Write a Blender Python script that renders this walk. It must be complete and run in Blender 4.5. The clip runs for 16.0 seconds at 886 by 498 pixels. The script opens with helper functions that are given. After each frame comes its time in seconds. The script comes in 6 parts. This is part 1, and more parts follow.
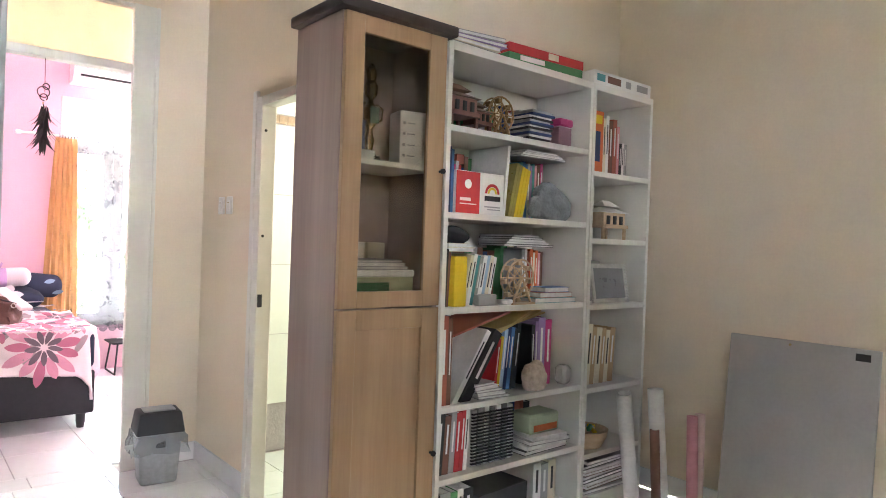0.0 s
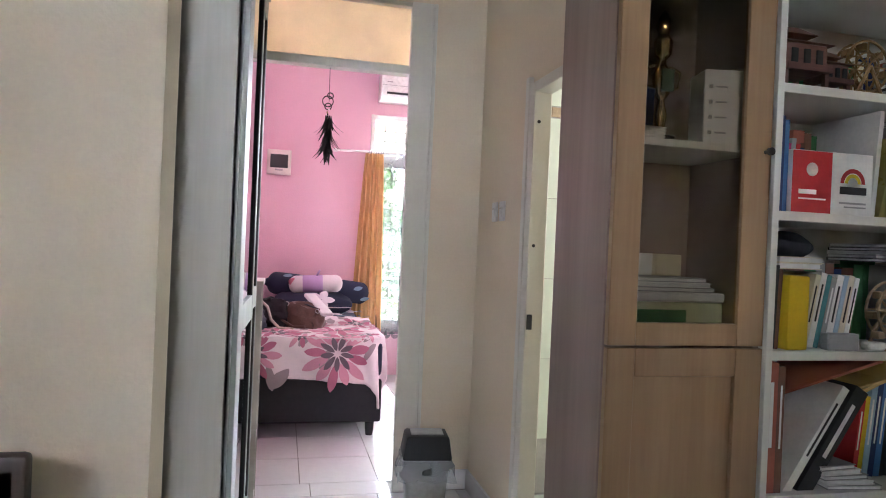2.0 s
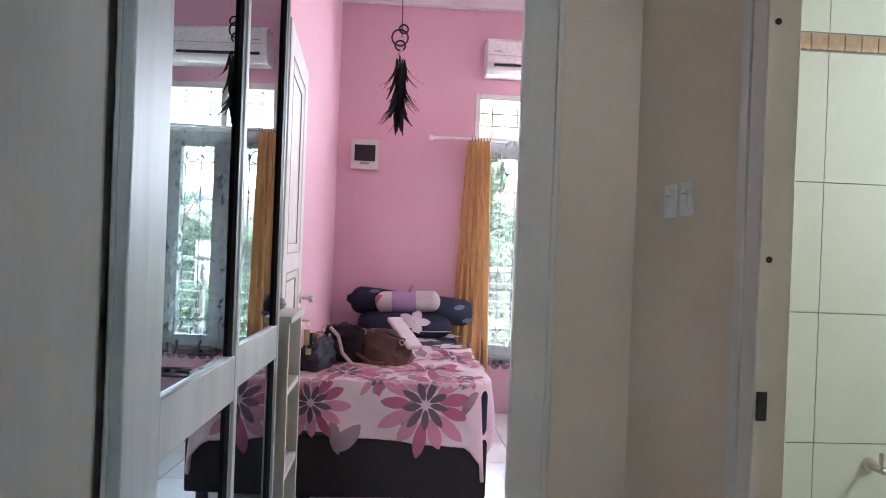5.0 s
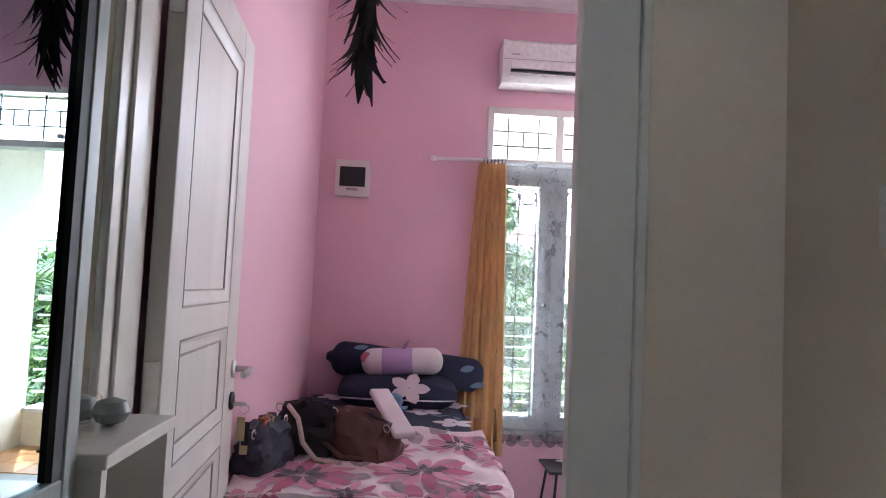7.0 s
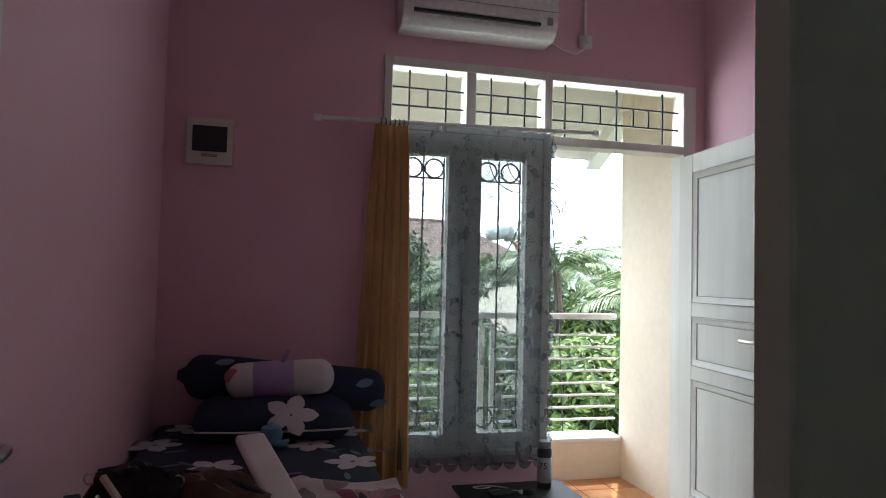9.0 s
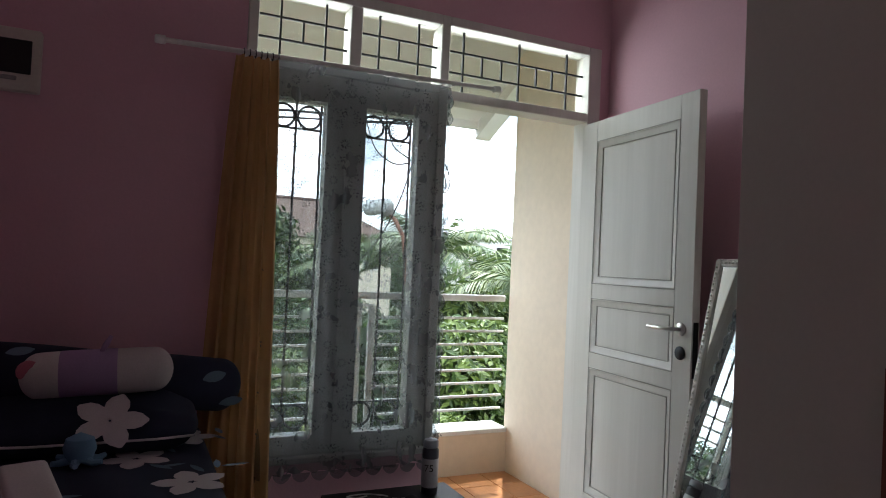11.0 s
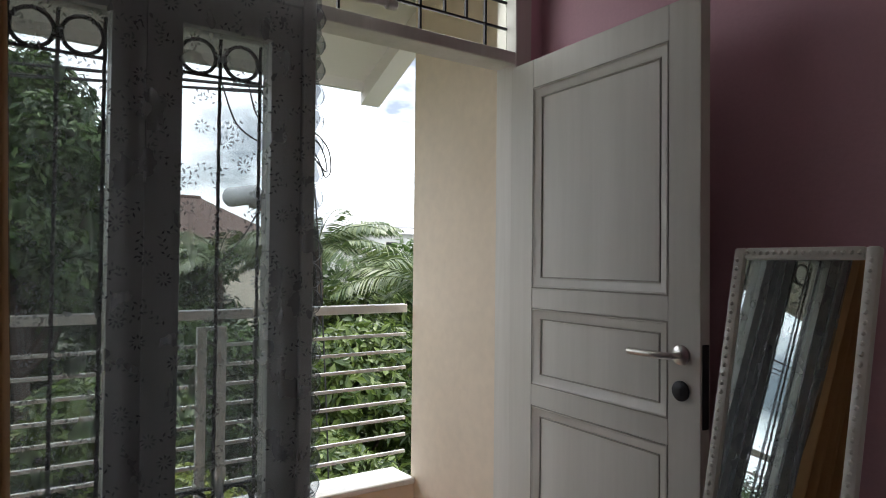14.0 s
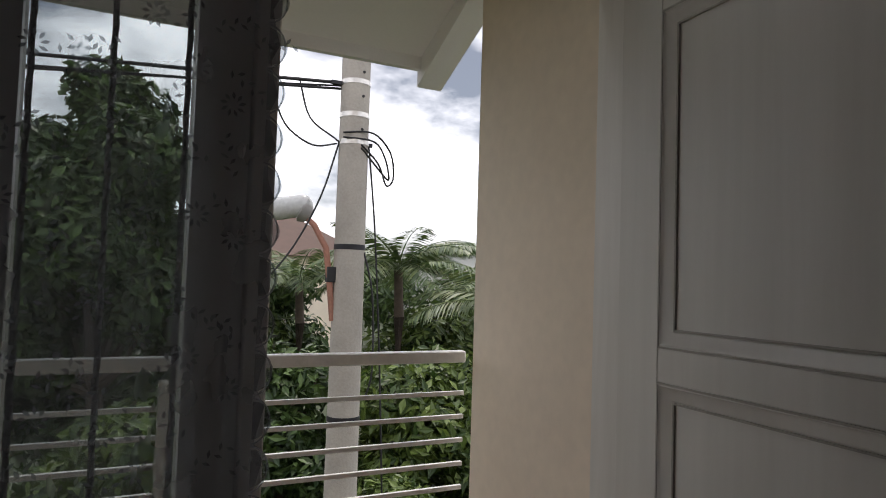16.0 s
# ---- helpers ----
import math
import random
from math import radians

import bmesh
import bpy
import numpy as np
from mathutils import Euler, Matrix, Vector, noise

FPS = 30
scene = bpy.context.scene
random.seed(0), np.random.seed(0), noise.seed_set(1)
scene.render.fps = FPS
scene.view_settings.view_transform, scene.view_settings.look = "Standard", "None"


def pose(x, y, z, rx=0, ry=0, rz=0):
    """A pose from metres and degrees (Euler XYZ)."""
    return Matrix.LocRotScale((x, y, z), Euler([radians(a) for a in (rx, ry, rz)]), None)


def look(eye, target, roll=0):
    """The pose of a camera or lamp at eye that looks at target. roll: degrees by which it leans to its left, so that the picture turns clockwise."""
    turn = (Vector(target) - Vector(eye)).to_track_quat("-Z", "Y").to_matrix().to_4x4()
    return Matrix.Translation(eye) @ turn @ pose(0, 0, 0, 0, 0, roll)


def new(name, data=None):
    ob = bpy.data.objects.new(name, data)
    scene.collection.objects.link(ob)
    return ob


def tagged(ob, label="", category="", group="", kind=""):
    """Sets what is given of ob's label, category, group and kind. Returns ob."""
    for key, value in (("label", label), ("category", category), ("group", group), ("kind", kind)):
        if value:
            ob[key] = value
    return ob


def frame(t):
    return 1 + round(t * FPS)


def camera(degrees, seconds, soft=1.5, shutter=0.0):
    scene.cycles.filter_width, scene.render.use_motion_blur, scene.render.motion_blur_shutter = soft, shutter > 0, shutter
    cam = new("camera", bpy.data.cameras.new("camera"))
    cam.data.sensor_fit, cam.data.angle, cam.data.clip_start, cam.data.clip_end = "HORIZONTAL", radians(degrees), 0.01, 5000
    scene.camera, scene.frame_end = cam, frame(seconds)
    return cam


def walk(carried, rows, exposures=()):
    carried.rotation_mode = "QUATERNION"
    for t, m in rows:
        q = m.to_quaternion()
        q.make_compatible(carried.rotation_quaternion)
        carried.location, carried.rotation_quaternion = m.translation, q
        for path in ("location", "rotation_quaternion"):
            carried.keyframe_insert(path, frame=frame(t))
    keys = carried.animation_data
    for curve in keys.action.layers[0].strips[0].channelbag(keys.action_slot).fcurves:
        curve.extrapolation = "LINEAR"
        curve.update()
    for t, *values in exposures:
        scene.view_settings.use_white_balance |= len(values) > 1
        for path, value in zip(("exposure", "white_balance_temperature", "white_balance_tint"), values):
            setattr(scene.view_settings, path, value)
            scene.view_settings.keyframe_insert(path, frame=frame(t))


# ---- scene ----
cam = camera(67.3, 16.0, 1.0)
PATH = [
    (0, (-0.046, 0.101, 1.237), (1.232, 1.639, 1.224), 2.0),
    (0.5, (0.056, 0.165, 1.226), (1.115, 1.862, 1.21), 1.9),
    (1, (0.112, 0.282, 1.243), (1.074, 2.035, 1.241), 1.2),
    (1.5, (0.216, 0.414, 1.249), (0.858, 2.308, 1.26), 1.8),
    (2, (0.324, 0.547, 1.234), (0.792, 2.491, 1.223), 2.5),
    (2.5, (0.329, 0.75, 1.247), (0.832, 2.686, 1.279), 2.3),
    (3, (0.36, 0.939, 1.242), (0.803, 2.889, 1.277), 1.5),
    (3.2, (0.399, 1.02, 1.254), (0.75, 2.989, 1.276), 1.7),
    (5.3, (0.53, 1.843, 1.246), (0.669, 3.838, 1.236), 2.2),
    (5.5, (0.535, 1.943, 1.236), (0.706, 3.936, 1.225), 2.6),
    (6, (0.516, 2.201, 1.265), (0.804, 4.18, 1.283), 1.2),
    (6.5, (0.57, 2.451, 1.267), (0.672, 4.444, 1.404), 1.8),
    (7, (0.605, 2.643, 1.269), (0.717, 4.637, 1.388), 2.6),
    (7.5, (0.554, 2.876, 1.288), (0.807, 4.857, 1.398), 2.4),
    (8, (0.556, 3.063, 1.28), (0.789, 5.045, 1.414), 1.6),
    (8.5, (0.597, 3.26, 1.29), (0.81, 5.247, 1.372), 2.8),
    (9, (0.58, 3.434, 1.303), (1.065, 5.372, 1.39), 1.4),
    (9.2, (0.605, 3.489, 1.281), (1.111, 5.423, 1.356), 1.6),
    (11.3, (0.718, 3.995, 1.259), (1.729, 5.721, 1.314), 2.6),
    (11.5, (0.736, 4.038, 1.266), (1.861, 5.69, 1.34), 2.1),
    (12, (0.707, 4.155, 1.278), (1.935, 5.733, 1.32), 0.5),
    (12.5, (0.796, 4.309, 1.276), (1.959, 5.937, 1.288), 1.3),
    (13, (0.913, 4.434, 1.274), (2.014, 6.104, 1.279), 2.1),
    (13.5, (1.02, 4.643, 1.288), (2.219, 6.243, 1.331), 1.0),
    (14, (1.163, 4.836, 1.286), (2.3, 6.481, 1.328), 0.6),
    (14.5, (1.344, 4.992, 1.285), (2.379, 6.703, 1.324), 2.4),
    (15, (1.468, 5.229, 1.291), (2.58, 6.891, 1.35), 1.1),
    (15.5, (1.595, 5.419, 1.303), (2.639, 7.123, 1.369), 0.5),
    (16, (1.731, 5.554, 1.322), (2.631, 7.337, 1.422), 1.8),
]
EXPOSURES = [(0, 5.0, 6250, 15), (0.5, 4.85, 6250, 15), (1, 4.6, 6200, 15), (2, 4.1, 5950, 15), (2.5, 3.95, 5900, 15), (3.2, 3.8, 5800, 15), (5.3, 3.4, 5700, 14), (6, 3.1, 5750, 14), (7, 2.95, 5700, 15), (7.5, 2.75, 5650, 14), (8, 2.2, 5650, 12), (8.5, 1.8, 5700, 9), (9, 0.6, 5900, 5), (9.2, 0.45, 5900, 5), (11.3, 0.0, 6100, 6), (12.5, -0.3, 6150, 7), (14, -0.75, 6400, 11), (15, -1.15, 6550, 13), (16, -1.7, 6650, 14)]
walk(cam, [(t, look(eye, target, roll)) for t, eye, target, roll in PATH], EXPOSURES)

# ---- light ----
world = bpy.data.worlds.new("sky")
scene.world = world
world.use_nodes = True
wt = world.node_tree
wt.nodes.clear()
SUN_EL, SUN_AZ = radians(64), radians(30)      # azimuth from +y towards +x
sky = wt.nodes.new("ShaderNodeTexSky")
sky.sky_type, sky.sun_disc, sky.sun_elevation, sky.sun_rotation = "NISHITA", False, SUN_EL, SUN_AZ
sky.dust_density, sky.air_density = 0.8, 1.0
coord = wt.nodes.new("ShaderNodeTexCoord")
cloud = wt.nodes.new("ShaderNodeTexNoise")
cloud.inputs["Scale"].default_value, cloud.inputs["Detail"].default_value, cloud.inputs["Roughness"].default_value = 3.2, 8.0, 0.55
squash = wt.nodes.new("ShaderNodeMapping")
squash.inputs["Scale"].default_value = (1.0, 1.0, 2.2)
squash.inputs["Location"].default_value = (0.35, 0.1, 0.0)
ramp = wt.nodes.new("ShaderNodeValToRGB")
ramp.color_ramp.elements[0].position, ramp.color_ramp.elements[1].position = 0.40, 0.57
ramp.color_ramp.elements[0].color = (0.10, 0.10, 0.10, 1)
mixc = wt.nodes.new("ShaderNodeMixRGB")
mixc.inputs[2].default_value = (42.0, 43.0, 45.0, 1)
bg = wt.nodes.new("ShaderNodeBackground")
bg.inputs["Strength"].default_value = 0.15
wo = wt.nodes.new("ShaderNodeOutputWorld")
wt.links.new(coord.outputs["Generated"], squash.inputs["Vector"])
wt.links.new(squash.outputs["Vector"], cloud.inputs["Vector"])
wt.links.new(cloud.outputs["Fac"], ramp.inputs["Fac"])
wt.links.new(ramp.outputs["Color"], mixc.inputs[0])
wt.links.new(sky.outputs["Color"], mixc.inputs[1])
wt.links.new(mixc.outputs["Color"], bg.inputs["Color"])
wt.links.new(bg.outputs["Background"], wo.inputs["Surface"])

sun = new("sun", bpy.data.lights.new("sun", "SUN"))
sun.data.energy, sun.data.angle, sun.data.color = 4.8, radians(0.6), (1.0, 0.95, 0.87)
way = Vector((math.sin(SUN_AZ) * math.cos(SUN_EL), math.cos(SUN_AZ) * math.cos(SUN_EL), math.sin(SUN_EL)))
sun.matrix_world = look(way * 20, (0, 0, 0))


def window_light(name, eye, target, width, height, power, colour):
    """An area lamp standing in for sky light."""
    lamp = new(name, bpy.data.lights.new(name, "AREA"))
    lamp.data.shape, lamp.data.size, lamp.data.size_y = "RECTANGLE", width, height
    lamp.data.energy, lamp.data.color = power, colour
    lamp.matrix_world = look(eye, target)
    return lamp


window_light("hall_window_light", (-0.4, -2.97, 2.60), (-0.3, 0, 2.4), 0.8, 0.48, 0.09, (1.0, 0.98, 0.97))
# No window is built in the bathroom; this lamp is added to light it.
window_light("bathroom_window_light", (2.95, 3.1, 1.9), (1.4, 3.1, 1.4), 0.7, 0.6, 1.25, (0.95, 1.0, 0.97))
window_light("bedroom_window_light", (1.95, 6.835, 2.225), (1.95, 4.4, 1.7), 1.60, 0.27, 7, (0.95, 0.98, 1.0))


# ---- materials ----
def tree(name):
    m = bpy.data.materials.new(name)
    m.use_nodes = True
    t = m.node_tree
    return m, t, t.nodes["Principled BSDF"]


def value(t, op, a, b):
    n = t.nodes.new("ShaderNodeMath")
    n.operation = op
    for k, v in enumerate((a, b)):
        if isinstance(v, (int, float)):
            n.inputs[k].default_value = v
        else:
            t.links.new(v, n.inputs[k])
    return n.outputs[0]


def tint(t, fac, low, high):
    n = t.nodes.new("ShaderNodeValToRGB")
    n.color_ramp.elements[0].position, n.color_ramp.elements[1].position = 0.3, 0.7
    n.color_ramp.elements[0].color, n.color_ramp.elements[1].color = (*low, 1), (*high, 1)
    t.links.new(fac, n.inputs[0])
    return n.outputs[0]


def noise_tex(t, scale, detail=4.0, stretch=(1, 1, 1)):
    c, mp, n = t.nodes.new("ShaderNodeTexCoord"), t.nodes.new("ShaderNodeMapping"), t.nodes.new("ShaderNodeTexNoise")
    mp.inputs["Scale"].default_value = stretch
    n.inputs["Scale"].default_value, n.inputs["Detail"].default_value = scale, detail
    t.links.new(c.outputs["Object"], mp.inputs["Vector"])
    t.links.new(mp.outputs["Vector"], n.inputs["Vector"])
    return n.outputs["Fac"]


def paint(name, colour, rough=0.6, vary=0.12, scale=3.0, fine=60.0, bump=0.15, metal=0.0, stretch=(1, 1, 1), spread=0.0, coat=0.0):
    """A surface of one colour with stains at one scale and grain at another. spread: how far alike pieces differ."""
    m, t, b = tree(name)
    big, small = noise_tex(t, scale, 5.0, stretch), noise_tex(t, fine, 3.0, stretch)
    f = value(t, "ADD", value(t, "MULTIPLY", big, 0.65), value(t, "MULTIPLY", small, 0.35))
    col = tint(t, f, [c * (1 - vary) for c in colour], [min(1, c * (1 + vary)) for c in colour])
    if spread:
        info, hsv = t.nodes.new("ShaderNodeObjectInfo"), t.nodes.new("ShaderNodeHueSaturation")
        t.links.new(value(t, "ADD", value(t, "MULTIPLY", info.outputs["Random"], 2 * spread), 1 - spread), hsv.inputs["Value"])
        t.links.new(col, hsv.inputs["Color"])
        col = hsv.outputs[0]
    t.links.new(col, b.inputs["Base Color"])
    t.links.new(value(t, "ADD", value(t, "MULTIPLY", big, 0.2), rough - 0.1), b.inputs["Roughness"])
    b.inputs["Metallic"].default_value = metal
    b.inputs["Coat Weight"].default_value = coat
    if bump:
        n = t.nodes.new("ShaderNodeBump")
        n.inputs["Strength"].default_value, n.inputs["Distance"].default_value = bump, 0.01
        t.links.new(small, n.inputs["Height"])
        t.links.new(n.outputs[0], b.inputs["Normal"])
    return m


def wood(name, low, high, rough=0.45, axis=2, scale=14.0, bump=0.1):
    st = [1.0, 1.0, 1.0]
    st[axis] = 0.06
    m, t, b = tree(name)
    big, small = noise_tex(t, scale, 6.0, st), noise_tex(t, scale * 7, 4.0, st)
    f = value(t, "ADD", value(t, "MULTIPLY", big, 0.7), value(t, "MULTIPLY", small, 0.3))
    t.links.new(tint(t, f, low, high), b.inputs["Base Color"])
    t.links.new(value(t, "ADD", value(t, "MULTIPLY", small, 0.2), rough - 0.1), b.inputs["Roughness"])
    n = t.nodes.new("ShaderNodeBump")
    n.inputs["Strength"].default_value, n.inputs["Distance"].default_value = bump, 0.01
    t.links.new(f, n.inputs["Height"])
    t.links.new(n.outputs[0], b.inputs["Normal"])
    return m


def plain(name, colour, rough=0.5, metal=0.0, glow=0.0):
    m, t, b = tree(name)
    small = noise_tex(t, 40.0)
    t.links.new(tint(t, small, [c * 0.88 for c in colour], [min(1, c * 1.08) for c in colour]), b.inputs["Base Color"])
    b.inputs["Roughness"].default_value, b.inputs["Metallic"].default_value = rough, metal
    return m


CREAM = paint("cream_wall_paint", (0.74, 0.63, 0.49), 0.75, 0.06, 1.2, 90, 0.12)
PINK = paint("pink_wall_paint", (0.74, 0.45, 0.53), 0.7, 0.06, 1.1, 90, 0.12)
OUTWALL = paint("cream_outside_plaster", (0.78, 0.68, 0.55), 0.8, 0.09, 1.7, 22, 0.07)
CEIL = paint("white_ceiling_paint", (0.82, 0.80, 0.78), 0.8, 0.03, 1.5, 80, 0.05)
TILE = paint("white_floor_tile", (0.80, 0.79, 0.79), 0.16, 0.05, 3.0, 30, 0.01, spread=0.02)
GROUT = paint("grey_grout", (0.42, 0.40, 0.38), 0.9, 0.15, 8, 60, 0.2)
TERRA = paint("orange_balcony_tile", (0.52, 0.24, 0.10), 0.35, 0.14, 6, 50, 0.06, spread=0.06)
BATHTILE = paint("pale_green_wall_tile", (0.74, 0.80, 0.70), 0.15, 0.04, 4, 40, 0.01, spread=0.02)
BORDER = paint("brown_border_tile", (0.48, 0.36, 0.24), 0.25, 0.25, 30, 80, 0.02)
WHITEWOOD = wood("white_painted_wood", (0.66, 0.64, 0.58), (0.80, 0.78, 0.73), 0.42, 2, 9, 0.05)
SIDEGREY = wood("warm_grey_laminate", (0.42, 0.405, 0.36), (0.52, 0.505, 0.46), 0.45, 2, 12, 0.04)
GREYFRAME = wood("grey_white_limed_wood", (0.25, 0.28, 0.275), (0.42, 0.455, 0.45), 0.45, 2, 12, 0.06)
OFFWHITE = paint("off_white_laminate", (0.70, 0.67, 0.60), 0.4, 0.05, 3, 70, 0.03)
OAK = wood("light_oak", (0.27, 0.155, 0.075), (0.40, 0.25, 0.13), 0.42, 2, 11, 0.06)
OAKSIDE = wood("greyish_oak", (0.21, 0.145, 0.12), (0.33, 0.24, 0.20), 0.5, 2, 10, 0.06)
SHELFWHITE = paint("white_shelf_laminate", (0.70, 0.67, 0.61), 0.4, 0.05, 4, 80, 0.02)
WARDROBE = paint("grey_beige_wardrobe_laminate", (0.52, 0.47, 0.42), 0.5, 0.05, 2, 60, 0.03)
STEEL = plain("brushed_steel", (0.62, 0.60, 0.57), 0.28, 1.0)
DARKIRON = plain("dark_iron", (0.035, 0.035, 0.04), 0.5, 0.6)
BLACK = plain("black_fabric", (0.018, 0.018, 0.02), 0.85)
BLACKPLASTIC = plain("black_plastic", (0.014, 0.014, 0.016), 0.6)
WHITEPLASTIC = plain("white_plastic", (0.80, 0.79, 0.76), 0.3)
RAILWHITE = paint("white_rail_paint", (0.78, 0.78, 0.76), 0.4, 0.08, 20, 80, 0.05)
CONCRETE = paint("weathered_concrete", (0.40, 0.37, 0.33), 0.85, 0.18, 5, 60, 0.3)


def glass(name, colour=(1, 1, 1), rough=0.0):
    m, t, b = tree(name)
    t.nodes.remove(b)
    out = t.nodes["Material Output"]
    clear, gloss, mix, fr = (t.nodes.new(k) for k in ("ShaderNodeBsdfTransparent", "ShaderNodeBsdfGlossy", "ShaderNodeMixShader", "ShaderNodeLayerWeight"))
    clear.inputs["Color"].default_value = (*colour, 1)
    gloss.inputs["Roughness"].default_value = rough
    t.links.new(value(t, "ADD", value(t, "MULTIPLY", value(t, "POWER", fr.outputs["Facing"], 4.0), 0.6), 0.035), mix.inputs[0])
    t.links.new(clear.outputs[0], mix.inputs[1])
    t.links.new(gloss.outputs[0], mix.inputs[2])
    t.links.new(mix.outputs[0], out.inputs["Surface"])
    return m


def mirror_mat(name, colour, rough):
    m, t, b = tree(name)
    b.inputs["Base Color"].default_value = (*colour, 1)
    b.inputs["Metallic"].default_value, b.inputs["Roughness"].default_value = 1.0, rough
    return m


GLASS = glass("window_glass", (0.96, 0.98, 0.97))
FROST = glass("frosted_cream_glass", (0.95, 0.95, 0.92))
MIRROR = mirror_mat("silver_mirror", (0.80, 0.83, 0.82), 0.01)
TINTMIRROR = mirror_mat("blue_grey_mirror_glass", (0.22, 0.295, 0.30), 0.01)


# ---- builders ----
def mesh_of(name, bm, material):
    me = bpy.data.meshes.new(name)
    bm.normal_update()
    bm.to_mesh(me)
    bm.free()
    me.materials.append(material)
    return me


def smooth(ob, angle=40):
    for p in ob.data.polygons:
        p.use_smooth = True
    ob.data.set_sharp_from_angle(angle=radians(angle))
    return ob


def part(name, bm, material, parent=None, label="", at=None):
    ob = new(name, mesh_of(name, bm, material))
    if parent is not None:
        ob.parent = parent
    if at is not None:
        ob.matrix_basis = at
    if label:
        ob["label"] = label
    return smooth(ob)


def thing(name, at, label, category, group="", kind=""):
    ob = new(name)
    ob.matrix_basis = at
    ob.empty_display_size = 0.1
    return tagged(ob, label, category, group, kind)


def structure(name, bm, material, label="", category=""):
    return tagged(part(name, bm, material), label, category, kind="structure")


def add_box(bm, x0, x1, y0, y1, z0, z1, m=None):
    v = [bm.verts.new(((x0, x1)[i & 1], (y0, y1)[i >> 1 & 1], (z0, z1)[i >> 2])) for i in range(8)]
    for f in ((0, 2, 3, 1), (4, 5, 7, 6), (0, 1, 5, 4), (2, 6, 7, 3), (0, 4, 6, 2), (1, 3, 7, 5)):
        bm.faces.new([v[k] for k in f])
    if m is not None:
        bmesh.ops.transform(bm, matrix=m, verts=v)
    return v


def boxes(*dims, bevel=0.0, seg=1):
    bm = bmesh.new()
    for d in dims:
        add_box(bm, *d)
    if bevel:
        bmesh.ops.bevel(bm, geom=bm.edges[:], offset=bevel, segments=seg, affect="EDGES", profile=0.5)
    return bm


def add_tube(bm, points, radius, sides=8, taper=None, close=True):
    """A round rod along points."""
    rings = []
    pts = [Vector(p) for p in points]
    for i, p in enumerate(pts):
        d = (pts[min(i + 1, len(pts) - 1)] - pts[max(i - 1, 0)]).normalized()
        q = d.to_track_quat("Z", "Y")
        r = radius if taper is None else radius + (taper - radius) * i / (len(pts) - 1)
        rings.append([bm.verts.new(p + q @ Vector((r * math.cos(a), r * math.sin(a), 0))) for a in [2 * math.pi * k / sides for k in range(sides)]])
    for a, b in zip(rings, rings[1:]):
        for k in range(sides):
            bm.faces.new((a[k], a[(k + 1) % sides], b[(k + 1) % sides], b[k]))
    if close:
        bm.faces.new(rings[0][::-1])
        bm.faces.new(rings[-1])
    return bm


def tube(points, radius, sides=8, taper=None):
    return add_tube(bmesh.new(), points, radius, sides, taper)


def lathe(profile, sides=20, centre=(0, 0)):
    """A turned body from (radius, height) pairs."""
    bm = bmesh.new()
    rings = [[bm.verts.new((centre[0] + r * math.cos(2 * math.pi * k / sides), centre[1] + r * math.sin(2 * math.pi * k / sides), z)) for k in range(sides)] for r, z in profile]
    for a, b in zip(rings, rings[1:]):
        for k in range(sides):
            bm.faces.new((a[k], a[(k + 1) % sides], b[(k + 1) % sides], b[k]))
    bm.faces.new(rings[0][::-1])
    bm.faces.new(rings[-1])
    return bm


def wall(name, x0, x1, y0, y1, z0, z1, material, label):
    return structure(name, boxes((x0, x1, y0, y1, z0, z1)), material, label, "wall")


# ---- the large structure ----
H = 3.12
HALL_L, HALL_S = -3.0, -3.0
# one slab under the whole upper floor
structure("floor", boxes((HALL_L, 3.04, HALL_S, 2.25, -0.2, -0.008), (-0.45, 3.04, 2.25, 6.87, -0.2, -0.008)), GROUT, "glossy white ceramic tile floor with grey joints", "floor")
structure("ceiling", boxes((HALL_L - 0.15, 3.2, HALL_S - 0.15, 6.87, H, H + 0.12)), CEIL, "white painted plaster ceiling", "ceiling")
# hall
wall("wall_hall_north_west", HALL_L, 0.035, 2.25, 2.45, 0, H, CREAM, "cream painted wall ending at the passage")
wall("wall_hall_north_east", 1.285, 3.04, 2.345, 2.47, 0, H, CREAM, "cream painted wall behind the bookcases")
wall("wall_hall_east", 3.04, 3.2, HALL_S, 3.95, 0, H, CREAM, "cream painted wall beside the bookcases")
wall("wall_hall_west", HALL_L - 0.15, HALL_L, HALL_S, 2.45, 0, H, CREAM, "cream painted wall")
structure("wall_hall_south", boxes((HALL_L - 0.15, -0.8, HALL_S - 0.15, HALL_S, 0, H), (0.0, 3.2, HALL_S - 0.15, HALL_S, 0, H), (-0.8, 0.0, HALL_S - 0.15, HALL_S, 0, 2.35), (-0.8, 0.0, HALL_S - 0.15, HALL_S, 2.85, H)), CREAM, "cream painted wall with a small window opening", "wall")
# passage
wall("wall_passage_west", -0.52, -0.38, 2.45, 3.80, 0, H, CREAM, "cream painted wall behind the wardrobe")
structure("wall_passage_north", boxes((-0.52, 0.085, 3.80, 3.95, 0, H), (1.010, 1.285, 3.80, 3.95, 0, H), (0.085, 1.010, 3.80, 3.95, 2.43, H)), CREAM, "cream painted wall with the bedroom doorway", "wall")
structure("wall_bathroom_west", boxes((1.285, 1.335, 2.47, 2.49, 0, H), (1.285, 1.335, 3.09, 3.80, 0, H), (1.285, 1.335, 2.49, 3.09, 1.90, H)), CREAM, "cream painted wall with the bathroom doorway", "wall")
wall("wall_bathroom_north", 1.285, 3.04, 3.80, 3.95, 0, H, CREAM, "cream plastered wall behind the bathroom tiles")
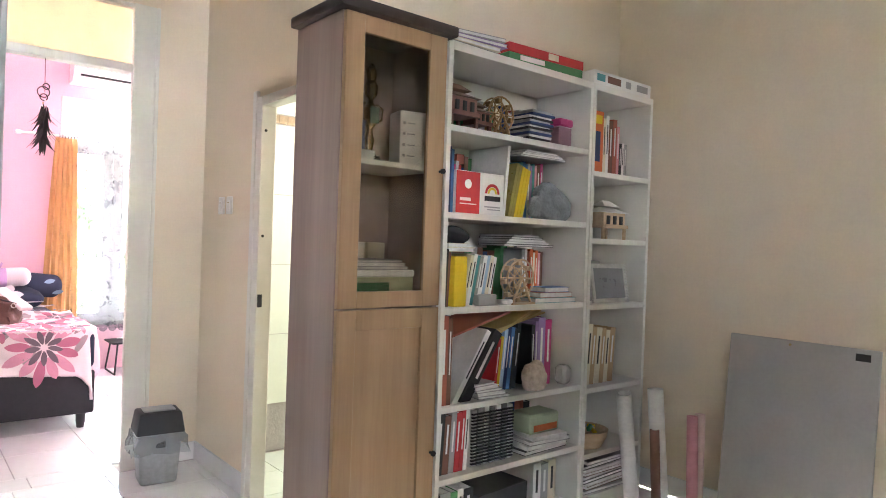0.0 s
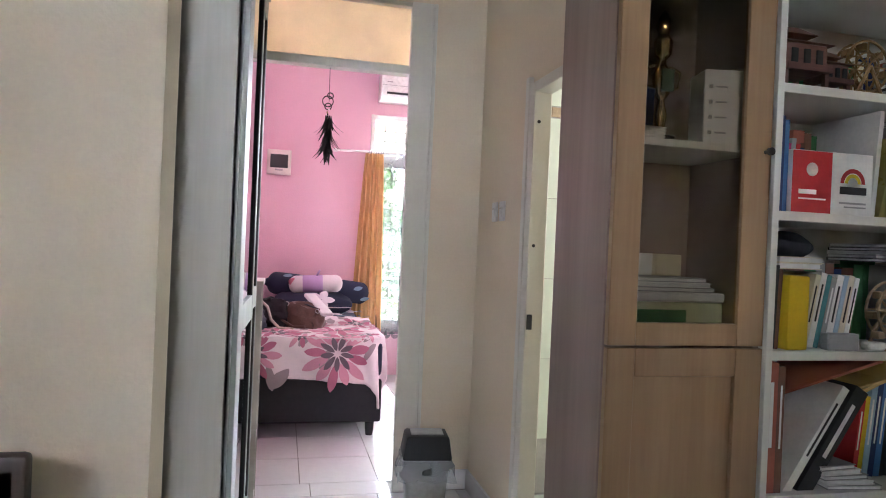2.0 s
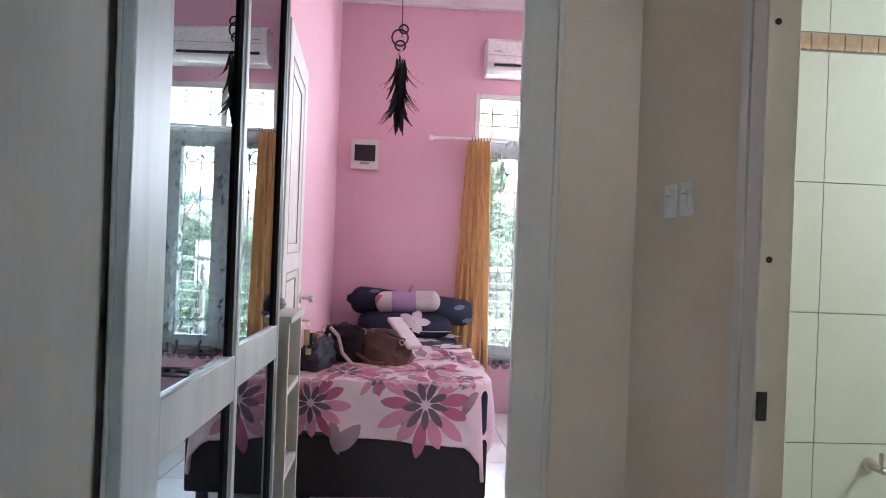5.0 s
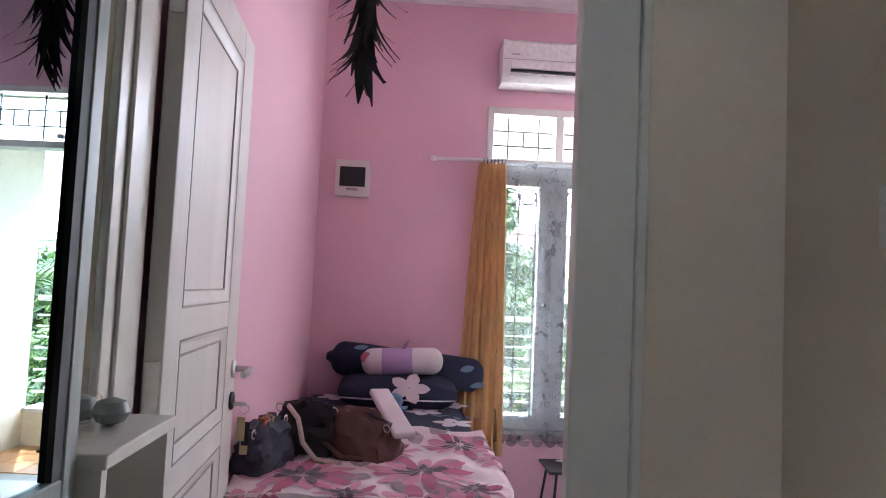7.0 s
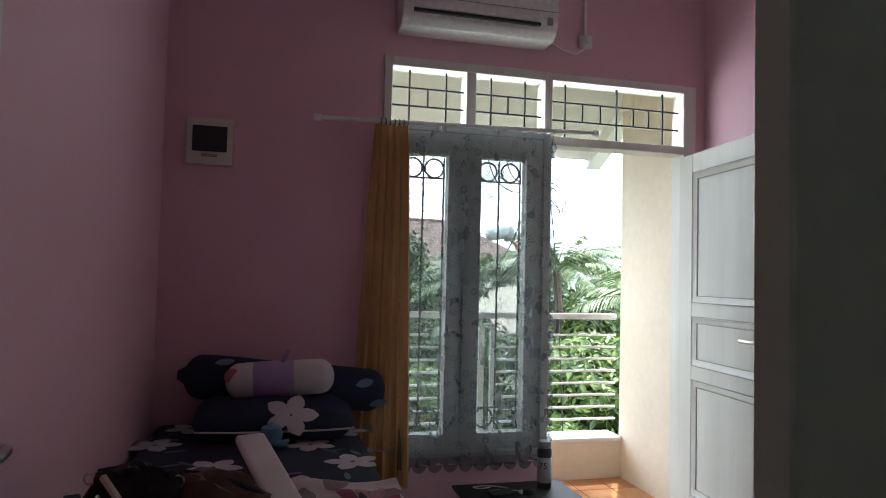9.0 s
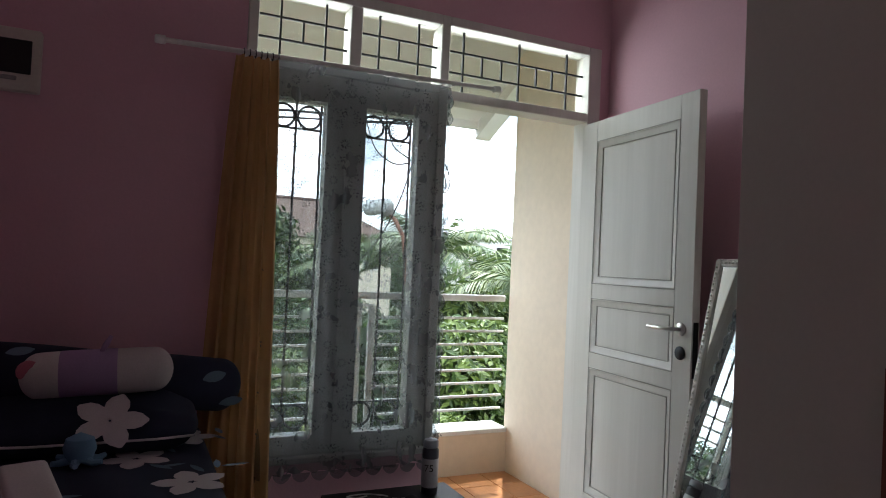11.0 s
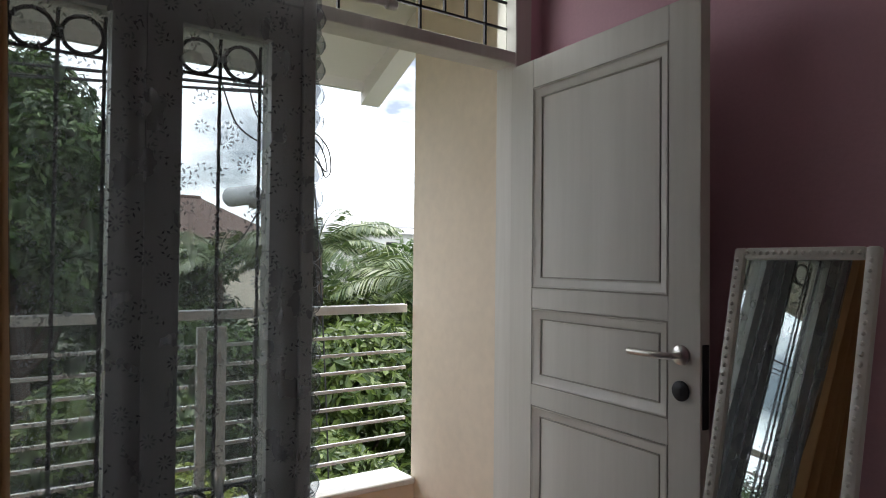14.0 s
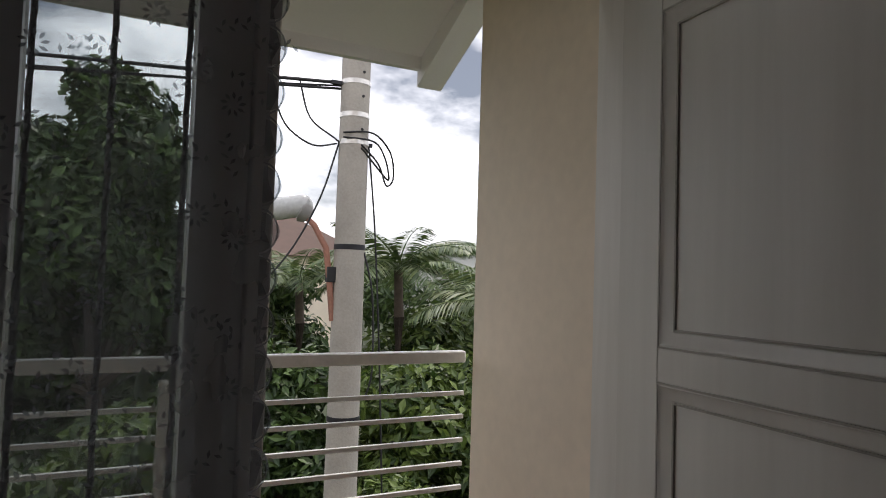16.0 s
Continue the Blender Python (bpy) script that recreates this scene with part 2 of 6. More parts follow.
# bedroom
wall("wall_bedroom_west", -0.08, 0.055, 3.95, 6.72, 0, H, PINK, "pink painted bedroom wall beside the bed")
wall("wall_bedroom_east", 2.92, 3.06, 3.95, 6.72, 0, H, PINK, "pink painted bedroom wall behind the open balcony door")
structure("wall_bedroom_south", boxes((0.055, 0.085, 3.95, 3.962, 0, H), (1.010, 2.92, 3.95, 3.962, 0, H), (0.085, 1.010, 3.95, 3.962, 2.43, H)), PINK, "pink painted wall round the bedroom doorway", "wall")
structure("wall_bedroom_north", boxes((-0.08, 1.075, 6.72, 6.732, 0, H), (1.075, 1.965, 6.72, 6.732, 0, 0.43), (2.86, 2.92, 6.72, 6.732, 0, H), (1.075, 2.86, 6.72, 6.732, 2.42, H)), PINK, "pink painted wall round the window and balcony door", "wall")
structure("wall_bedroom_outside", boxes((-1.5, 1.075, 6.732, 6.87, 0, H), (1.075, 1.965, 6.732, 6.87, 0, 0.43), (2.86, 3.06, 6.732, 6.87, 0, H), (1.075, 2.86, 6.732, 6.87, 2.42, H)), OUTWALL, "cream plastered outside wall of the house", "wall")
bm = bmesh.new()
for x0, x1, y0, y1 in ((0.055, 2.92, 6.66, 6.72), (0.055, 0.115, 3.962, 6.66), (2.86, 2.92, 3.962, 6.66), (0.115, 2.86, 3.962, 4.022)):
    add_box(bm, x0, x1, y0, y1, 3.045, 3.118)
structure("trim", bm, CEIL, "white plaster cornice under the bedroom ceiling", "cornice")
bm = bmesh.new()
for d in ((1.028, 1.285, 3.788, 3.80), (1.273, 1.285, 3.13, 3.788), (HALL_L, 0.035, 2.238, 2.25), (0.035, 0.047, 2.25, 2.45), (3.028, 3.04, HALL_S, 2.345), (2.90, 3.028, 2.333, 2.345)):
    add_box(bm, *d, 0.004, 0.10)
structure("baseboard", bm, TILE, "white tile skirting along the hall and passage walls", "baseboard")
# balcony
structure("balcony_floor", boxes((-1.5, 3.0, 6.87, 7.70, -0.25, -0.012)), CONCRETE, "balcony floor of orange ceramic tiles", "floor")
structure("balcony_parapet", boxes((-1.5, 2.87, 7.53, 7.70, -0.25, 0.24)), OUTWALL, "low cream plastered balcony parapet", "parapet")
structure("parapet_ledge", boxes((-1.5, 2.868, 7.515, 7.72, 0.24, 0.27), bevel=0.006), RAILWHITE, "white painted ledge on the balcony parapet", "ledge")
structure("balcony_side_wall", boxes((2.872, 3.0, 6.87, 7.56, -0.25, 3.3)), OUTWALL, "tall cream plastered side wall of the balcony with faint stains", "wall")
structure("balcony_far_wall", boxes((-1.62, -1.5, 6.72, 7.70, -0.25, 3.3)), OUTWALL, "cream plastered balcony end wall", "wall")
# eave over the balcony, sloping down outwards
bm = bmesh.new()
v = [bm.verts.new(p) for p in ((-1.7, 6.87, 2.90), (2.93, 6.87, 2.90), (2.93, 8.20, 2.315), (-1.7, 8.20, 2.315))]
v2 = [bm.verts.new(a.co + Vector((0, 0, 0.10))) for a in v]
for f in ((v[0], v[1], v[2], v[3]), (v2[3], v2[2], v2[1], v2[0]), *((v[k], v2[k], v2[(k + 1) % 4], v[(k + 1) % 4]) for k in range(4))):
    bm.faces.new(f)
structure("eave_soffit", bm, CEIL, "white boarded soffit of the roof eave", "eave")
bm = bmesh.new()
for x0, x1, dz0, dz1 in ((2.93, 3.05, -0.035, 0.22),):
    v = [bm.verts.new((x, y, z + dz)) for x in (x0, x1) for y, z in ((6.6, 3.033), (8.24, 2.225)) for dz in (dz0, dz1)]
    for f in ((0, 1, 3, 2), (4, 6, 7, 5), (0, 4, 5, 1), (2, 3, 7, 6), (0, 2, 6, 4), (1, 5, 7, 3)):
        bm.faces.new([v[k] for k in f])
bmesh.ops.recalc_face_normals(bm, faces=bm.faces[:])
structure("eave_barge_beam", bm, CEIL, "white painted barge beam at the eave's end", "eave")
structure("eave_fascia", boxes((-1.7, 2.93, 8.20, 8.235, 2.26, 2.47)), CEIL, "white painted fascia board of the eave", "eave")


# ---- things: doors, frames and windows ----
DOORWOOD = wood("white_door_paint_over_grain", (0.62, 0.60, 0.54), (0.74, 0.72, 0.66), 0.45, 2, 7, 0.07)
# Darker door colour that paints in the shadow lines of the mouldings.
SHADELINE = paint("moulding_shade_paint", (0.40, 0.38, 0.33), 0.6, 0.15, 9, 60, 0.1)
BRASS = plain("dull_brass", (0.42, 0.33, 0.18), 0.4, 1.0)


def panel_door(name, at, w, grip, label, lift=0.0, left=0.112, right=0.148):
    """Hinge at the origin, leaf along +x, seen face towards -y."""
    d = thing(name, at, label, "door", kind="structure")
    t, top = 0.038, 2.005
    rows = ((0.19, 0.797), (0.868, 1.133), (1.202, 1.905))
    px0, px1 = left, w - right
    part("stile", boxes((0, px0, -t, 0, 0.008, top), bevel=0.002), DOORWOOD, d)
    part("stile", boxes((px1, w, -t, 0, 0.008, top), bevel=0.002), DOORWOOD, d)
    for a, b in ((0.008, 0.19), (0.797, 0.868), (1.133, 1.202), (1.905, top)):
        part("rail", boxes((px0, px1, -t + 0.0008, -0.0008, a, b), bevel=0.0015), DOORWOOD, d)
    for a, b in rows:
        p = part("panel", boxes((px0, px1, -t + 0.013, -0.013, a, b)), DOORWOOD, d)
        for face, back in ((-t, 1), (0.0, -1)):
            # a sloping ogee down to the field, with a thin bead along its foot
            slope, bead = bmesh.new(), bmesh.new()
            depth = ((0.0, 0.003), (0.006, -0.0005), (0.012, 0.004), (0.030, 0.0085), (0.036, 0.0128))
            loops = [[slope.verts.new((x, face + back * d, z)) for x, z in ((px0 + i, a + i), (px1 - i, a + i), (px1 - i, b - i), (px0 + i, b - i))] for i, d in depth]
            for p0, p1 in zip(loops, loops[1:]):
                for k in range(4):
                    slope.faces.new((p0[k], p0[(k + 1) % 4], p1[(k + 1) % 4], p1[k]))
            bmesh.ops.recalc_face_normals(slope, faces=slope.faces[:])
            part("moulding", slope, DOORWOOD, p)
            # Dark beads at foot and rim draw the moulding's shade in colour.
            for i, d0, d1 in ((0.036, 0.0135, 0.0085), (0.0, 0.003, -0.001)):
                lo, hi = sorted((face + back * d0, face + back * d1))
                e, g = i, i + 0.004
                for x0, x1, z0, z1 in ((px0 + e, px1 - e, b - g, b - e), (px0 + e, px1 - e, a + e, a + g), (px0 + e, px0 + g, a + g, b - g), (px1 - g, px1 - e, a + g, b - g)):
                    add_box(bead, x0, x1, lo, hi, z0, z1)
            part("bead", bead, SHADELINE, p, "thin bead round the panel, darkened to draw its shade line")
    for s in (-1, 1):
        y = -t if s < 0 else 0.0
        ring = lathe([(0.027, 0), (0.027, 0.006), (0.022, 0.010)], 20)
        h = part("door_handle", ring, STEEL, d, "brushed steel lever handle", at=pose(grip, y, 1.0 + lift, 90 if s < 0 else -90))
        o = -1 if s < 0 else 1
        part("lever", tube([(0, 0, 0.008), (0, 0, 0.045), (-0.012, 0, 0.056), (-0.06, 0, 0.058), (-0.135, 0, 0.056)], 0.0095, 10), STEEL, h)
        # Dark iron here stands in for steel that reflects the dim room.
        k = part("key_plate", lathe([(0.027, 0), (0.027, 0.006), (0.023, 0.009)], 20), DARKIRON, d, "round steel key plate darkened like the room it reflects", at=pose(grip, y, 0.905 + lift, 90 if s < 0 else -90))
        part("key_hole", boxes((-0.004, 0.004, -0.012, 0.008, 0.009, 0.0105)), BLACKPLASTIC, k)
    part("latch_plate", boxes((w, w + 0.002, -t + 0.007, -0.007, 0.86, 1.08)), BLACKPLASTIC, d)
    for z in (0.25, 1.05, 1.85):
        part("hinge", boxes((-0.005, 0.0, -t + 0.004, -0.004, z - 0.05, z + 0.05), bevel=0.001), STEEL, d, "worn steel butt hinge")
    return d


door_1 = panel_door("door_1", pose(0.104, 3.985, 0, 0, 0, 93.2), 0.755, 0.712, "white painted three-panel wooden bedroom door standing open")
door_2 = panel_door("door_2", pose(2.790, 6.70, 0, 0, 0, -93.9), 0.828, 0.768, "white painted three-panel balcony door standing open", 0.047, 0.128, 0.106)
# keys in the bedroom door
keys = thing("key_bunch", pose(0.106, 4.693, 0.895), "bunch of keys with brown tags hanging from the bedroom door lock", "keys")
part("key", boxes((0, 0.045, -0.003, 0.003, -0.004, 0.008), bevel=0.001), STEEL, keys)
part("key_ring", tube([(0.04 + 0.014 * math.cos(a), 0, -0.012 + 0.014 * math.sin(a)) for a in [k * 0.7 for k in range(10)]], 0.0015, 5), STEEL, keys)
for k, (dx, dz) in enumerate(((0.035, -0.075), (0.048, -0.09), (0.042, -0.12))):
    part("key_tag", boxes((dx - 0.012, dx + 0.012, -0.012 + 0.01 * k, -0.008 + 0.01 * k, dz - 0.03, dz + 0.04), bevel=0.0015), BRASS if k != 1 else DARKIRON, keys)


def lined_frame(name, dims, material, label, category="door frame"):
    f = thing(name, Matrix(), label, category, kind="structure")
    for n, d in dims:
        part(n, boxes(d, bevel=0.003), material, f)
    return f


lined_frame("door_frame_1", [("post", (0.086, 0.104, 3.795, 3.955, 0, 2.43)), ("post", (0.900, 1.009, 3.792, 3.830, 0, 2.43)), ("transom_bar", (0.104, 0.900, 3.80, 3.87, 2.073, 2.115)), ("head", (0.104, 0.900, 3.80, 3.87, 2.405, 2.428)), ("architrave", (1.009, 1.028, 3.786, 3.7995, 0, 2.43)), ("door_stop", (0.104, 0.112, 3.84, 3.905, 0, 2.073))], OFFWHITE, "off-white painted wooden frame of the bedroom doorway")
bathframe = lined_frame("door_frame_2", [("post", (1.268, 1.342, 3.03, 3.088, 0, 1.90)), ("post", (1.268, 1.342, 2.492, 2.545, 0, 1.90)), ("head", (1.268, 1.342, 2.545, 3.03, 1.855, 1.898)), ("architrave", (1.264, 1.284, 3.088, 3.125, 0, 1.93))], OFFWHITE, "off-white painted frame of the bathroom doorway")
part("strike_plate", boxes((1.274, 1.296, 3.025, 3.03, 0.915, 0.975), bevel=0.001), DARKIRON, bathframe, "dark steel strike plate")
part("bolt_hole", lathe([(0.007, 0), (0.007, 0.002)], 10), BLACKPLASTIC, bathframe, at=pose(1.29, 3.03, 1.248, 90))
part("bolt_hole", lathe([(0.007, 0), (0.007, 0.002)], 10), BLACKPLASTIC, bathframe, at=pose(1.29, 3.03, 1.74, 90))

# window and balcony door frame
WY0, WY1 = 6.722, 6.825
win = thing("window_1", Matrix(), "white wooden window with iron grilles and leaded transom lights beside a balcony doorway", "window", kind="structure")
for d in ((1.077, 1.118, 0.43, 2.418), (1.942, 1.985, 0.0, 2.418), (2.780, 2.858, 0.0, 2.418)):
    part("window_post", boxes((d[0], d[1], WY0 - 0.012, WY1, d[2], d[3]), bevel=0.004), WHITEWOOD, win)
for x0, x1, z0, z1 in ((1.118, 1.942, 2.05, 2.09), (1.985, 2.780, 2.028, 2.074), (1.118, 1.942, 2.37, 2.418), (1.985, 2.780, 2.375, 2.418)):
    part("window_frame", boxes((x0, x1, WY0 - 0.012, WY1, z0, z1), bevel=0.004), WHITEWOOD, win)
part("window_frame", boxes((1.507, 1.56, WY0 - 0.010, WY1 - 0.004, 2.09, 2.37), bevel=0.004), WHITEWOOD, win)
part("window_sill", boxes((1.06, 1.985, WY0 - 0.03, WY1 + 0.02, 0.405, 0.432), bevel=0.005), WHITEWOOD, win)


def transom_light(x0, x1, z0, z1, full, mid):
    bm = bmesh.new()
    r, y = 0.0042, WY0 + 0.045
    h1, h2 = z0 + (z1 - z0) / 3, z0 + 2 * (z1 - z0) / 3
    for z in (h1, h2):
        add_box(bm, x0, x1, y - r, y + r, z - r, z + r)
    for f in full:
        x = x0 + f * (x1 - x0)
        add_box(bm, x - r, x + r, y - r - 0.001, y + r + 0.001, z0, z1)
    for f in mid:
        x = x0 + f * (x1 - x0)
        add_box(bm, x - r, x + r, y - r - 0.001, y + r + 0.001, h1, h2)
    pane = part("pane", boxes((x0, x1, y - 0.002, y + 0.002, z0, z1)), FROST, win, "cream-tinted transom glass")
    pane.visible_shadow = False
    part("muntin", bm, DARKIRON, pane, "dark lead bars in a brick pattern")


transom_light(1.118, 1.507, 2.09, 2.37, (0.25, 0.75), (0.5,))
transom_light(1.56, 1.942, 2.09, 2.37, (0.25, 0.75), (0.5,))
transom_light(1.985, 2.780, 2.074, 2.375, (0.12, 0.51, 0.87), (0.25, 0.385, 0.64, 0.76))


def ring(bm, c, r, rod=0.005, n=16):
    pts = [(c[0] + r * math.cos(2 * math.pi * k / n), c[1], c[2] + r * math.sin(2 * math.pi * k / n)) for k in range(n + 1)]
    add_tube(bm, pts, rod, 6, close=False)


def casement(x0, x1, gx0, gx1):
    z0, z1, g0, g1 = 0.434, 2.048, 0.515, 1.935
    sash = part("casement", boxes((x0, gx0, WY0, WY1 - 0.03, z0, z1), (gx1, x1, WY0, WY1 - 0.03, z0, z1), (gx0, gx1, WY0, WY1 - 0.03, z0, g0), (gx0, gx1, WY0, WY1 - 0.03, g1, z1)), WHITEWOOD, win)
    pane = part("pane", boxes((gx0, gx1, WY0 + 0.03, WY0 + 0.034, g0, g1)), GLASS, sash, "clear window glass")
    pane.visible_shadow = False
    bm = bmesh.new()
    y, w = WY1 - 0.015, gx1 - gx0
    for f in (0.02, 0.5, 0.98):
        x = gx0 + f * w
        pts = [(x + 0.0008 * math.cos(k * 1.57), y + 0.0008 * math.sin(k * 1.57), g0 + (g1 - g0) * k / 60) for k in range(61)]
        add_tube(bm, pts, 0.0055, 6)
    for zc in (g1 - 0.06, g0 + 0.06):
        for f in (0.25, 0.75):
            ring(bm, (gx0 + f * w, y, zc), 0.05, 0.006)
    for z in (g1 - 0.112, g0 + 0.112):
        add_box(bm, gx0, gx1, y - 0.004, y + 0.004, z - 0.004, z + 0.004)
    part("grille", bm, DARKIRON, sash, "dark wrought-iron grille with ring ornaments")


casement(1.120, 1.508, 1.195, 1.425)
casement(1.510, 1.940, 1.600, 1.850)

# curtain rod and curtains
rod = thing("curtain_rod", pose(0, 6.61, 2.033, 0, -1.3), "thin white metal curtain rod on brackets", "curtain rod")
part("rod", tube([(0.75, 0, 0), (2.19, 0, 0)], 0.010, 10), WHITEPLASTIC, rod)
for x in (0.75, 2.185):
    part("finial", lathe([(0.011, -0.02), (0.017, -0.015), (0.017, 0.015), (0.011, 0.02)], 12), WHITEPLASTIC, rod, at=pose(x, 0, 0, 0, 90))
for x in (1.06, 1.955):
    part("bracket", boxes((x - 0.008, x + 0.008, -0.004, 0.118, -0.006, 0.006), (x - 0.012, x + 0.012, 0.112, 0.118, -0.03, 0.03), (x - 0.006, x + 0.006, -0.014, 0.014, -0.016, -0.010)), WHITEPLASTIC, rod)


def cloth_mat(name, colour, rough, through_light):
    m, t, b = tree(name)
    big, fine = noise_tex(t, 6.0), noise_tex(t, 220.0)
    col = tint(t, value(t, "ADD", value(t, "MULTIPLY", big, 0.6), value(t, "MULTIPLY", fine, 0.4)), [c * 0.86 for c in colour], [min(1, c * 1.1) for c in colour])
    t.links.new(col, b.inputs["Base Color"])
    b.inputs["Roughness"].default_value = rough
    tr, mix = t.nodes.new("ShaderNodeBsdfTranslucent"), t.nodes.new("ShaderNodeMixShader")
    t.links.new(col, tr.inputs["Color"])
    mix.inputs[0].default_value = through_light
    out = t.nodes["Material Output"]
    t.links.new(b.outputs[0], mix.inputs[1])
    t.links.new(tr.outputs[0], mix.inputs[2])
    t.links.new(mix.outputs[0], out.inputs["Surface"])
    return m


def sheer_mat(name, colour, cover):
    m, t, b = tree(name)
    t.nodes.remove(b)
    out = t.nodes["Material Output"]
    clear, dif, tr, m1, m2 = (t.nodes.new(k) for k in ("ShaderNodeBsdfTransparent", "ShaderNodeBsdfDiffuse", "ShaderNodeBsdfTranslucent", "ShaderNodeMixShader", "ShaderNodeMixShader"))
    clear.inputs["Color"].default_value = (0.92, 0.97, 1.0, 1)
    dif.inputs["Color"].default_value = tr.inputs["Color"].default_value = (*colour, 1)
    m1.inputs[0].default_value = 0.45
    weave = value(t, "ADD", value(t, "MULTIPLY", noise_tex(t, 9.0), 0.12), cover - 0.06)
    t.links.new(weave, m2.inputs[0])
    t.links.new(dif.outputs[0], m1.inputs[1])
    t.links.new(tr.outputs[0], m1.inputs[2])
    t.links.new(clear.outputs[0], m2.inputs[1])
    t.links.new(m1.outputs[0], m2.inputs[2])
    t.links.new(m2.outputs[0], out.inputs["Surface"])
    return m


part("panel", boxes((0.104, 0.900, 3.835, 3.841, 2.115, 2.405)), cloth_mat("cream_frosted_pane", (0.88, 0.76, 0.58), 0.35, 0.65), bpy.data.objects["door_frame_1"], "cream frosted transom pane")
GOLDCLOTH = cloth_mat("golden_curtain_cloth", (0.58, 0.34, 0.15), 0.8, 0.22)
# White net coloured dark grey, its dimness against the window put into the colour.
SHEER = sheer_mat("dimmed_sheer_net", (0.225, 0.23, 0.24), 0.57)
LACE = sheer_mat("dimmed_lace_thread", (0.25, 0.255, 0.265), 0.60)


def curtain_mesh(x0, x1, z0, z1, folds, amp, flare, seed, nx=140, nz=26, y=0.0, scallop=0.0, spread=0.0):
    rnd = random.Random(seed)
    ph = [rnd.uniform(0, 6.28) for _ in range(4)]
    bm = bmesh.new()
    grid = []
    for j in range(nz + 1):
        v = j / nz
        row = []
        for i in range(nx + 1):
            u = i / nx
            w = u + 0.012 * math.sin(5 * u + 3 * v + ph[0])
            a = amp * (0.55 + 0.45 * (1 - v)) * (math.sin(2 * math.pi * folds * w + ph[1]) + 0.35 * math.sin(2 * math.pi * folds * 1.7 * w + ph[2] + v))
            x = x0 + (x1 - x0) * u - flare * (1 - u) * (1 - v) ** 0.8 + spread * u * (1 - v) ** 0.7
            if i == nx and scallop:
                x += scallop * abs(math.sin(v * 62))
            zz = z0 + (z1 - z0) * v + 0.008 * math.sin(9 * u + ph[3]) * (1 - v)
            row.append(bm.verts.new((x, y + a, zz)))
        grid.append(row)
    for j in range(nz):
        for i in range(nx):
            bm.faces.new((grid[j][i], grid[j][i + 1], grid[j + 1][i + 1], grid[j + 1][i]))
    return bm


cur = thing("curtain", pose(0, 6.60, 0), "golden yellow curtain gathered at the side of the window", "curtain")
part("cloth", curtain_mesh(1.022, 1.188, 0.30, 2.04, 5, 0.030, 0.085, 4, 160, 30, spread=0.045), GOLDCLOTH, cur)
for k in range(7):
    part("curtain_ring", tube([(1.05 + 0.022 * k, 0.015 * math.cos(a), 2.052 + 0.015 * math.sin(a)) for a in [i * 0.524 for i in range(13)]], 0.0025, 5), DARKIRON, cur)
net = thing("lace_curtain", pose(0, 6.625, 0), "white sheer lace curtain with a scalloped edge over the window", "curtain")
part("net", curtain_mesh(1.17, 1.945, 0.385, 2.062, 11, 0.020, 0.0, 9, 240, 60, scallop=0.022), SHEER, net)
bm = bmesh.new()
rl = random.Random(5)


def petal(bm, cx, cz, a, length, width, y):
    ca, sa = math.cos(a), math.sin(a)
    pts = [(0, 0), (0.5, 0.5), (1, 0), (0.5, -0.5)]
    bm.faces.new([bm.verts.new((cx + length * p * ca - width * q * sa, y, cz + length * p * sa + width * q * ca)) for p, q in pts])


for col in range(13):
    for row in range(28):
        cx, cz = 1.20 + 0.059 * col + rl.uniform(-0.02, 0.02), 0.45 + 0.057 * row + rl.uniform(-0.02, 0.02)
        if (col + row) % 4 == 0:
            for k in range(9):
                petal(bm, cx + 0.008 * math.cos(k * 0.698), cz + 0.008 * math.sin(k * 0.698), k * 0.698 + 0.3, 0.013, 0.006, -0.006)
        elif (col + row) % 4 < 3:
            a0 = rl.uniform(0, 6.28)
            for k in range(7):
                petal(bm, cx + 0.010 * k * math.cos(a0), cz + 0.010 * k * math.sin(a0), a0 + (0.9 if k % 2 else -0.9), 0.014, 0.006, -0.006)
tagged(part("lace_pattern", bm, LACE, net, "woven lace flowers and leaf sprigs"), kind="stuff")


def scallop(bm, cx, cz, r, a0):
    mid = bm.verts.new((cx, 0.006, cz))
    rim = [bm.verts.new((cx + r * math.cos(a0 + math.pi * k / 10), 0.006 + 0.004 * math.sin(k), cz + r * math.sin(a0 + math.pi * k / 10))) for k in range(11)]
    for a, b in zip(rim, rim[1:]):
        bm.faces.new((mid, a, b))


bm, edge = bmesh.new(), bmesh.new()
for k in range(22):
    scallop(bm, 1.948, 0.42 + 0.075 * k, 0.030, -math.pi / 2)
    add_tube(edge, [(1.945 + 0.030 * math.cos(a), 0.006, 0.42 + 0.075 * k + 0.036 * math.sin(a)) for a in [-1.5 + 0.3 * q for q in range(11)]], 0.0016, 5, close=False)
for k in range(10):
    scallop(bm, 1.21 + 0.078 * k, 0.388, 0.037, math.pi)
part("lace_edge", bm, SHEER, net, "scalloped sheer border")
tagged(part("lace_cord", edge, sheer_mat("pale_lace_cord", (0.5, 0.5, 0.52), 0.45), net, "pale corded lace edge"), kind="stuff")

# ---- passage ----
# wardrobe with mirror sliding doors
wd = thing("mirror_wardrobe", pose(-0.379, 2.5225, 0, 0, 0, -2.2), "pale grey wardrobe with tinted mirror sliding doors", "wardrobe")
part("side_panel", boxes((0, 0.56, 0, 0.022, 0, 2.25), bevel=0.002), SIDEGREY, wd)
part("side_panel", boxes((0, 0.56, 0.968, 0.99, 0, 2.25), bevel=0.002), GREYFRAME, wd)
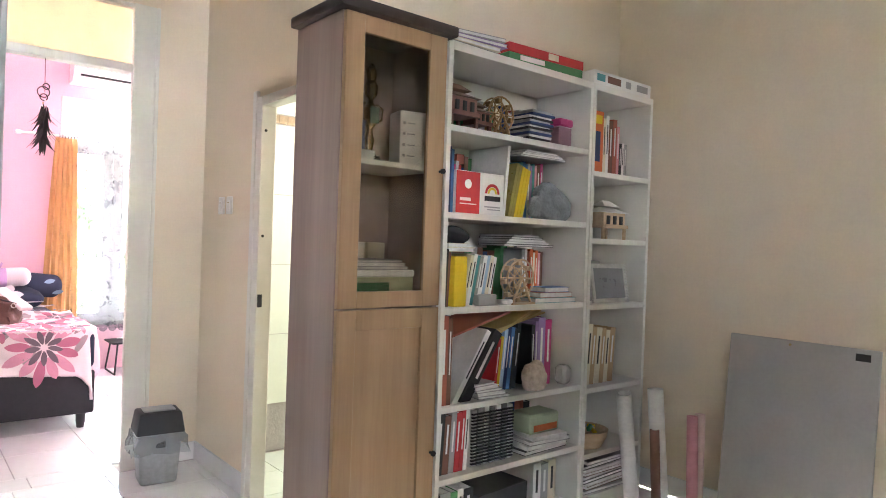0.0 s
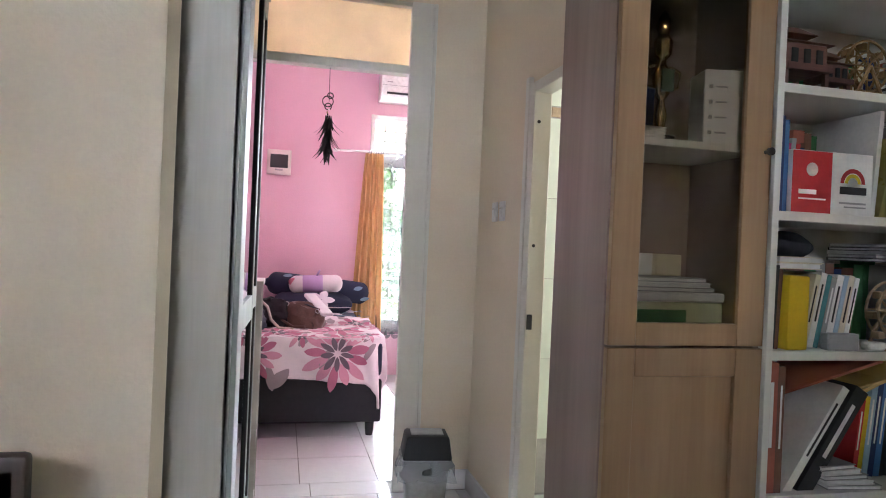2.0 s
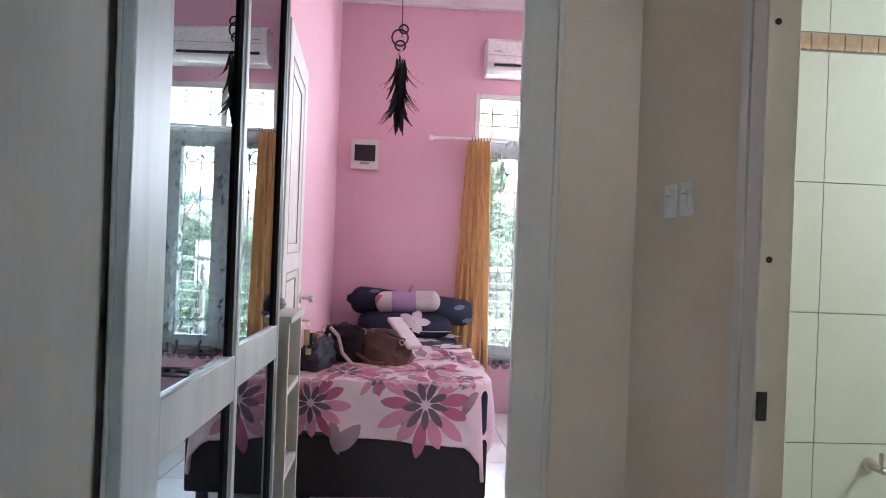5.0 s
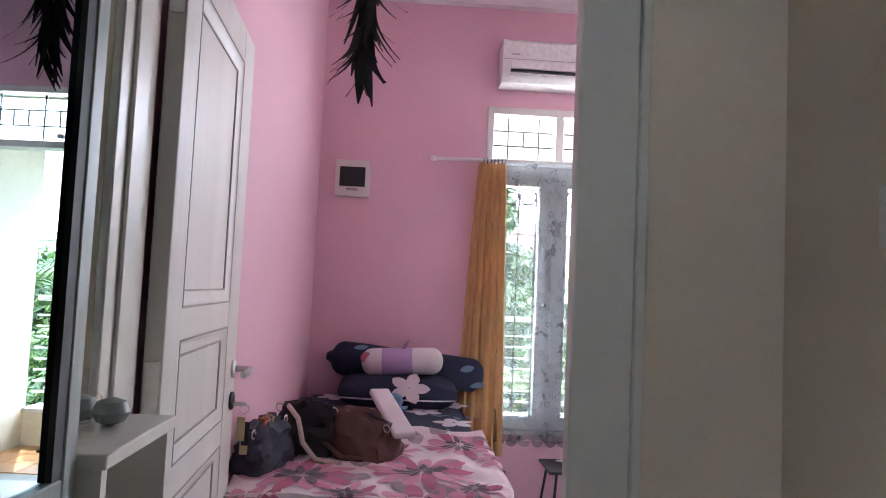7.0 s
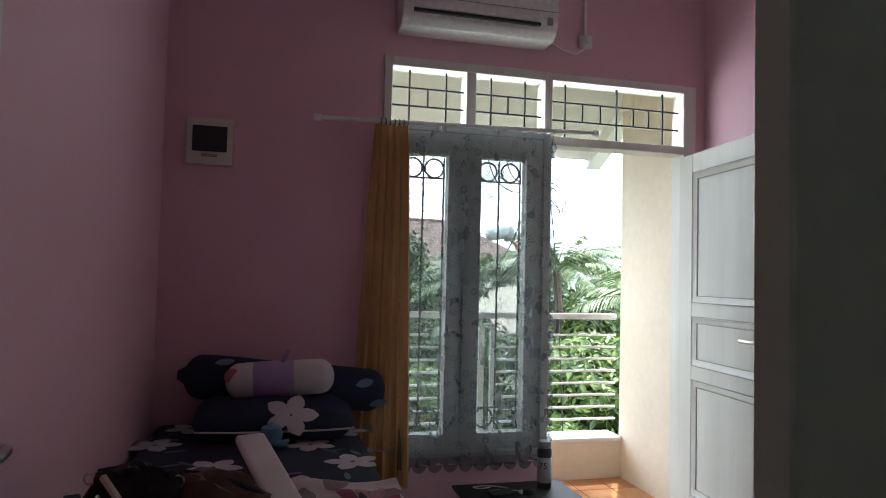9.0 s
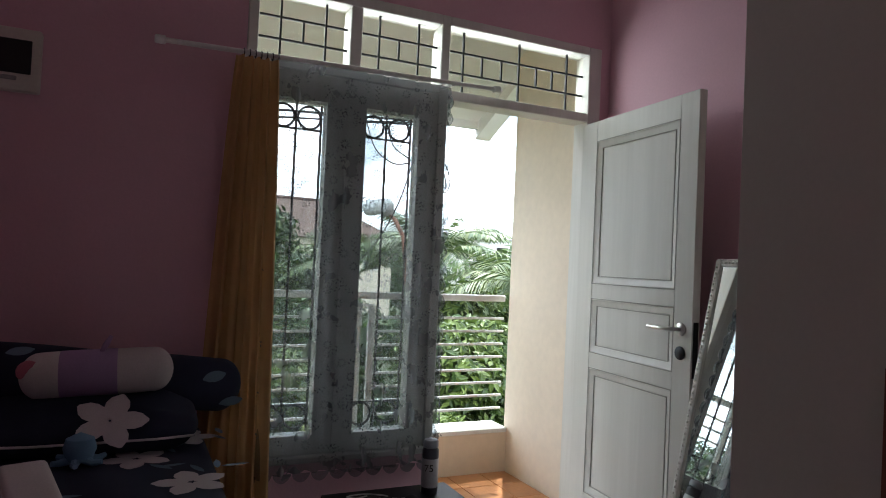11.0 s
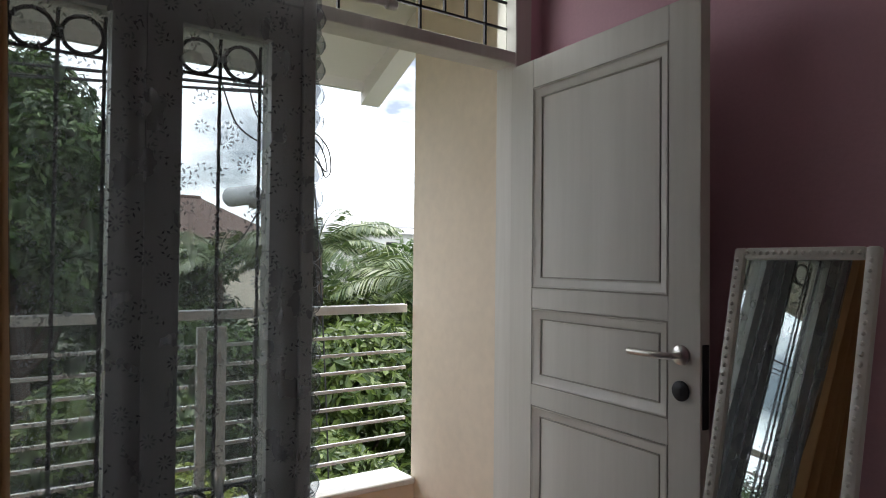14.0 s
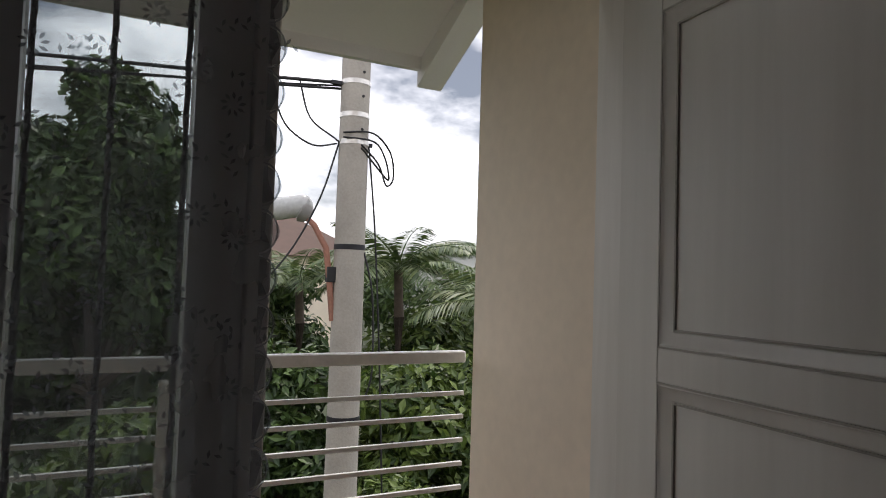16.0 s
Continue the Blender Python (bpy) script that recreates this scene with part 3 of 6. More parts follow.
part("top_panel", boxes((0, 0.575, 0.022, 0.968, 2.228, 2.25)), GREYFRAME, wd)
part("plinth", boxes((0, 0.555, 0.022, 0.968, 0, 0.06)), GREYFRAME, wd)
part("back_panel", boxes((0, 0.01, 0.022, 0.968, 0.06, 2.228)), GREYFRAME, wd)


def mirror_door(x, y0, y1, sl, sr):
    a, b = y0 + sl, y1 - sr
    d = part("sliding_door", boxes((x, x + 0.005, y0 + 0.002, y1 - 0.002, 0.064, 2.223)), GREYFRAME, wd)
    for e in ((y0, a, 0.062, 2.225), (b, y1, 0.062, 2.225)):
        part("stile", boxes((x + 0.0055, x + 0.022, *e), bevel=0.002), GREYFRAME, d)
    for e in ((0.062, 0.15), (2.14, 2.225), (0.945, 1.03)):
        part("rail", boxes((x + 0.0055, x + 0.0215, a, b, *e), bevel=0.002), GREYFRAME, d)
    for z0, z1 in ((0.15, 0.945), (1.03, 2.14)):
        part("mirror_pane", boxes((x + 0.006, x + 0.012, a, b, z0, z1)), TINTMIRROR, d, "blue-grey tinted mirror glass")
    part("gasket", boxes((x + 0.004, x + 0.020, b - 0.020, b, 0.15, 0.944), (x + 0.004, x + 0.020, b - 0.020, b, 1.031, 2.14)), BLACKPLASTIC, d, "black edge strip")


mirror_door(0.568, 0.004, 0.50, 0.115, 0.022)
mirror_door(0.545, 0.475, 0.966, 0.105, 0.018)

# low open shelf unit with papers
su = thing("shelf_unit", pose(-0.10, 3.50, 0), "narrow off-white open shelf unit beside the bedroom doorway", "shelf")
part("side_panel", boxes((0, 0.345, 0, 0.016, 0, 1.027)), OFFWHITE, su)
part("side_panel", boxes((0, 0.345, 0.229, 0.245, 0, 1.027)), OFFWHITE, su)
part("top", boxes((-0.005, 0.352, -0.004, 0.249, 1.027, 1.047), bevel=0.002), OFFWHITE, su)
part("back_panel", boxes((0, 0.006, 0.016, 0.229, 0, 1.027)), OFFWHITE, su)
for z in (0.05, 0.33, 0.60, 0.83):
    part("shelf_board", boxes((0.006, 0.343, 0.016, 0.229, z, z + 0.018)), OFFWHITE, su)
PAPER = plain("white_paper", (0.72, 0.71, 0.68), 0.8)
GREYPAPER = plain("grey_print_paper", (0.45, 0.45, 0.45), 0.8)
rp = random.Random(11)
for z, n in ((0.068, 7), (0.348, 9), (0.618, 6)):
    for k in range(n):
        w = rp.uniform(0.15, 0.19)
        tagged(part("magazine", boxes((-0.13, 0.13, -w / 2, w / 2, 0, 0.011), bevel=0.001), PAPER if k % 2 else GREYPAPER, at=pose(0.06 + rp.uniform(-0.03, 0.03), 3.622, z + 0.012 * k + 0.0005, 0, 0, rp.uniform(-6, 6))), "thin stacked magazine with white and grey pages", "magazine", "magazines in the shelf unit")
clamp = thing("spectacles", pose(0.14, 3.62, 1.047), "folded wire spectacles lying on the shelf unit", "glasses")
for s in (-1, 1):
    bm = bmesh.new()
    pts = [(0.02 * math.cos(a), s * 0.03 + 0.025 * math.sin(a), 0.006) for a in [2 * math.pi * k / 14 for k in range(15)]]
    add_tube(bm, pts, 0.002, 5, close=False)
    part("lens_rim", bm, STEEL, clamp)
tagged(part("perfume_bottle", lathe([(0.022, 0), (0.026, 0.02), (0.026, 0.06), (0.012, 0.07), (0.012, 0.095), (0.001, 0.096)], 14), FROST, at=pose(0.19, 3.55, 1.047)), "small frosted perfume bottle on the shelf unit", "bottle")
for k, x in enumerate((0.13, 0.185)):
    tagged(part("stone_egg", lathe([(0.004, 0), (0.02, 0.006), (0.027, 0.02), (0.02, 0.035), (0.004, 0.041)], 14), plain("grey_green_stone", (0.32, 0.36, 0.34), 0.4), at=pose(x, 3.68 - 0.02 * k, 1.047)), "smooth grey-green egg-shaped stone", "ornament", "stones on the shelf unit")

# dreamcatcher hanging in the bedroom doorway
dc = thing("dreamcatcher", pose(0.512, 3.83, 1.668), "dark feathered dreamcatcher hanging from the door transom", "dreamcatcher")
FEATHER = plain("dark_feather", (0.03, 0.022, 0.02), 0.8)
part("cord", tube([(0, 0, 0.405), (0.002, 0, 0.24)], 0.0015, 5), FEATHER, dc)
for z, r in ((0.268, 0.014), (0.240, 0.026), (0.215, 0.016)):
    bm = bmesh.new()
    ring(bm, (0.004 * (z * 100 % 3 - 1), 0, z), r, 0.0028, 14)
    part("hoop", bm, FEATHER, dc)
rf = random.Random(3)
for k in range(64):
    zt = rf.uniform(0.03, 0.19)
    x0, y0 = rf.uniform(-0.014, 0.014), rf.uniform(-0.014, 0.014)
    a, sp = rf.uniform(0, 6.28), rf.uniform(0.008, 0.07)
    bm = bmesh.new()
    left, right, n = [], [], 6
    ln = rf.uniform(0.07, 0.12)
    for i in range(n + 1):
        u = i / n
        x, z = x0 + sp * u * u * math.cos(a), zt - ln * u
        w = 0.0052 * math.sin(math.pi * min(1, u * 0.9 + 0.08))
        yy = y0 + sp * u * u * math.sin(a)
        left.append(bm.verts.new((x - w * abs(math.sin(a)) - 0.001, yy - w * math.cos(a), z)))
        right.append(bm.verts.new((x + w * abs(math.sin(a)) + 0.001, yy + w * math.cos(a), z)))
    for i in range(n):
        bm.faces.new((left[i], right[i], right[i + 1], left[i + 1]))
    part("feather", bm, FEATHER, dc)
for k in range(6):
    part("bead", lathe([(0.001, -0.005), (0.005, 0), (0.001, 0.005)], 8), WHITEPLASTIC if k % 2 else BRASS, dc, at=pose(0.008 * math.cos(k), 0.008 * math.sin(k), 0.13 + 0.014 * k))

# switches beside the bathroom door
for y in (3.412, 3.518):
    sw = thing("light_switch", pose(1.285, y, 1.40, 0, 0, 90), "white plastic light switch on the cream wall", "light switch", "switches in the passage")
    part("plate", boxes((-0.036, 0.036, 0, 0.008, -0.045, 0.045), bevel=0.003), WHITEPLASTIC, sw)
    part("rocker", boxes((-0.014, 0.014, 0.008, 0.013, -0.026, 0.022), bevel=0.002), WHITEPLASTIC, sw)
    part("indicator", boxes((-0.012, 0.012, 0.013, 0.0136, 0.012, 0.015)), BRASS, sw)

# waste bin
bn = thing("waste_bin", pose(1.01, 3.565, 0, 0, 0, -6), "grey plastic bin with a black swing lid and a clear liner", "waste bin")
GREYPL = plain("grey_plastic", (0.30, 0.30, 0.31), 0.4)
bm = bmesh.new()
add_box(bm, -0.105, 0.105, -0.085, 0.085, 0, 0.26)
for v in bm.verts:
    if v.co.z < 0.1:
        v.co.x *= 0.82
        v.co.y *= 0.82
bmesh.ops.bevel(bm, geom=bm.edges[:], offset=0.018, segments=3, affect="EDGES", profile=0.5)
part("body", bm, GREYPL, bn)
bm = bmesh.new()
add_box(bm, -0.114, 0.114, -0.094, 0.094, 0.255, 0.36)
for v in bm.verts:
    if v.co.z > 0.3:
        v.co.x *= 0.86
        v.co.y *= 0.82
bmesh.ops.bevel(bm, geom=bm.edges[:], offset=0.010, segments=2, affect="EDGES", profile=0.5)
part("lid", bm, BLACKPLASTIC, bn, "black plastic swing lid")
part("flap", boxes((-0.075, 0.075, -0.05, 0.05, 0.361, 0.368), bevel=0.003), GREYPL, bn)
part("latch", boxes((-0.022, 0.022, -0.096, -0.078, 0.19, 0.225), bevel=0.004), BLACKPLASTIC, bn)
bm = bmesh.new()
rows = []
rb = random.Random(8)
for j, z in enumerate((0.255, 0.23, 0.20, 0.165)):
    rows.append([bm.verts.new(((0.109 + 0.007 * j + rb.uniform(0, 0.01)) * (1 if abs(math.cos(a)) > 0.7 else abs(math.cos(a)) / 0.7) * math.copysign(1, math.cos(a)), (0.09 + 0.006 * j + rb.uniform(0, 0.01)) * (1 if abs(math.sin(a)) > 0.7 else abs(math.sin(a)) / 0.7) * math.copysign(1, math.sin(a)), z + rb.uniform(-0.012, 0.012) * (j > 0))) for a in [2 * math.pi * k / 32 + 0.01 for k in range(32)]])
for a, b in zip(rows, rows[1:]):
    for k in range(32):
        bm.faces.new((a[k], b[k], b[(k + 1) % 32], a[(k + 1) % 32]))
part("liner", bm, sheer_mat("clear_bag_film", (0.75, 0.75, 0.75), 0.3), bn, "clear plastic liner turned over the rim")

# ---- hall: oak cabinet ----
cb = thing("display_cabinet", pose(1.085, 2.0, 0), "tall light oak display cabinet with a glazed upper door", "cabinet")
part("side_panel", boxes((0, 0.018, 0.02, 0.335, 0, 2.003), bevel=0.001), OAKSIDE, cb)
part("side_panel", boxes((0.422, 0.44, 0.02, 0.335, 0, 2.003), bevel=0.001), OAKSIDE, cb)
part("back_panel", boxes((0.018, 0.422, 0.325, 0.333, 0.05, 2.003)), OAKSIDE, cb)
part("plinth", boxes((0.018, 0.422, 0.03, 0.05, 0, 0.06)), OAKSIDE, cb)
part("cornice", boxes((-0.03, 0.47, -0.025, 0.34, 2.003, 2.043), bevel=0.008, seg=2), plain("dark_brown_stained_top", (0.035, 0.022, 0.018), 0.35), cb, "dark brown moulded top")
for z in (0.06, 0.50, 1.02, 1.505):
    part("shelf_board", boxes((0.018, 0.422, 0.03, 0.325, z, z + 0.018)), SHELFWHITE if z > 1.2 else OAKSIDE, cb)


def framed_door(z0, z1, glazed, knob_z):
    e, lo, hi = 0.078, (0.056 if glazed else 0.08), (0.060 if glazed else 0.07)
    d = part("door", boxes((0.004, e, 0, 0.02, z0, z1), (0.436 - e, 0.436, 0, 0.02, z0, z1), (e, 0.436 - e, 0.0005, 0.0195, z0, z0 + lo), (e, 0.436 - e, 0.0005, 0.0195, z1 - hi, z1), bevel=0.0015), OAK, cb)
    if glazed:
        p = part("pane", boxes((e, 0.436 - e, 0.009, 0.012, z0 + lo, z1 - hi)), glass("cabinet_glass", (0.80, 0.77, 0.72)), d, "clear cabinet glass")
        p.visible_shadow = False
        for f in p.data.polygons:
            f.use_smooth = False
    else:
        part("panel", boxes((e, 0.436 - e, 0.012, 0.017, z0 + lo, z1 - hi)), OAK, d)
    part("knob", lathe([(0.005, 0), (0.005, 0.012), (0.010, 0.016), (0.010, 0.024), (0.003, 0.027)], 12), BLACKPLASTIC, d, "small black knob", at=pose(0.418, 0, knob_z, 90))


framed_door(1.012, 1.999, True, 1.505)
framed_door(0.065, 1.006, False, 0.47)

C = {}


def colour(name, rgb, rough=0.55):
    if name not in C:
        C[name] = paint(name, rgb, rough, 0.10, 14, 90, 0.04)
    return C[name]


RED, ORANGE, YELLOW = colour("red_card", (0.52, 0.03, 0.03)), colour("orange_card", (0.62, 0.13, 0.03)), colour("yellow_card", (0.68, 0.45, 0.01))
GREEN, BLUE, NAVY = colour("green_card", (0.05, 0.20, 0.07)), colour("blue_card", (0.06, 0.16, 0.38)), colour("navy_card", (0.02, 0.04, 0.13))
TEAL, PURPLE, MAGENTA = colour("teal_card", (0.08, 0.28, 0.30)), colour("lilac_card", (0.30, 0.20, 0.38)), colour("magenta_card", (0.48, 0.04, 0.16))
WHITE, GREYC, BLACKC = colour("white_card", (0.72, 0.70, 0.66)), colour("grey_card", (0.32, 0.31, 0.30)), colour("black_card", (0.02, 0.02, 0.02))
TAN, BROWN, RUST = colour("tan_card", (0.46, 0.30, 0.16)), colour("brown_wood_card", (0.16, 0.07, 0.04)), colour("rust_card", (0.34, 0.09, 0.05))
CREAMC, PALEBLUE, PINKC = colour("cream_card", (0.66, 0.58, 0.42)), colour("pale_blue_card", (0.34, 0.46, 0.56)), colour("pink_card", (0.60, 0.25, 0.28))


def book(x, z, w, h, cover, label, y=2.03, depth=0.18, lean=0.0, bars=True):
    """An upright book, spine towards -y, lower left front corner at x, y, z. lean: degrees to its right."""
    b = thing("book", pose(x, y, z, 0, lean), label, "book", "books on the shelves")
    part("cover", boxes((0, 0.003, 0, depth, 0, h), (w - 0.003, w, 0, depth, 0, h), (0.003, w - 0.003, 0, 0.003, 0, h)), cover, b)
    part("page_block", boxes((0.003, w - 0.003, 0.003, depth - 0.004, 0.003, h - 0.003)), PAPER, b)
    if bars and w > 0.014:
        ink = WHITE if cover not in (WHITE, CREAMC, YELLOW) else BLACKC
        part("spine_lettering", boxes((w * 0.36, w * 0.64, -0.0006, 0, h * 0.35, h * 0.85)), ink, b)
    return b


def flat_book(x, y, z, w, d, h, cover, turn=0.0, label="book lying flat in a stack"):
    b = thing("book", pose(x, y, z, 0, 0, turn), label, "book", "books lying flat")
    part("cover", boxes((0, w, 0, d, 0, 0.002), (0, w, 0, d, h - 0.002, h), (0, w, d - 0.002, d, 0.002, h - 0.002)), cover, b)
    part("page_block", boxes((0.003, w - 0.003, 0.003, d - 0.002, 0.002, h - 0.002)), PAPER, b)
    return b


def carton(name, x, y, z, w, d, h, cover, label, category, turn=0.0, bev=0.003):
    return tagged(part(name, boxes((0, w, 0, d, 0, h), bevel=bev), cover, at=pose(x, y, z, 0, 0, turn)), label, category)


# inside the cabinet
carton("gift_box", 1.125, 2.12, 1.5235, 0.10, 0.08, 0.15, WHITE, "white rounded gift box on the cabinet shelf", "box", 5, 0.012)
for k in range(4):
    flat_book(1.12 + 0.004 * k, 2.06, 1.5235 + 0.009 * k, 0.13, 0.06, 0.0085, WHITE, 2 * k - 3)
carton("leaning_case", 1.235, 2.16, 1.524, 0.055, 0.03, 0.16, NAVY, "dark blue case leaning in the cabinet", "box", 14)
bx = carton("device_box", 1.375, 2.08, 1.5235, 0.11, 0.10, 0.20, WHITE, "white printed device box in the cabinet", "box", -12)
for k in range(4):
    part("printed_mark", boxes((0.012, 0.022, -0.0008, 0.0, 0.03 + 0.04 * k, 0.04 + 0.04 * k), (0.03, 0.06, -0.0008, 0.0, 0.033 + 0.04 * k, 0.037 + 0.04 * k)), GREYC, bx)
tr = thing("trophy", pose(1.31, 2.18, 1.5235), "tall gilded trophy with a black base inside the cabinet", "trophy")
GILT = plain("worn_gilt", (0.50, 0.36, 0.16), 0.25, 1.0)
part("base", boxes((-0.045, 0.045, -0.04, 0.04, 0, 0.02), (-0.03, 0.03, -0.03, 0.03, 0.02, 0.035), bevel=0.003), BLACKPLASTIC, tr)
part("stem", lathe([(0.02, 0.035), (0.010, 0.05), (0.018, 0.09), (0.008, 0.13), (0.022, 0.15), (0.026, 0.20), (0.012, 0.225), (0.008, 0.24)], 14), GILT, tr)
part("figure", lathe([(0.008, 0.24), (0.022, 0.255), (0.026, 0.29), (0.014, 0.31), (0.020, 0.33), (0.016, 0.355), (0.004, 0.375)], 12), GILT, tr)
for s in (-1, 1):
    part("handle", tube([(s * 0.022, 0, 0.16), (s * 0.05, 0, 0.17), (s * 0.055, 0, 0.21), (s * 0.024, 0, 0.225)], 0.004, 6), GILT, tr)
part("plate", boxes((-0.018, 0.018, -0.032, -0.026, 0.15, 0.21)), mirror_mat("iridescent_foil", (0.35, 0.62, 0.66), 0.2), tr, "shiny blue-green foil plate")
tin = thing("biscuit_tin", pose(1.15, 2.08, 1.0385, 0, 0, 0), "pale green biscuit tin with a white lid in the cabinet", "tin")
part("body", boxes((0, 0.31, 0, 0.17, 0, 0.075), bevel=0.006, seg=2), colour("pale_green_tin", (0.45, 0.50, 0.28), 0.35), tin)
part("lid", boxes((-0.003, 0.313, -0.003, 0.173, 0.0755, 0.10), bevel=0.004), WHITE, tin, "white tin lid")
part("printed_mark", boxes((0.06, 0.20, -0.001, 0.0, 0.02, 0.055)), GREEN, tin)
for k in range(3):
    flat_book(1.14 + 0.01 * k, 2.09, 1.139 + 0.0125 * k, 0.30 - 0.02 * k, 0.17, 0.012, (GREYC, WHITE, GREYC)[k], k - 1)
carton("card_box", 1.16, 2.20, 1.177, 0.16, 0.05, 0.06, WHITE, "small white card box with dark print", "box")
carton("card_box", 1.33, 2.2, 1.1765, 0.08, 0.05, 0.06, CREAMC, "small cream card box in the cabinet", "box")

# ---- hall: two bookcases ----
ZW = (0.09, 0.352, 0.626, 1.0, 1.36, 1.688)
ZN = (0.10, 0.298, 0.602, 0.985, 1.290, 1.598)


def bookcase(x0, x1, levels, label):
    b = thing("bookcase", pose(x0, 2.0, 0), label, "bookcase", "white bookcases")
    w = x1 - x0
    part("side_panel", boxes((0, 0.02, 0, 0.335, 0, 1.995), bevel=0.001), SHELFWHITE, b)
    part("side_panel", boxes((w - 0.02, w, 0, 0.335, 0, 1.995), bevel=0.001), SHELFWHITE, b)
    part("back_panel", boxes((0.02, w - 0.02, 0.327, 0.333, 0.05, 1.97)), SHELFWHITE, b)
    part("top", boxes((0.02, w - 0.02, 0.0, 0.327, 1.965, 1.995)), SHELFWHITE, b)
    part("plinth", boxes((0.02, w - 0.02, 0.02, 0.036, 0, levels[0] - 0.024)), SHELFWHITE, b)
    for z in levels:
        part("shelf_board", boxes((0.02, w - 0.02, 0.002, 0.327, z - 0.024, z), bevel=0.001), SHELFWHITE, b)
    return b


bookcase(1.532, 2.388, ZW, "wide white bookcase crammed with books, models and papers")
bookcase(2.392, 2.860, ZN, "narrow white bookcase with boxes, models and papers")


def row(x, z, specs, group_label, y=2.03, depth=0.19, lean=0.0):
    """Books side by side from (width, height, cover) rows."""
    for w, h, c in specs:
        book(x, z + 0.001 + (w * math.sin(radians(lean)) if lean > 0 else 0), w, h, c, group_label, y, depth, lean)
        x += w / math.cos(radians(lean)) + 0.0015
    return x


def model_house(x, y, z, w, d, h, wallc, roofc, label):
    m = thing("model_house", pose(x, y, z), label, "model")
    for k in range(4):
        px, py = (k % 2) * (w - 0.012), (k // 2) * (d - 0.012)
        part("post", boxes((px, px + 0.012, py, py + 0.012, 0, h * 0.35)), wallc, m)
    part("body", boxes((0.004, w - 0.004, 0.004, d - 0.004, h * 0.30, h * 0.68), bevel=0.002), wallc, m)
    bm = bmesh.new()
    for z0, s in ((h * 0.68, 1.16), (h * 0.84, 0.7)):
        v = [bm.verts.new((w / 2 + sx * w / 2 * s, d / 2 + sy * d / 2 * s, z0)) for sx, sy in ((-1, -1), (1, -1), (1, 1), (-1, 1))]
        t = [bm.verts.new((w / 2 + sx * w * 0.22 * s, d / 2, z0 + h * 0.16)) for sx in (-1, 1)]
        for f in ((v[0], v[1], t[1], t[0]), (v[2], v[3], t[0], t[1]), (v[1], v[2], t[1]), (v[3], v[0], t[0]), (v[3], v[2], v[1], v[0])):
            bm.faces.new(f)
    part("roof", bm, roofc, m)
    for k in range(3):
        part("window", boxes((w * (0.15 + 0.28 * k), w * (0.28 + 0.28 * k), -0.001, 0.004, h * 0.38, h * 0.6)), BLACKC, m)
    part("balustrade", boxes((0, w, -0.012, -0.008, h * 0.30, h * 0.38), (0, w, -0.012, 0.004, h * 0.285, h * 0.30)), wallc, m)
    return m


def wheel_model(x, y, z, r, material, label):
    m = thing("ferris_wheel_model", pose(x, y, z), label, "model")
    bm = bmesh.new()
    for yy in (-0.02, 0.02):
        ring(bm, (0, yy, r + 0.03), r, 0.004, 20)
        ring(bm, (0, yy, r + 0.03), r * 0.55, 0.003, 16)
        for k in range(8):
            a = k * math.pi / 4
            add_tube(bm, [(0, yy, r + 0.03), (r * math.cos(a), yy, r + 0.03 + r * math.sin(a))], 0.0028, 5)
    part("wheel", bm, material, m)
    bm = bmesh.new()
    for yy in (-0.03, 0.03):
        for s in (-1, 1):
            add_tube(bm, [(0, yy, r + 0.03), (s * r * 0.7, yy, 0.005)], 0.005, 6)
    part("stand", bm, material, m)
    part("base", boxes((-r * 0.85, r * 0.85, -0.045, 0.045, 0, 0.008)), material, m)
    for k in range(8):
        a = k * math.pi / 4
        part("gondola", boxes((r * math.cos(a) - 0.011, r * math.cos(a) + 0.011, -0.014, 0.014, r + 0.03 + r * math.sin(a) - 0.024, r + 0.03 + r * math.sin(a) - 0.004), bevel=0.002), material, m)
    return m


def lump(name, x, y, z, r, flat, material, label, category, seed, rough=0.35, squash=(1, 1, 1)):
    """A knobbly stone or shell: a ball pushed in and out by noise."""
    bm = bmesh.new()
    bmesh.ops.create_icosphere(bm, subdivisions=4, radius=r)
    for v in bm.verts:
        n = noise.fractal(v.co * (3.2 / r * 0.3) + Vector((seed, 0, 0)), 1.0, 2.0, 4)
        v.co *= 1 + rough * n
        v.co = Vector((v.co.x * squash[0], v.co.y * squash[1], max(v.co.z * squash[2], -flat)))
    return tagged(part(name, bm, material, at=pose(x, y, z + flat)), label, category)


WOODMODEL = wood("dark_red_model_wood", (0.10, 0.04, 0.03), (0.22, 0.10, 0.07), 0.5, 0, 30)
PALEWOOD = wood("pale_balsa_wood", (0.42, 0.28, 0.16), (0.58, 0.42, 0.27), 0.6, 0, 40)
STONE = paint("grey_coral_stone", (0.20, 0.21, 0.22), 0.9, 0.25, 25, 90, 0.6)
# on the tops
for k, (c, w) in enumerate(((GREYC, 0.26), (CREAMC, 0.24), (PURPLE, 0.25), (GREYC, 0.22))):
    flat_book(1.56 + 0.01 * k, 2.02, 1.996 + 0.0155 * k, w, 0.22, 0.015, c, 3 - 4 * k, "magazine stacked on top of the bookcase")
g = thing("board_game_box", pose(1.86, 2.02, 1.996, 0, 0, -3), "green and red board game box with plain lettering bars", "game box")
part("tray", boxes((0, 0.44, 0, 0.26, 0, 0.034), bevel=0.002), GREEN, g)
part("lid", boxes((-0.002, 0.442, -0.002, 0.262, 0.034, 0.072), bevel=0.002), RED, g, "red lid")
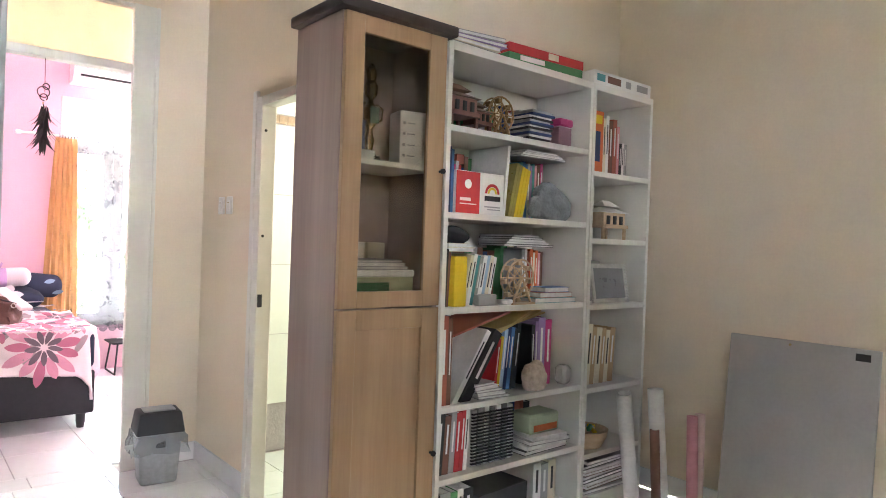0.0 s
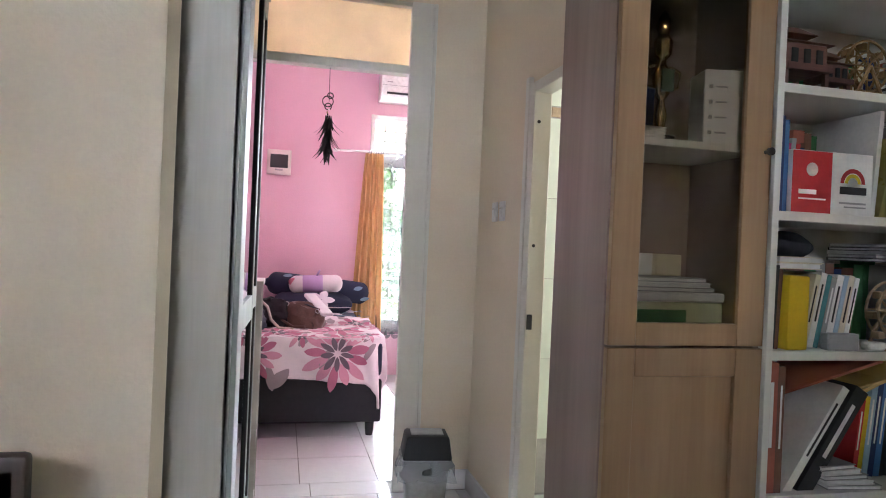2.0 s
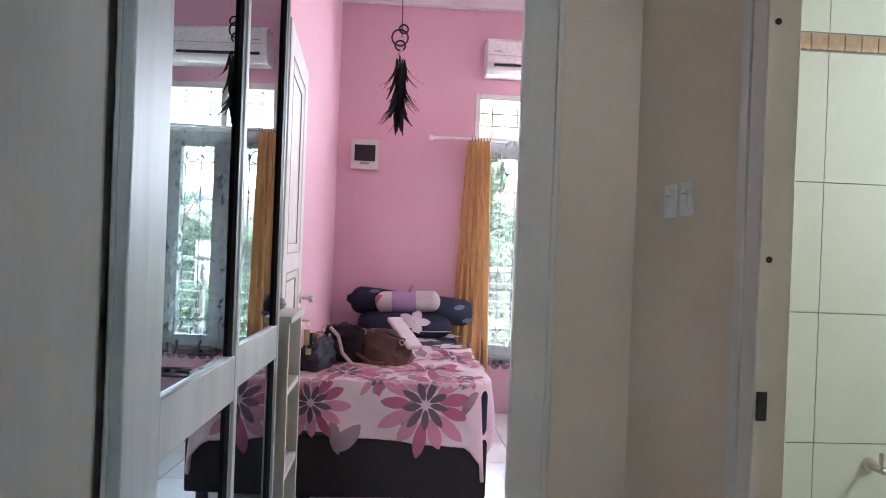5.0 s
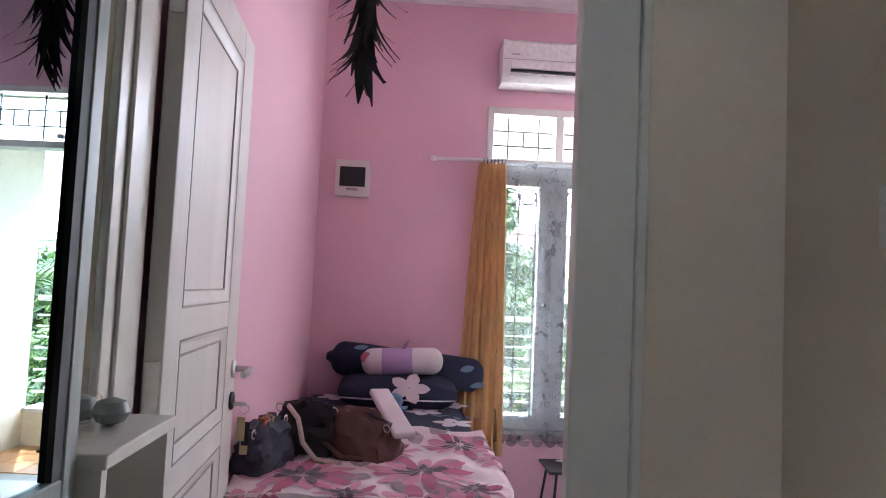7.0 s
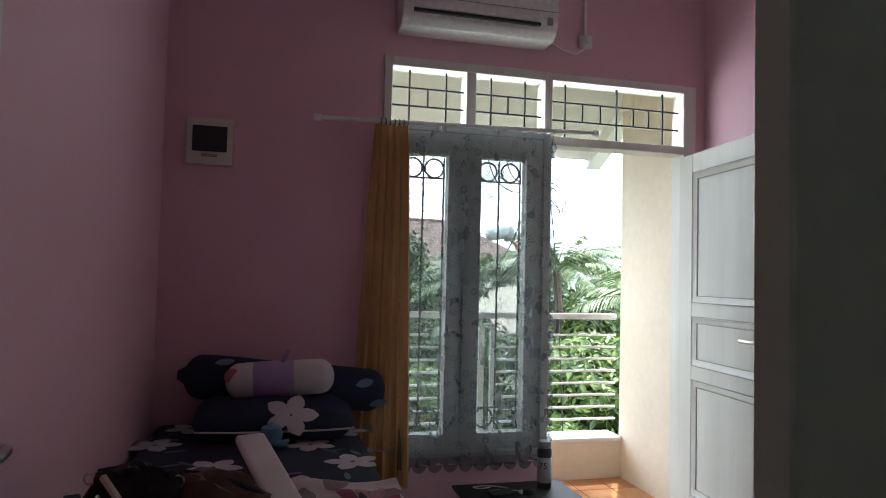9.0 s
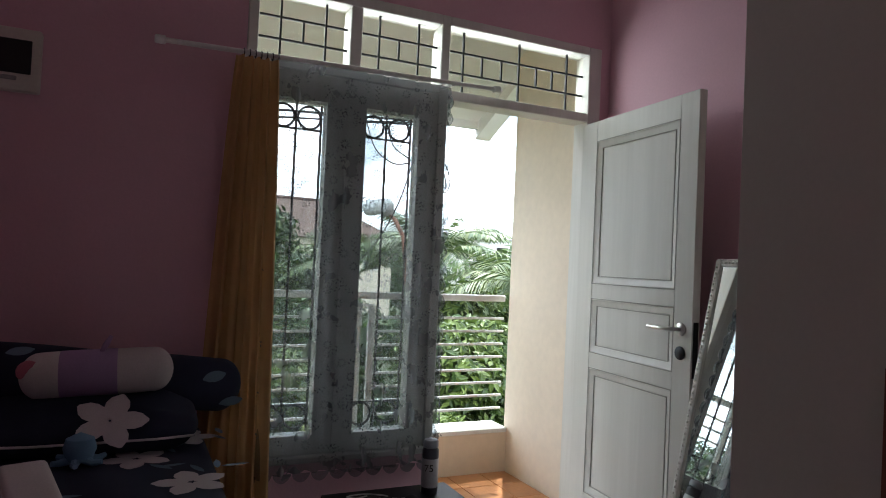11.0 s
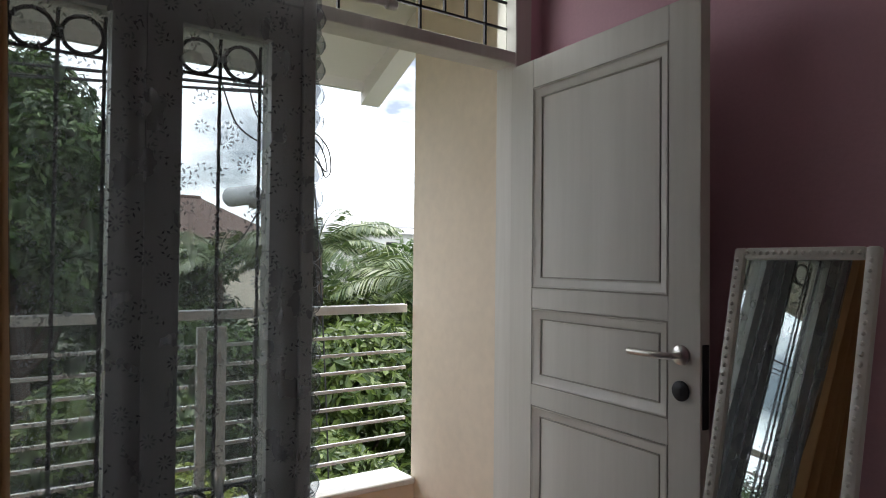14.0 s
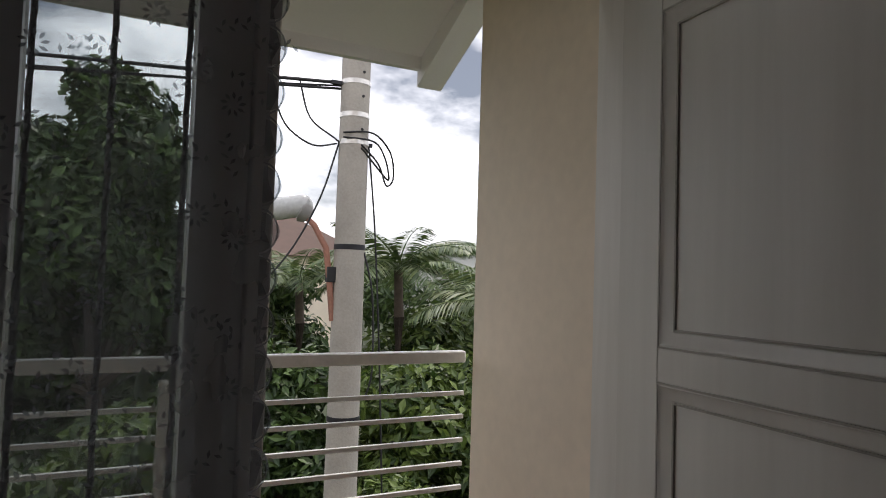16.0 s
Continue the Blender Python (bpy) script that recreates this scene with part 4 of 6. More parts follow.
part("printed_mark", boxes((0.06, 0.20, -0.004, -0.002, 0.008, 0.028)), WHITE, g)
part("printed_mark", boxes((0.22, 0.28, -0.006, -0.004, 0.040, 0.066)), CREAMC, g)
g = thing("white_carton", pose(2.40, 2.01, 1.996), "long white printed carton on the narrow bookcase", "box")
part("body", boxes((0, 0.45, 0, 0.20, 0, 0.065), bevel=0.003), WHITE, g)
for a, b, c in ((0.02, 0.08, TEAL), (0.10, 0.2, BROWN), (0.24, 0.28, GREYC), (0.33, 0.42, GREYC)):
    part("printed_mark", boxes((a, b, -0.001, 0, 0.018, 0.050)), c, g)
# An added back row of mostly dark books, to darken the shelf depths.
rz_ = random.Random(91)
for lv, h0 in ((ZW[5], 0.17), (ZW[4], 0.25), (ZW[3], 0.25), (ZW[2], 0.30), (ZW[1], 0.2)):
    xx = 1.565
    while xx < 2.31:
        w = rz_.uniform(0.014, 0.045)
        if rz_.random() < 0.75:
            book(xx, lv + 0.001, w, h0 * rz_.uniform(0.8, 1.05), rz_.choice((BLACKC, BROWN, GREYC, NAVY, RUST, GREEN, GREYC, CREAMC)), "filler book in the back row that darkens the shelf", 2.232, 0.09, 0.0, False)
        xx += w + 0.002
# wide bookcase, top row
z = ZW[5]
book(1.557, z + 0.001, 0.016, 0.15, WHITE, "thin white book at the shelf's end")
model_house(1.60, 2.06, z, 0.14, 0.12, 0.19, WOODMODEL, BROWN, "dark red wooden model of a temple house")
model_house(1.755, 2.09, z, 0.085, 0.09, 0.14, WOODMODEL, BROWN, "small dark wooden model house")
wheel_model(1.905, 2.12, z, 0.072, wood("honey_model_wood", (0.22, 0.12, 0.04), (0.40, 0.24, 0.09), 0.5, 0, 30), "honey-coloured wooden model wheel")
rs = random.Random(21)
for k in range(13):
    tagged(part("disc_case", boxes((0, 0.142, 0, 0.125, 0, 0.0102), bevel=0.0008), (GREYC, BLACKC, WHITE, NAVY)[k % 4], at=pose(2.02 + rs.uniform(-0.012, 0.012) + 0.02 * (k > 8), 2.05 + rs.uniform(-0.01, 0.01), z + 0.0005 + 0.0106 * k, 0, 0, rs.uniform(-5, 5))), "plastic disc case in a leaning stack", "disc case", "disc cases")
g = thing("pink_lid_jar", pose(2.245, 2.07, z), "clear box with a pink lid", "jar")
part("body", boxes((0, 0.085, 0, 0.08, 0, 0.10), bevel=0.006), colour("mauve_plastic", (0.25, 0.13, 0.15), 0.3), g)
part("lid", boxes((-0.004, 0.089, -0.004, 0.084, 0.1005, 0.135), bevel=0.006), MAGENTA, g, "pink plastic lid")
# second row
z = ZW[4]
x = row(1.556, z, [(0.028, 0.25, NAVY), (0.012, 0.24, BLUE)], "dark blue binder on the bookcase")
row(1.61, z, [(0.014, 0.21, RED), (0.012, 0.20, CREAMC), (0.016, 0.22, RED), (0.011, 0.19, WHITE), (0.012, 0.2, MAGENTA), (0.014, 0.215, GREYC), (0.013, 0.20, RED), (0.012, 0.19, NAVY), (0.015, 0.205, BROWN)], "small red and white paperback behind the paper box", 2.13, 0.15, 3)
g = thing("paper_box", pose(1.603, 2.02, z), "red and white cardboard box of envelopes", "box")
part("body", boxes((0, 0.255, 0, 0.09, 0, 0.165), bevel=0.002), WHITE, g)
part("printed_panel", boxes((0, 0.122, -0.001, 0, 0.002, 0.163)), RED, g)
bm = bmesh.new()
for k in range(10):
    for r0, r1 in ((0.028, 0.040),):
        a, b = math.pi * k / 10, math.pi * (k + 1) / 10
        bm.faces.new([bm.verts.new((0.19 + r * math.cos(q), -0.001, 0.085 + r * math.sin(q))) for r, q in ((r0, a), (r1, a), (r1, b), (r0, b))])
part("printed_arch", bm, RED, g, "printed red and yellow arch")
bm = bmesh.new()
for k in range(10):
    a, b = math.pi * k / 10, math.pi * (k + 1) / 10
    bm.faces.new([bm.verts.new((0.19 + r * math.cos(q), -0.001, 0.085 + r * math.sin(q))) for r, q in ((0.016, a), (0.026, a), (0.026, b), (0.016, b))])
part("printed_arch", bm, YELLOW, g)
part("printed_mark", boxes((0.15, 0.235, -0.001, 0, 0.056, 0.076)), BLACKC, g)
part("printed_mark", boxes((0.15, 0.235, -0.001, 0, 0.03, 0.035), (0.165, 0.235, -0.001, 0, 0.02, 0.024)), GREYC, g)
part("printed_mark", boxes((0.02, 0.075, -0.002, -0.001, 0.05, 0.062), (0.02, 0.105, -0.002, -0.001, 0.036, 0.040)), WHITE, g)
bm = lathe([(0.018, 0), (0.018, 0.0008)], 16)
part("printed_mark", bm, WHITE, g, at=pose(0.06, -0.001, 0.115, 90))
book(1.865, z + 0.001, 0.014, 0.29, WHITE, "white magazine file standing on the shelf", 2.03, 0.24, 4)
for k in range(5):
    book(1.915 + 0.018 * k, z + 0.004, 0.016, 0.23 - 0.006 * k, YELLOW if k > 1 else colour("olive_film", (0.30, 0.24, 0.06), 0.3), "yellow plastic folder leaning on the shelf", 2.05, 0.2, 12, False)
row(2.075, z, [(0.014, 0.25, TEAL), (0.016, 0.255, BLUE), (0.012, 0.245, BLUE), (0.015, 0.25, GREYC), (0.012, 0.24, PURPLE), (0.014, 0.25, TEAL), (0.013, 0.245, PINKC), (0.02, 0.25, BROWN), (0.016, 0.255, MAGENTA)], "coloured paperback standing behind the stone", 2.14, 0.16)
for k in range(4):
    flat_book(1.98 + 0.012 * k, 2.05, z + 0.262 + 0.0082 * k, 0.28 - 0.02 * k, 0.2, 0.008, WHITE if k % 2 else GREYC, 2 * k - 2, "magazine lying across the books")
lump("coral_stone", 2.20, 2.085, z, 0.095, 0.07, STONE, "grey knobbly coral stone on a shelf", "stone", 2.0, 0.4, (1.25, 0.5, 1.0))
# third row
z = ZW[3]
row(1.556, z, [(0.010, 0.20, WHITE), (0.012, 0.22, BLACKC), (0.01, 0.21, BROWN)], "worn book at the shelf's end", 2.03, 0.19, 2)
tagged(part("yellow_file_box", boxes((0, 0.065, 0, 0.15, 0, 0.195), bevel=0.006, seg=2), YELLOW, at=pose(1.606, 2.015, z)), "bright yellow plastic file box", "file box")
for k in range(2):
    flat_book(1.585, 2.03, z + 0.212 + 0.0165 * k, 0.135, 0.18, 0.016, CREAMC, 1 - 3 * k)
camb = lump("camera_bag", 1.655, 2.11, z + 0.246, 0.07, 0.03, BLACK, "black soft camera bag on the books", "bag", 7.0, 0.15, (1.35, 0.8, 0.55))
row(1.682, z, [(0.016, 0.20, CREAMC), (0.018, 0.205, WHITE), (0.014, 0.20, TEAL), (0.016, 0.195, GREYC), (0.02, 0.20, WHITE), (0.014, 0.20, PALEBLUE), (0.018, 0.20, CREAMC), (0.015, 0.195, WHITE)], "white paperback leaning on its neighbours", 2.05, 0.17, 11)
carton("grey_case", 1.735, 2.015, z, 0.10, 0.03, 0.045, GREYC, "small grey plastic case in front of the books", "case")
carton("white_charger", 1.865, 2.012, z, 0.065, 0.035, 0.022, WHITEPLASTIC, "small white plastic charger on the shelf", "charger", 0, 0.006)
wheel_model(1.985, 2.05, z, 0.078, PALEWOOD, "pale wooden ferris wheel model")
row(2.08, z, [(0.02, 0.23, GREYC), (0.014, 0.235, WHITE), (0.014, 0.22, RUST), (0.02, 0.23, ORANGE), (0.012, 0.215, CREAMC), (0.016, 0.225, ORANGE), (0.016, 0.215, PINKC), (0.014, 0.22, BROWN)], "orange and grey paperback", 2.12, 0.17)
for k, c in enumerate((TEAL, RUST, BLUE)):
    flat_book(2.07 + 0.03 * k, 2.02, z + 0.001 + 0.0225 * k, 0.26 - 0.05 * k, 0.09, 0.022, c, k - 1)
for k in range(5):
    flat_book(1.93 + 0.015 * k, 2.08, z + 0.240 + 0.0105 * k, 0.27 - 0.02 * k, 0.19, 0.010, (BLACKC, GREYC, WHITE)[k % 3], 4 * k - 8, "magazine thrown on top of the books")
# fourth row
z = ZW[2]
row(1.556, z, [(0.034, 0.34, RUST), (0.02, 0.33, BROWN)], "tall rust-brown cardboard binder", 2.02, 0.24)
book(1.625, z + 0.001, 0.024, 0.33, WHITE, "big white binder leaning over", 2.03, 0.22, 33)
book(1.67, z + 0.001, 0.045, 0.33, BLACKC, "thick black binder leaning over", 2.03, 0.22, 33)
tagged(part("loose_folder", boxes((0, 0.34, 0, 0.22, 0, 0.008), bevel=0.001), RUST, at=pose(1.615, 2.04, z + 0.25, 0, -15)), "rust-coloured folder lying over the binders", "folder")
for k in range(3):
    tagged(part("envelope", boxes((0, 0.30, 0, 0.2, 0, 0.006), bevel=0.001), colour("manila_paper", (0.52, 0.34, 0.12), 0.8), at=pose(1.83 + 0.02 * k, 2.045, z + 0.225 + 0.02 * k, 0, -24 + 6 * k)), "yellow manila envelope lying over the books", "envelope", "manila envelopes")
for k in range(5):
    flat_book(1.76 - 0.005 * k, 2.02, z + 0.001 + 0.0125 * k, 0.16 - 0.01 * k, 0.14, 0.012, (GREYC, WHITE)[k % 2], 3 * k - 6)
row(1.915, z, [(0.016, 0.22, RED), (0.014, 0.23, YELLOW), (0.02, 0.26, PALEBLUE), (0.018, 0.27, NAVY), (0.02, 0.265, BLUE), (0.012, 0.26, BLACKC), (0.02, 0.28, BLACKC)], "tall blue book leaning slightly", 2.10, 0.19, 6)
row(2.13, z, [(0.022, 0.27, BLACKC), (0.018, 0.285, PURPLE), (0.046, 0.30, PURPLE), (0.04, 0.29, MAGENTA)], "thick lilac and pink book", 2.09, 0.2)
lump("shell_figurine", 2.105, 2.05, z, 0.062, 0.052, paint("pale_carved_stone", (0.46, 0.36, 0.28), 0.7, 0.3, 30, 90, 0.5), "pale carved stone figurine on the shelf", "figurine", 5.0, 0.32, (1, 0.8, 1.1))
carton("tissue_pack", 2.29, 2.03, z, 0.065, 0.06, 0.085, colour("clear_grey_wrap", (0.42, 0.40, 0.38), 0.25), "crumpled clear plastic pack", "packet", 8, 0.014)
# fifth row
z = ZW[1]
row(1.556, z, [(0.04, 0.235, BLACKC), (0.03, 0.225, BROWN), (0.026, 0.235, GREYC), (0.024, 0.23, RED), (0.02, 0.24, RED), (0.018, 0.235, WHITE)], "dark and red ring binder", 2.04, 0.2, 3)
for k in range(7):
    n = thing("spiral_notebook", pose(1.752 + 0.034 * k, 2.04, z + 0.001), "spiral-bound notebook standing on the shelf", "notebook", "spiral notebooks")
    part("page_block", boxes((0.002, 0.026, 0.008, 0.2, 0, 0.225 + 0.006 * (k % 3))), (WHITE, GREYC)[k % 2], n)
    bm = bmesh.new()
    for q in range(16):
        add_box(bm, 0.0, 0.028, 0.0, 0.012, 0.01 + 0.0132 * q, 0.016 + 0.0132 * q)
    part("spiral", bm, BLACKPLASTIC, n, "black wire spiral")
for k, (w, c) in enumerate(((0.28, BLACKC), (0.25, WHITE), (0.24, GREYC), (0.20, WHITE))):
    flat_book(2.04 + 0.015 * k, 2.02, z + 0.001 + 0.0185 * k, w, 0.17, 0.018, c, 2 - 3 * k)
g = thing("food_carton", pose(2.09, 2.04, z + 0.0755), "green and orange printed food carton on a stack", "box")
part("body", boxes((0, 0.19, 0, 0.13, 0, 0.085), bevel=0.01), colour("printed_green_card", (0.42, 0.46, 0.30)), g)
part("printed_mark", boxes((0.02, 0.17, -0.001, 0, 0.012, 0.04)), ORANGE, g)
# bottom row
z = ZW[0]
row(1.556, z, [(0.03, 0.19, BLACKC), (0.05, 0.195, GREYC), (0.035, 0.19, GREEN), (0.03, 0.195, WHITE), (0.05, 0.19, BLACKC)], "thick dark binder on the lowest shelf", 2.03, 0.22)
carton("dark_box", 1.80, 2.04, z, 0.30, 0.2, 0.14, BLACKC, "dark cardboard box on the lowest shelf", "box", 3)
row(2.14, z, [(0.05, 0.2, WHITE), (0.045, 0.19, GREYC), (0.05, 0.2, CREAMC)], "pale binder on the lowest shelf", 2.06, 0.2)
# narrow bookcase
z = ZN[5]
g = carton("card_game_box", 2.425, 2.03, z, 0.085, 0.09, 0.285, ORANGE, "orange card game box with plain marks", "game box")
part("printed_mark", boxes((0.012, 0.07, -0.001, 0, 0.225, 0.265)), YELLOW, g)
part("printed_mark", boxes((0.025, 0.06, -0.001, 0, 0.05, 0.19)), NAVY, g)
row(2.515, z, [(0.03, 0.27, ORANGE), (0.02, 0.265, CREAMC), (0.022, 0.28, WHITE), (0.03, 0.26, BROWN), (0.03, 0.27, RUST), (0.02, 0.24, PINKC), (0.02, 0.16, BLACKC), (0.018, 0.165, WHITE), (0.02, 0.16, GREYC)], "orange and brown book", 2.06, 0.2)
z = ZN[4]
row(2.42, z, [(0.025, 0.23, BLACKC), (0.03, 0.22, BROWN), (0.02, 0.21, PINKC), (0.03, 0.2, TEAL)], "dark book in the narrow bookcase", 2.12, 0.17)
model_house(2.56, 2.05, z, 0.18, 0.12, 0.19, PALEWOOD, WHITE, "pale wooden model house with a white roof")
z = ZN[3]
carton("dark_box", 2.45, 2.14, z, 0.12, 0.12, 0.16, BLACKC, "black box behind the photo frame", "box")
carton("grey_case", 2.60, 2.16, z, 0.09, 0.1, 0.2, GREYC, "grey plastic box behind the photo frame", "box")
g = thing("photo_frame", pose(2.51, 2.05, z, -10), "silver beaded photo frame standing on the shelf", "photo frame")
bm = boxes((0, 0.28, 0, 0.012, 0, 0.022), (0, 0.28, 0, 0.012, 0.168, 0.19), (0, 0.022, 0, 0.012, 0.022, 0.168), (0.258, 0.28, 0, 0.012, 0.022, 0.168), bevel=0.002)
part("frame", bm, STEEL, g)
part("picture", boxes((0.022, 0.258, 0.004, 0.009, 0.022, 0.168)), colour("faded_photo", (0.24, 0.24, 0.25), 0.3), g, "faded grey picture")
for k in range(12):
    part("bead", lathe([(0.001, -0.006), (0.008, 0), (0.001, 0.006)], 8), STEEL, g, at=pose(0.269, -0.002, 0.012 + 0.015 * k))
z = ZN[2]
row(2.425, z, [(0.03, 0.28, TAN), (0.035, 0.285, CREAMC), (0.03, 0.27, TAN), (0.04, 0.265, CREAMC), (0.03, 0.26, TAN), (0.03, 0.25, CREAMC), (0.04, 0.26, TAN)], "tan manila file standing on the shelf", 2.05, 0.23, 4)
z = ZN[1]
g = thing("woven_basket", pose(2.55, 2.12, z), "shallow woven basket of small yellow things", "basket")
part("basket", lathe([(0.09, 0), (0.115, 0.05), (0.12, 0.08), (0.105, 0.082), (0.10, 0.05), (0.08, 0.01)], 22), PALEWOOD, g)
for k in range(9):
    part("trinket", boxes((-0.022, 0.022, -0.012, 0.012, 0, 0.018), bevel=0.004), (YELLOW, GREYC, GREEN)[k % 3], g, at=pose(0.06 * math.cos(k * 0.9), 0.06 * math.sin(k * 0.9), 0.07 + 0.012 * (k % 3), 20 * k, 10, 40 * k))
z = ZN[0]
for k in range(9):
    flat_book(2.44 + rs.uniform(0, 0.03), 2.02, z + 0.001 + 0.0165 * k, 0.33 + rs.uniform(-0.04, 0.04), 0.24, 0.016, (GREYC, BROWN, WHITE, BLACKC)[k % 4], rs.uniform(-4, 4), "old paper bundle on the lowest shelf")

# rolled papers and the leaning board by the hall's east wall
def roll(x, y, top, r, lean, tilt, material, label):
    t = thing("paper_roll", pose(x, y, 0, lean, tilt), label, "paper roll", "rolled papers")
    bm = bmesh.new()
    n = 20
    prof = [(r, 0), (r, top), (r - 0.006, top), (r - 0.006, top - 0.06)]
    rings = [[bm.verts.new((a * math.cos(2 * math.pi * k / n), a * math.sin(2 * math.pi * k / n), zz)) for k in range(n)] for a, zz in prof]
    for a, b in zip(rings, rings[1:]):
        for k in range(n):
            bm.faces.new((a[k], a[(k + 1) % n], b[(k + 1) % n], b[k]))
    bm.faces.new(rings[-1])
    bm.faces.new(rings[0][::-1])
    part("sheet", bm, material, t)


roll(2.575, 1.84, 0.64, 0.032, 3, -14, WHITE, "white paper roll leaning by the bookcase")
roll(2.74, 1.80, 0.60, 0.036, -4, -2, WHITE, "white paper roll standing by the bookcase")
roll(2.87, 1.72, 0.47, 0.026, -3, 2, PINKC, "pink paper roll standing by the wall")
roll(2.935, 1.73, 0.47, 0.024, -2, 3, colour("pale_pink_paper", (0.66, 0.45, 0.42)), "pale pink paper roll standing by the wall")
roll(2.67, 1.78, 0.42, 0.022, -5, 2, BROWN, "patterned brown paper tube standing by the wall")
brd = thing("leaning_board", pose(2.925, 1.635, 0, 0, 5.5), "pale grey board leaning against the cream wall", "board")
part("board", boxes((0, 0.018, -0.62, 0, 0.002, 0.875), bevel=0.003), paint("grey_painted_board", (0.40, 0.38, 0.36), 0.6, 0.08, 4, 60, 0.08), brd)
part("torn_label", boxes((-0.002, 0, -0.585, -0.53, 0.825, 0.855)), BLACKC, brd)
part("screw", lathe([(0.006, 0), (0.006, 0.002)], 8), BRASS, brd, at=pose(0, -0.27, 0.855, 0, -90))

# dark chair by the hall's west wall
chair = thing("dining_chair", pose(-0.34, 1.86, 0), "dark brown wooden chair standing by the cream wall", "chair")
DARKWOOD = wood("dark_stained_wood", (0.025, 0.015, 0.012), (0.06, 0.035, 0.025), 0.4, 2, 12)
for x in (-0.2, 0.17):
    part("leg", boxes((x, x + 0.035, -0.36, -0.325, 0, 0.43), bevel=0.004), DARKWOOD, chair)
    part("leg", boxes((x, x + 0.035, 0.045, 0.08, 0, 0.79), bevel=0.004), DARKWOOD, chair)
part("seat", boxes((-0.21, 0.215, -0.37, 0.09, 0.43, 0.465), bevel=0.008, seg=2), DARKWOOD, chair)
part("top_rail", boxes((-0.21, 0.225, 0.045, 0.085, 0.47, 0.815), bevel=0.012, seg=2), DARKWOOD, chair)
for k in range(4):
    part("slat", boxes((-0.13 + 0.085 * k, -0.10 + 0.085 * k, 0.055, 0.07, 0.465, 0.665)), DARKWOOD, chair)

# ---- bedroom: the bed ----
BX0, BX1, BY0, BY1, BT = 0.075, 0.970, 4.715, 6.69, 0.615
NAVYCLOTH = cloth_mat("navy_bed_cloth", (0.015, 0.020, 0.050), 0.85, 0.0)
PETALWHITE = cloth_mat("white_printed_petal", (0.66, 0.60, 0.62), 0.85, 0.0)
LEAFBLUE = cloth_mat("pale_blue_printed_leaf", (0.16, 0.24, 0.32), 0.85, 0.0)
BLANKET = cloth_mat("pale_pink_white_blanket", (0.70, 0.60, 0.61), 0.9, 0.0)
MAUVE = cloth_mat("mauve_printed_petal", (0.42, 0.13, 0.20), 0.9, 0.0)
PINKPETAL = cloth_mat("rose_printed_petal", (0.56, 0.26, 0.33), 0.9, 0.0)
GREYPETAL = cloth_mat("grey_printed_petal", (0.13, 0.10, 0.12), 0.9, 0.0)

bed = thing("bed", pose(0, 0, 0), "single bed with a black divan base and navy floral sheet", "bed")
part("base", boxes((BX0, BX1, BY0, BY1, 0.10, 0.37), bevel=0.015, seg=2), BLACK, bed, "black fabric divan base")
for x in (BX0 + 0.06, BX1 - 0.06):
    for y in (BY0 + 0.08, BY1 - 0.08):
        part("leg", lathe([(0.022, 0.0), (0.028, 0.04), (0.03, 0.10)], 12), BLACKPLASTIC, bed, at=pose(x, y, 0))
part("mattress", boxes((BX0, BX1, BY0, BY1, 0.372, BT), bevel=0.045, seg=4), NAVYCLOTH, bed, "mattress in a navy floral sheet")


def patch(bm, surface, cu, cv, a, length, width, start=0.0, n=5):
    """One printed petal, laid on the surface (u, v) -> point."""
    ca, sa = math.cos(a), math.sin(a)
    rails = []
    for i in range(n + 1):
        p = i / n
        w = width * math.sin(math.pi * (0.12 + 0.83 * p) ** 1.2) ** 0.8 if 0 < i < n else width * 0.12
        r = start + length * p
        rails.append([bm.verts.new(surface(cu + r * ca - q * w * sa, cv + r * sa + q * w * ca)) for q in (-0.5, 0, 0.5)])
    for b, c in zip(rails, rails[1:]):
        for k in range(2):
            bm.faces.new((b[k], b[k + 1], c[k + 1], c[k]))


def top_of_bed(u, v):
    return Vector((u, v, BT + 0.0025))


rw = random.Random(17)
bmb = bmesh.new()
for k, (u, v) in enumerate(((0.14, 6.28), (0.39, 5.93), (0.74, 6.20), (0.88, 5.93), (0.68, 5.68), (0.90, 6.42), (0.24, 6.56), (0.18, 5.72))):
    bmw = bmesh.new()
    for q in range(5):
        patch(bmw, top_of_bed, u, v, q * 1.2566 + k, 0.098, 0.068, 0.008)
    part("printed_flower", bmw, PETALWHITE, bed, "white printed flower on the sheet")
    for q in range(4):
        patch(bmb, top_of_bed, u + rw.uniform(-0.15, 0.15), v + rw.uniform(-0.15, 0.15), rw.uniform(0, 6.28), 0.085, 0.022)
tagged(part("leaf_print", bmb, LEAFBLUE, bed, "pale blue printed leaves on the sheet"), kind="stuff")

# blanket over the foot of the bed
XR, YF, ZT = BX1 + 0.012, BY0 - 0.014, BT + 0.020


RC = 0.13


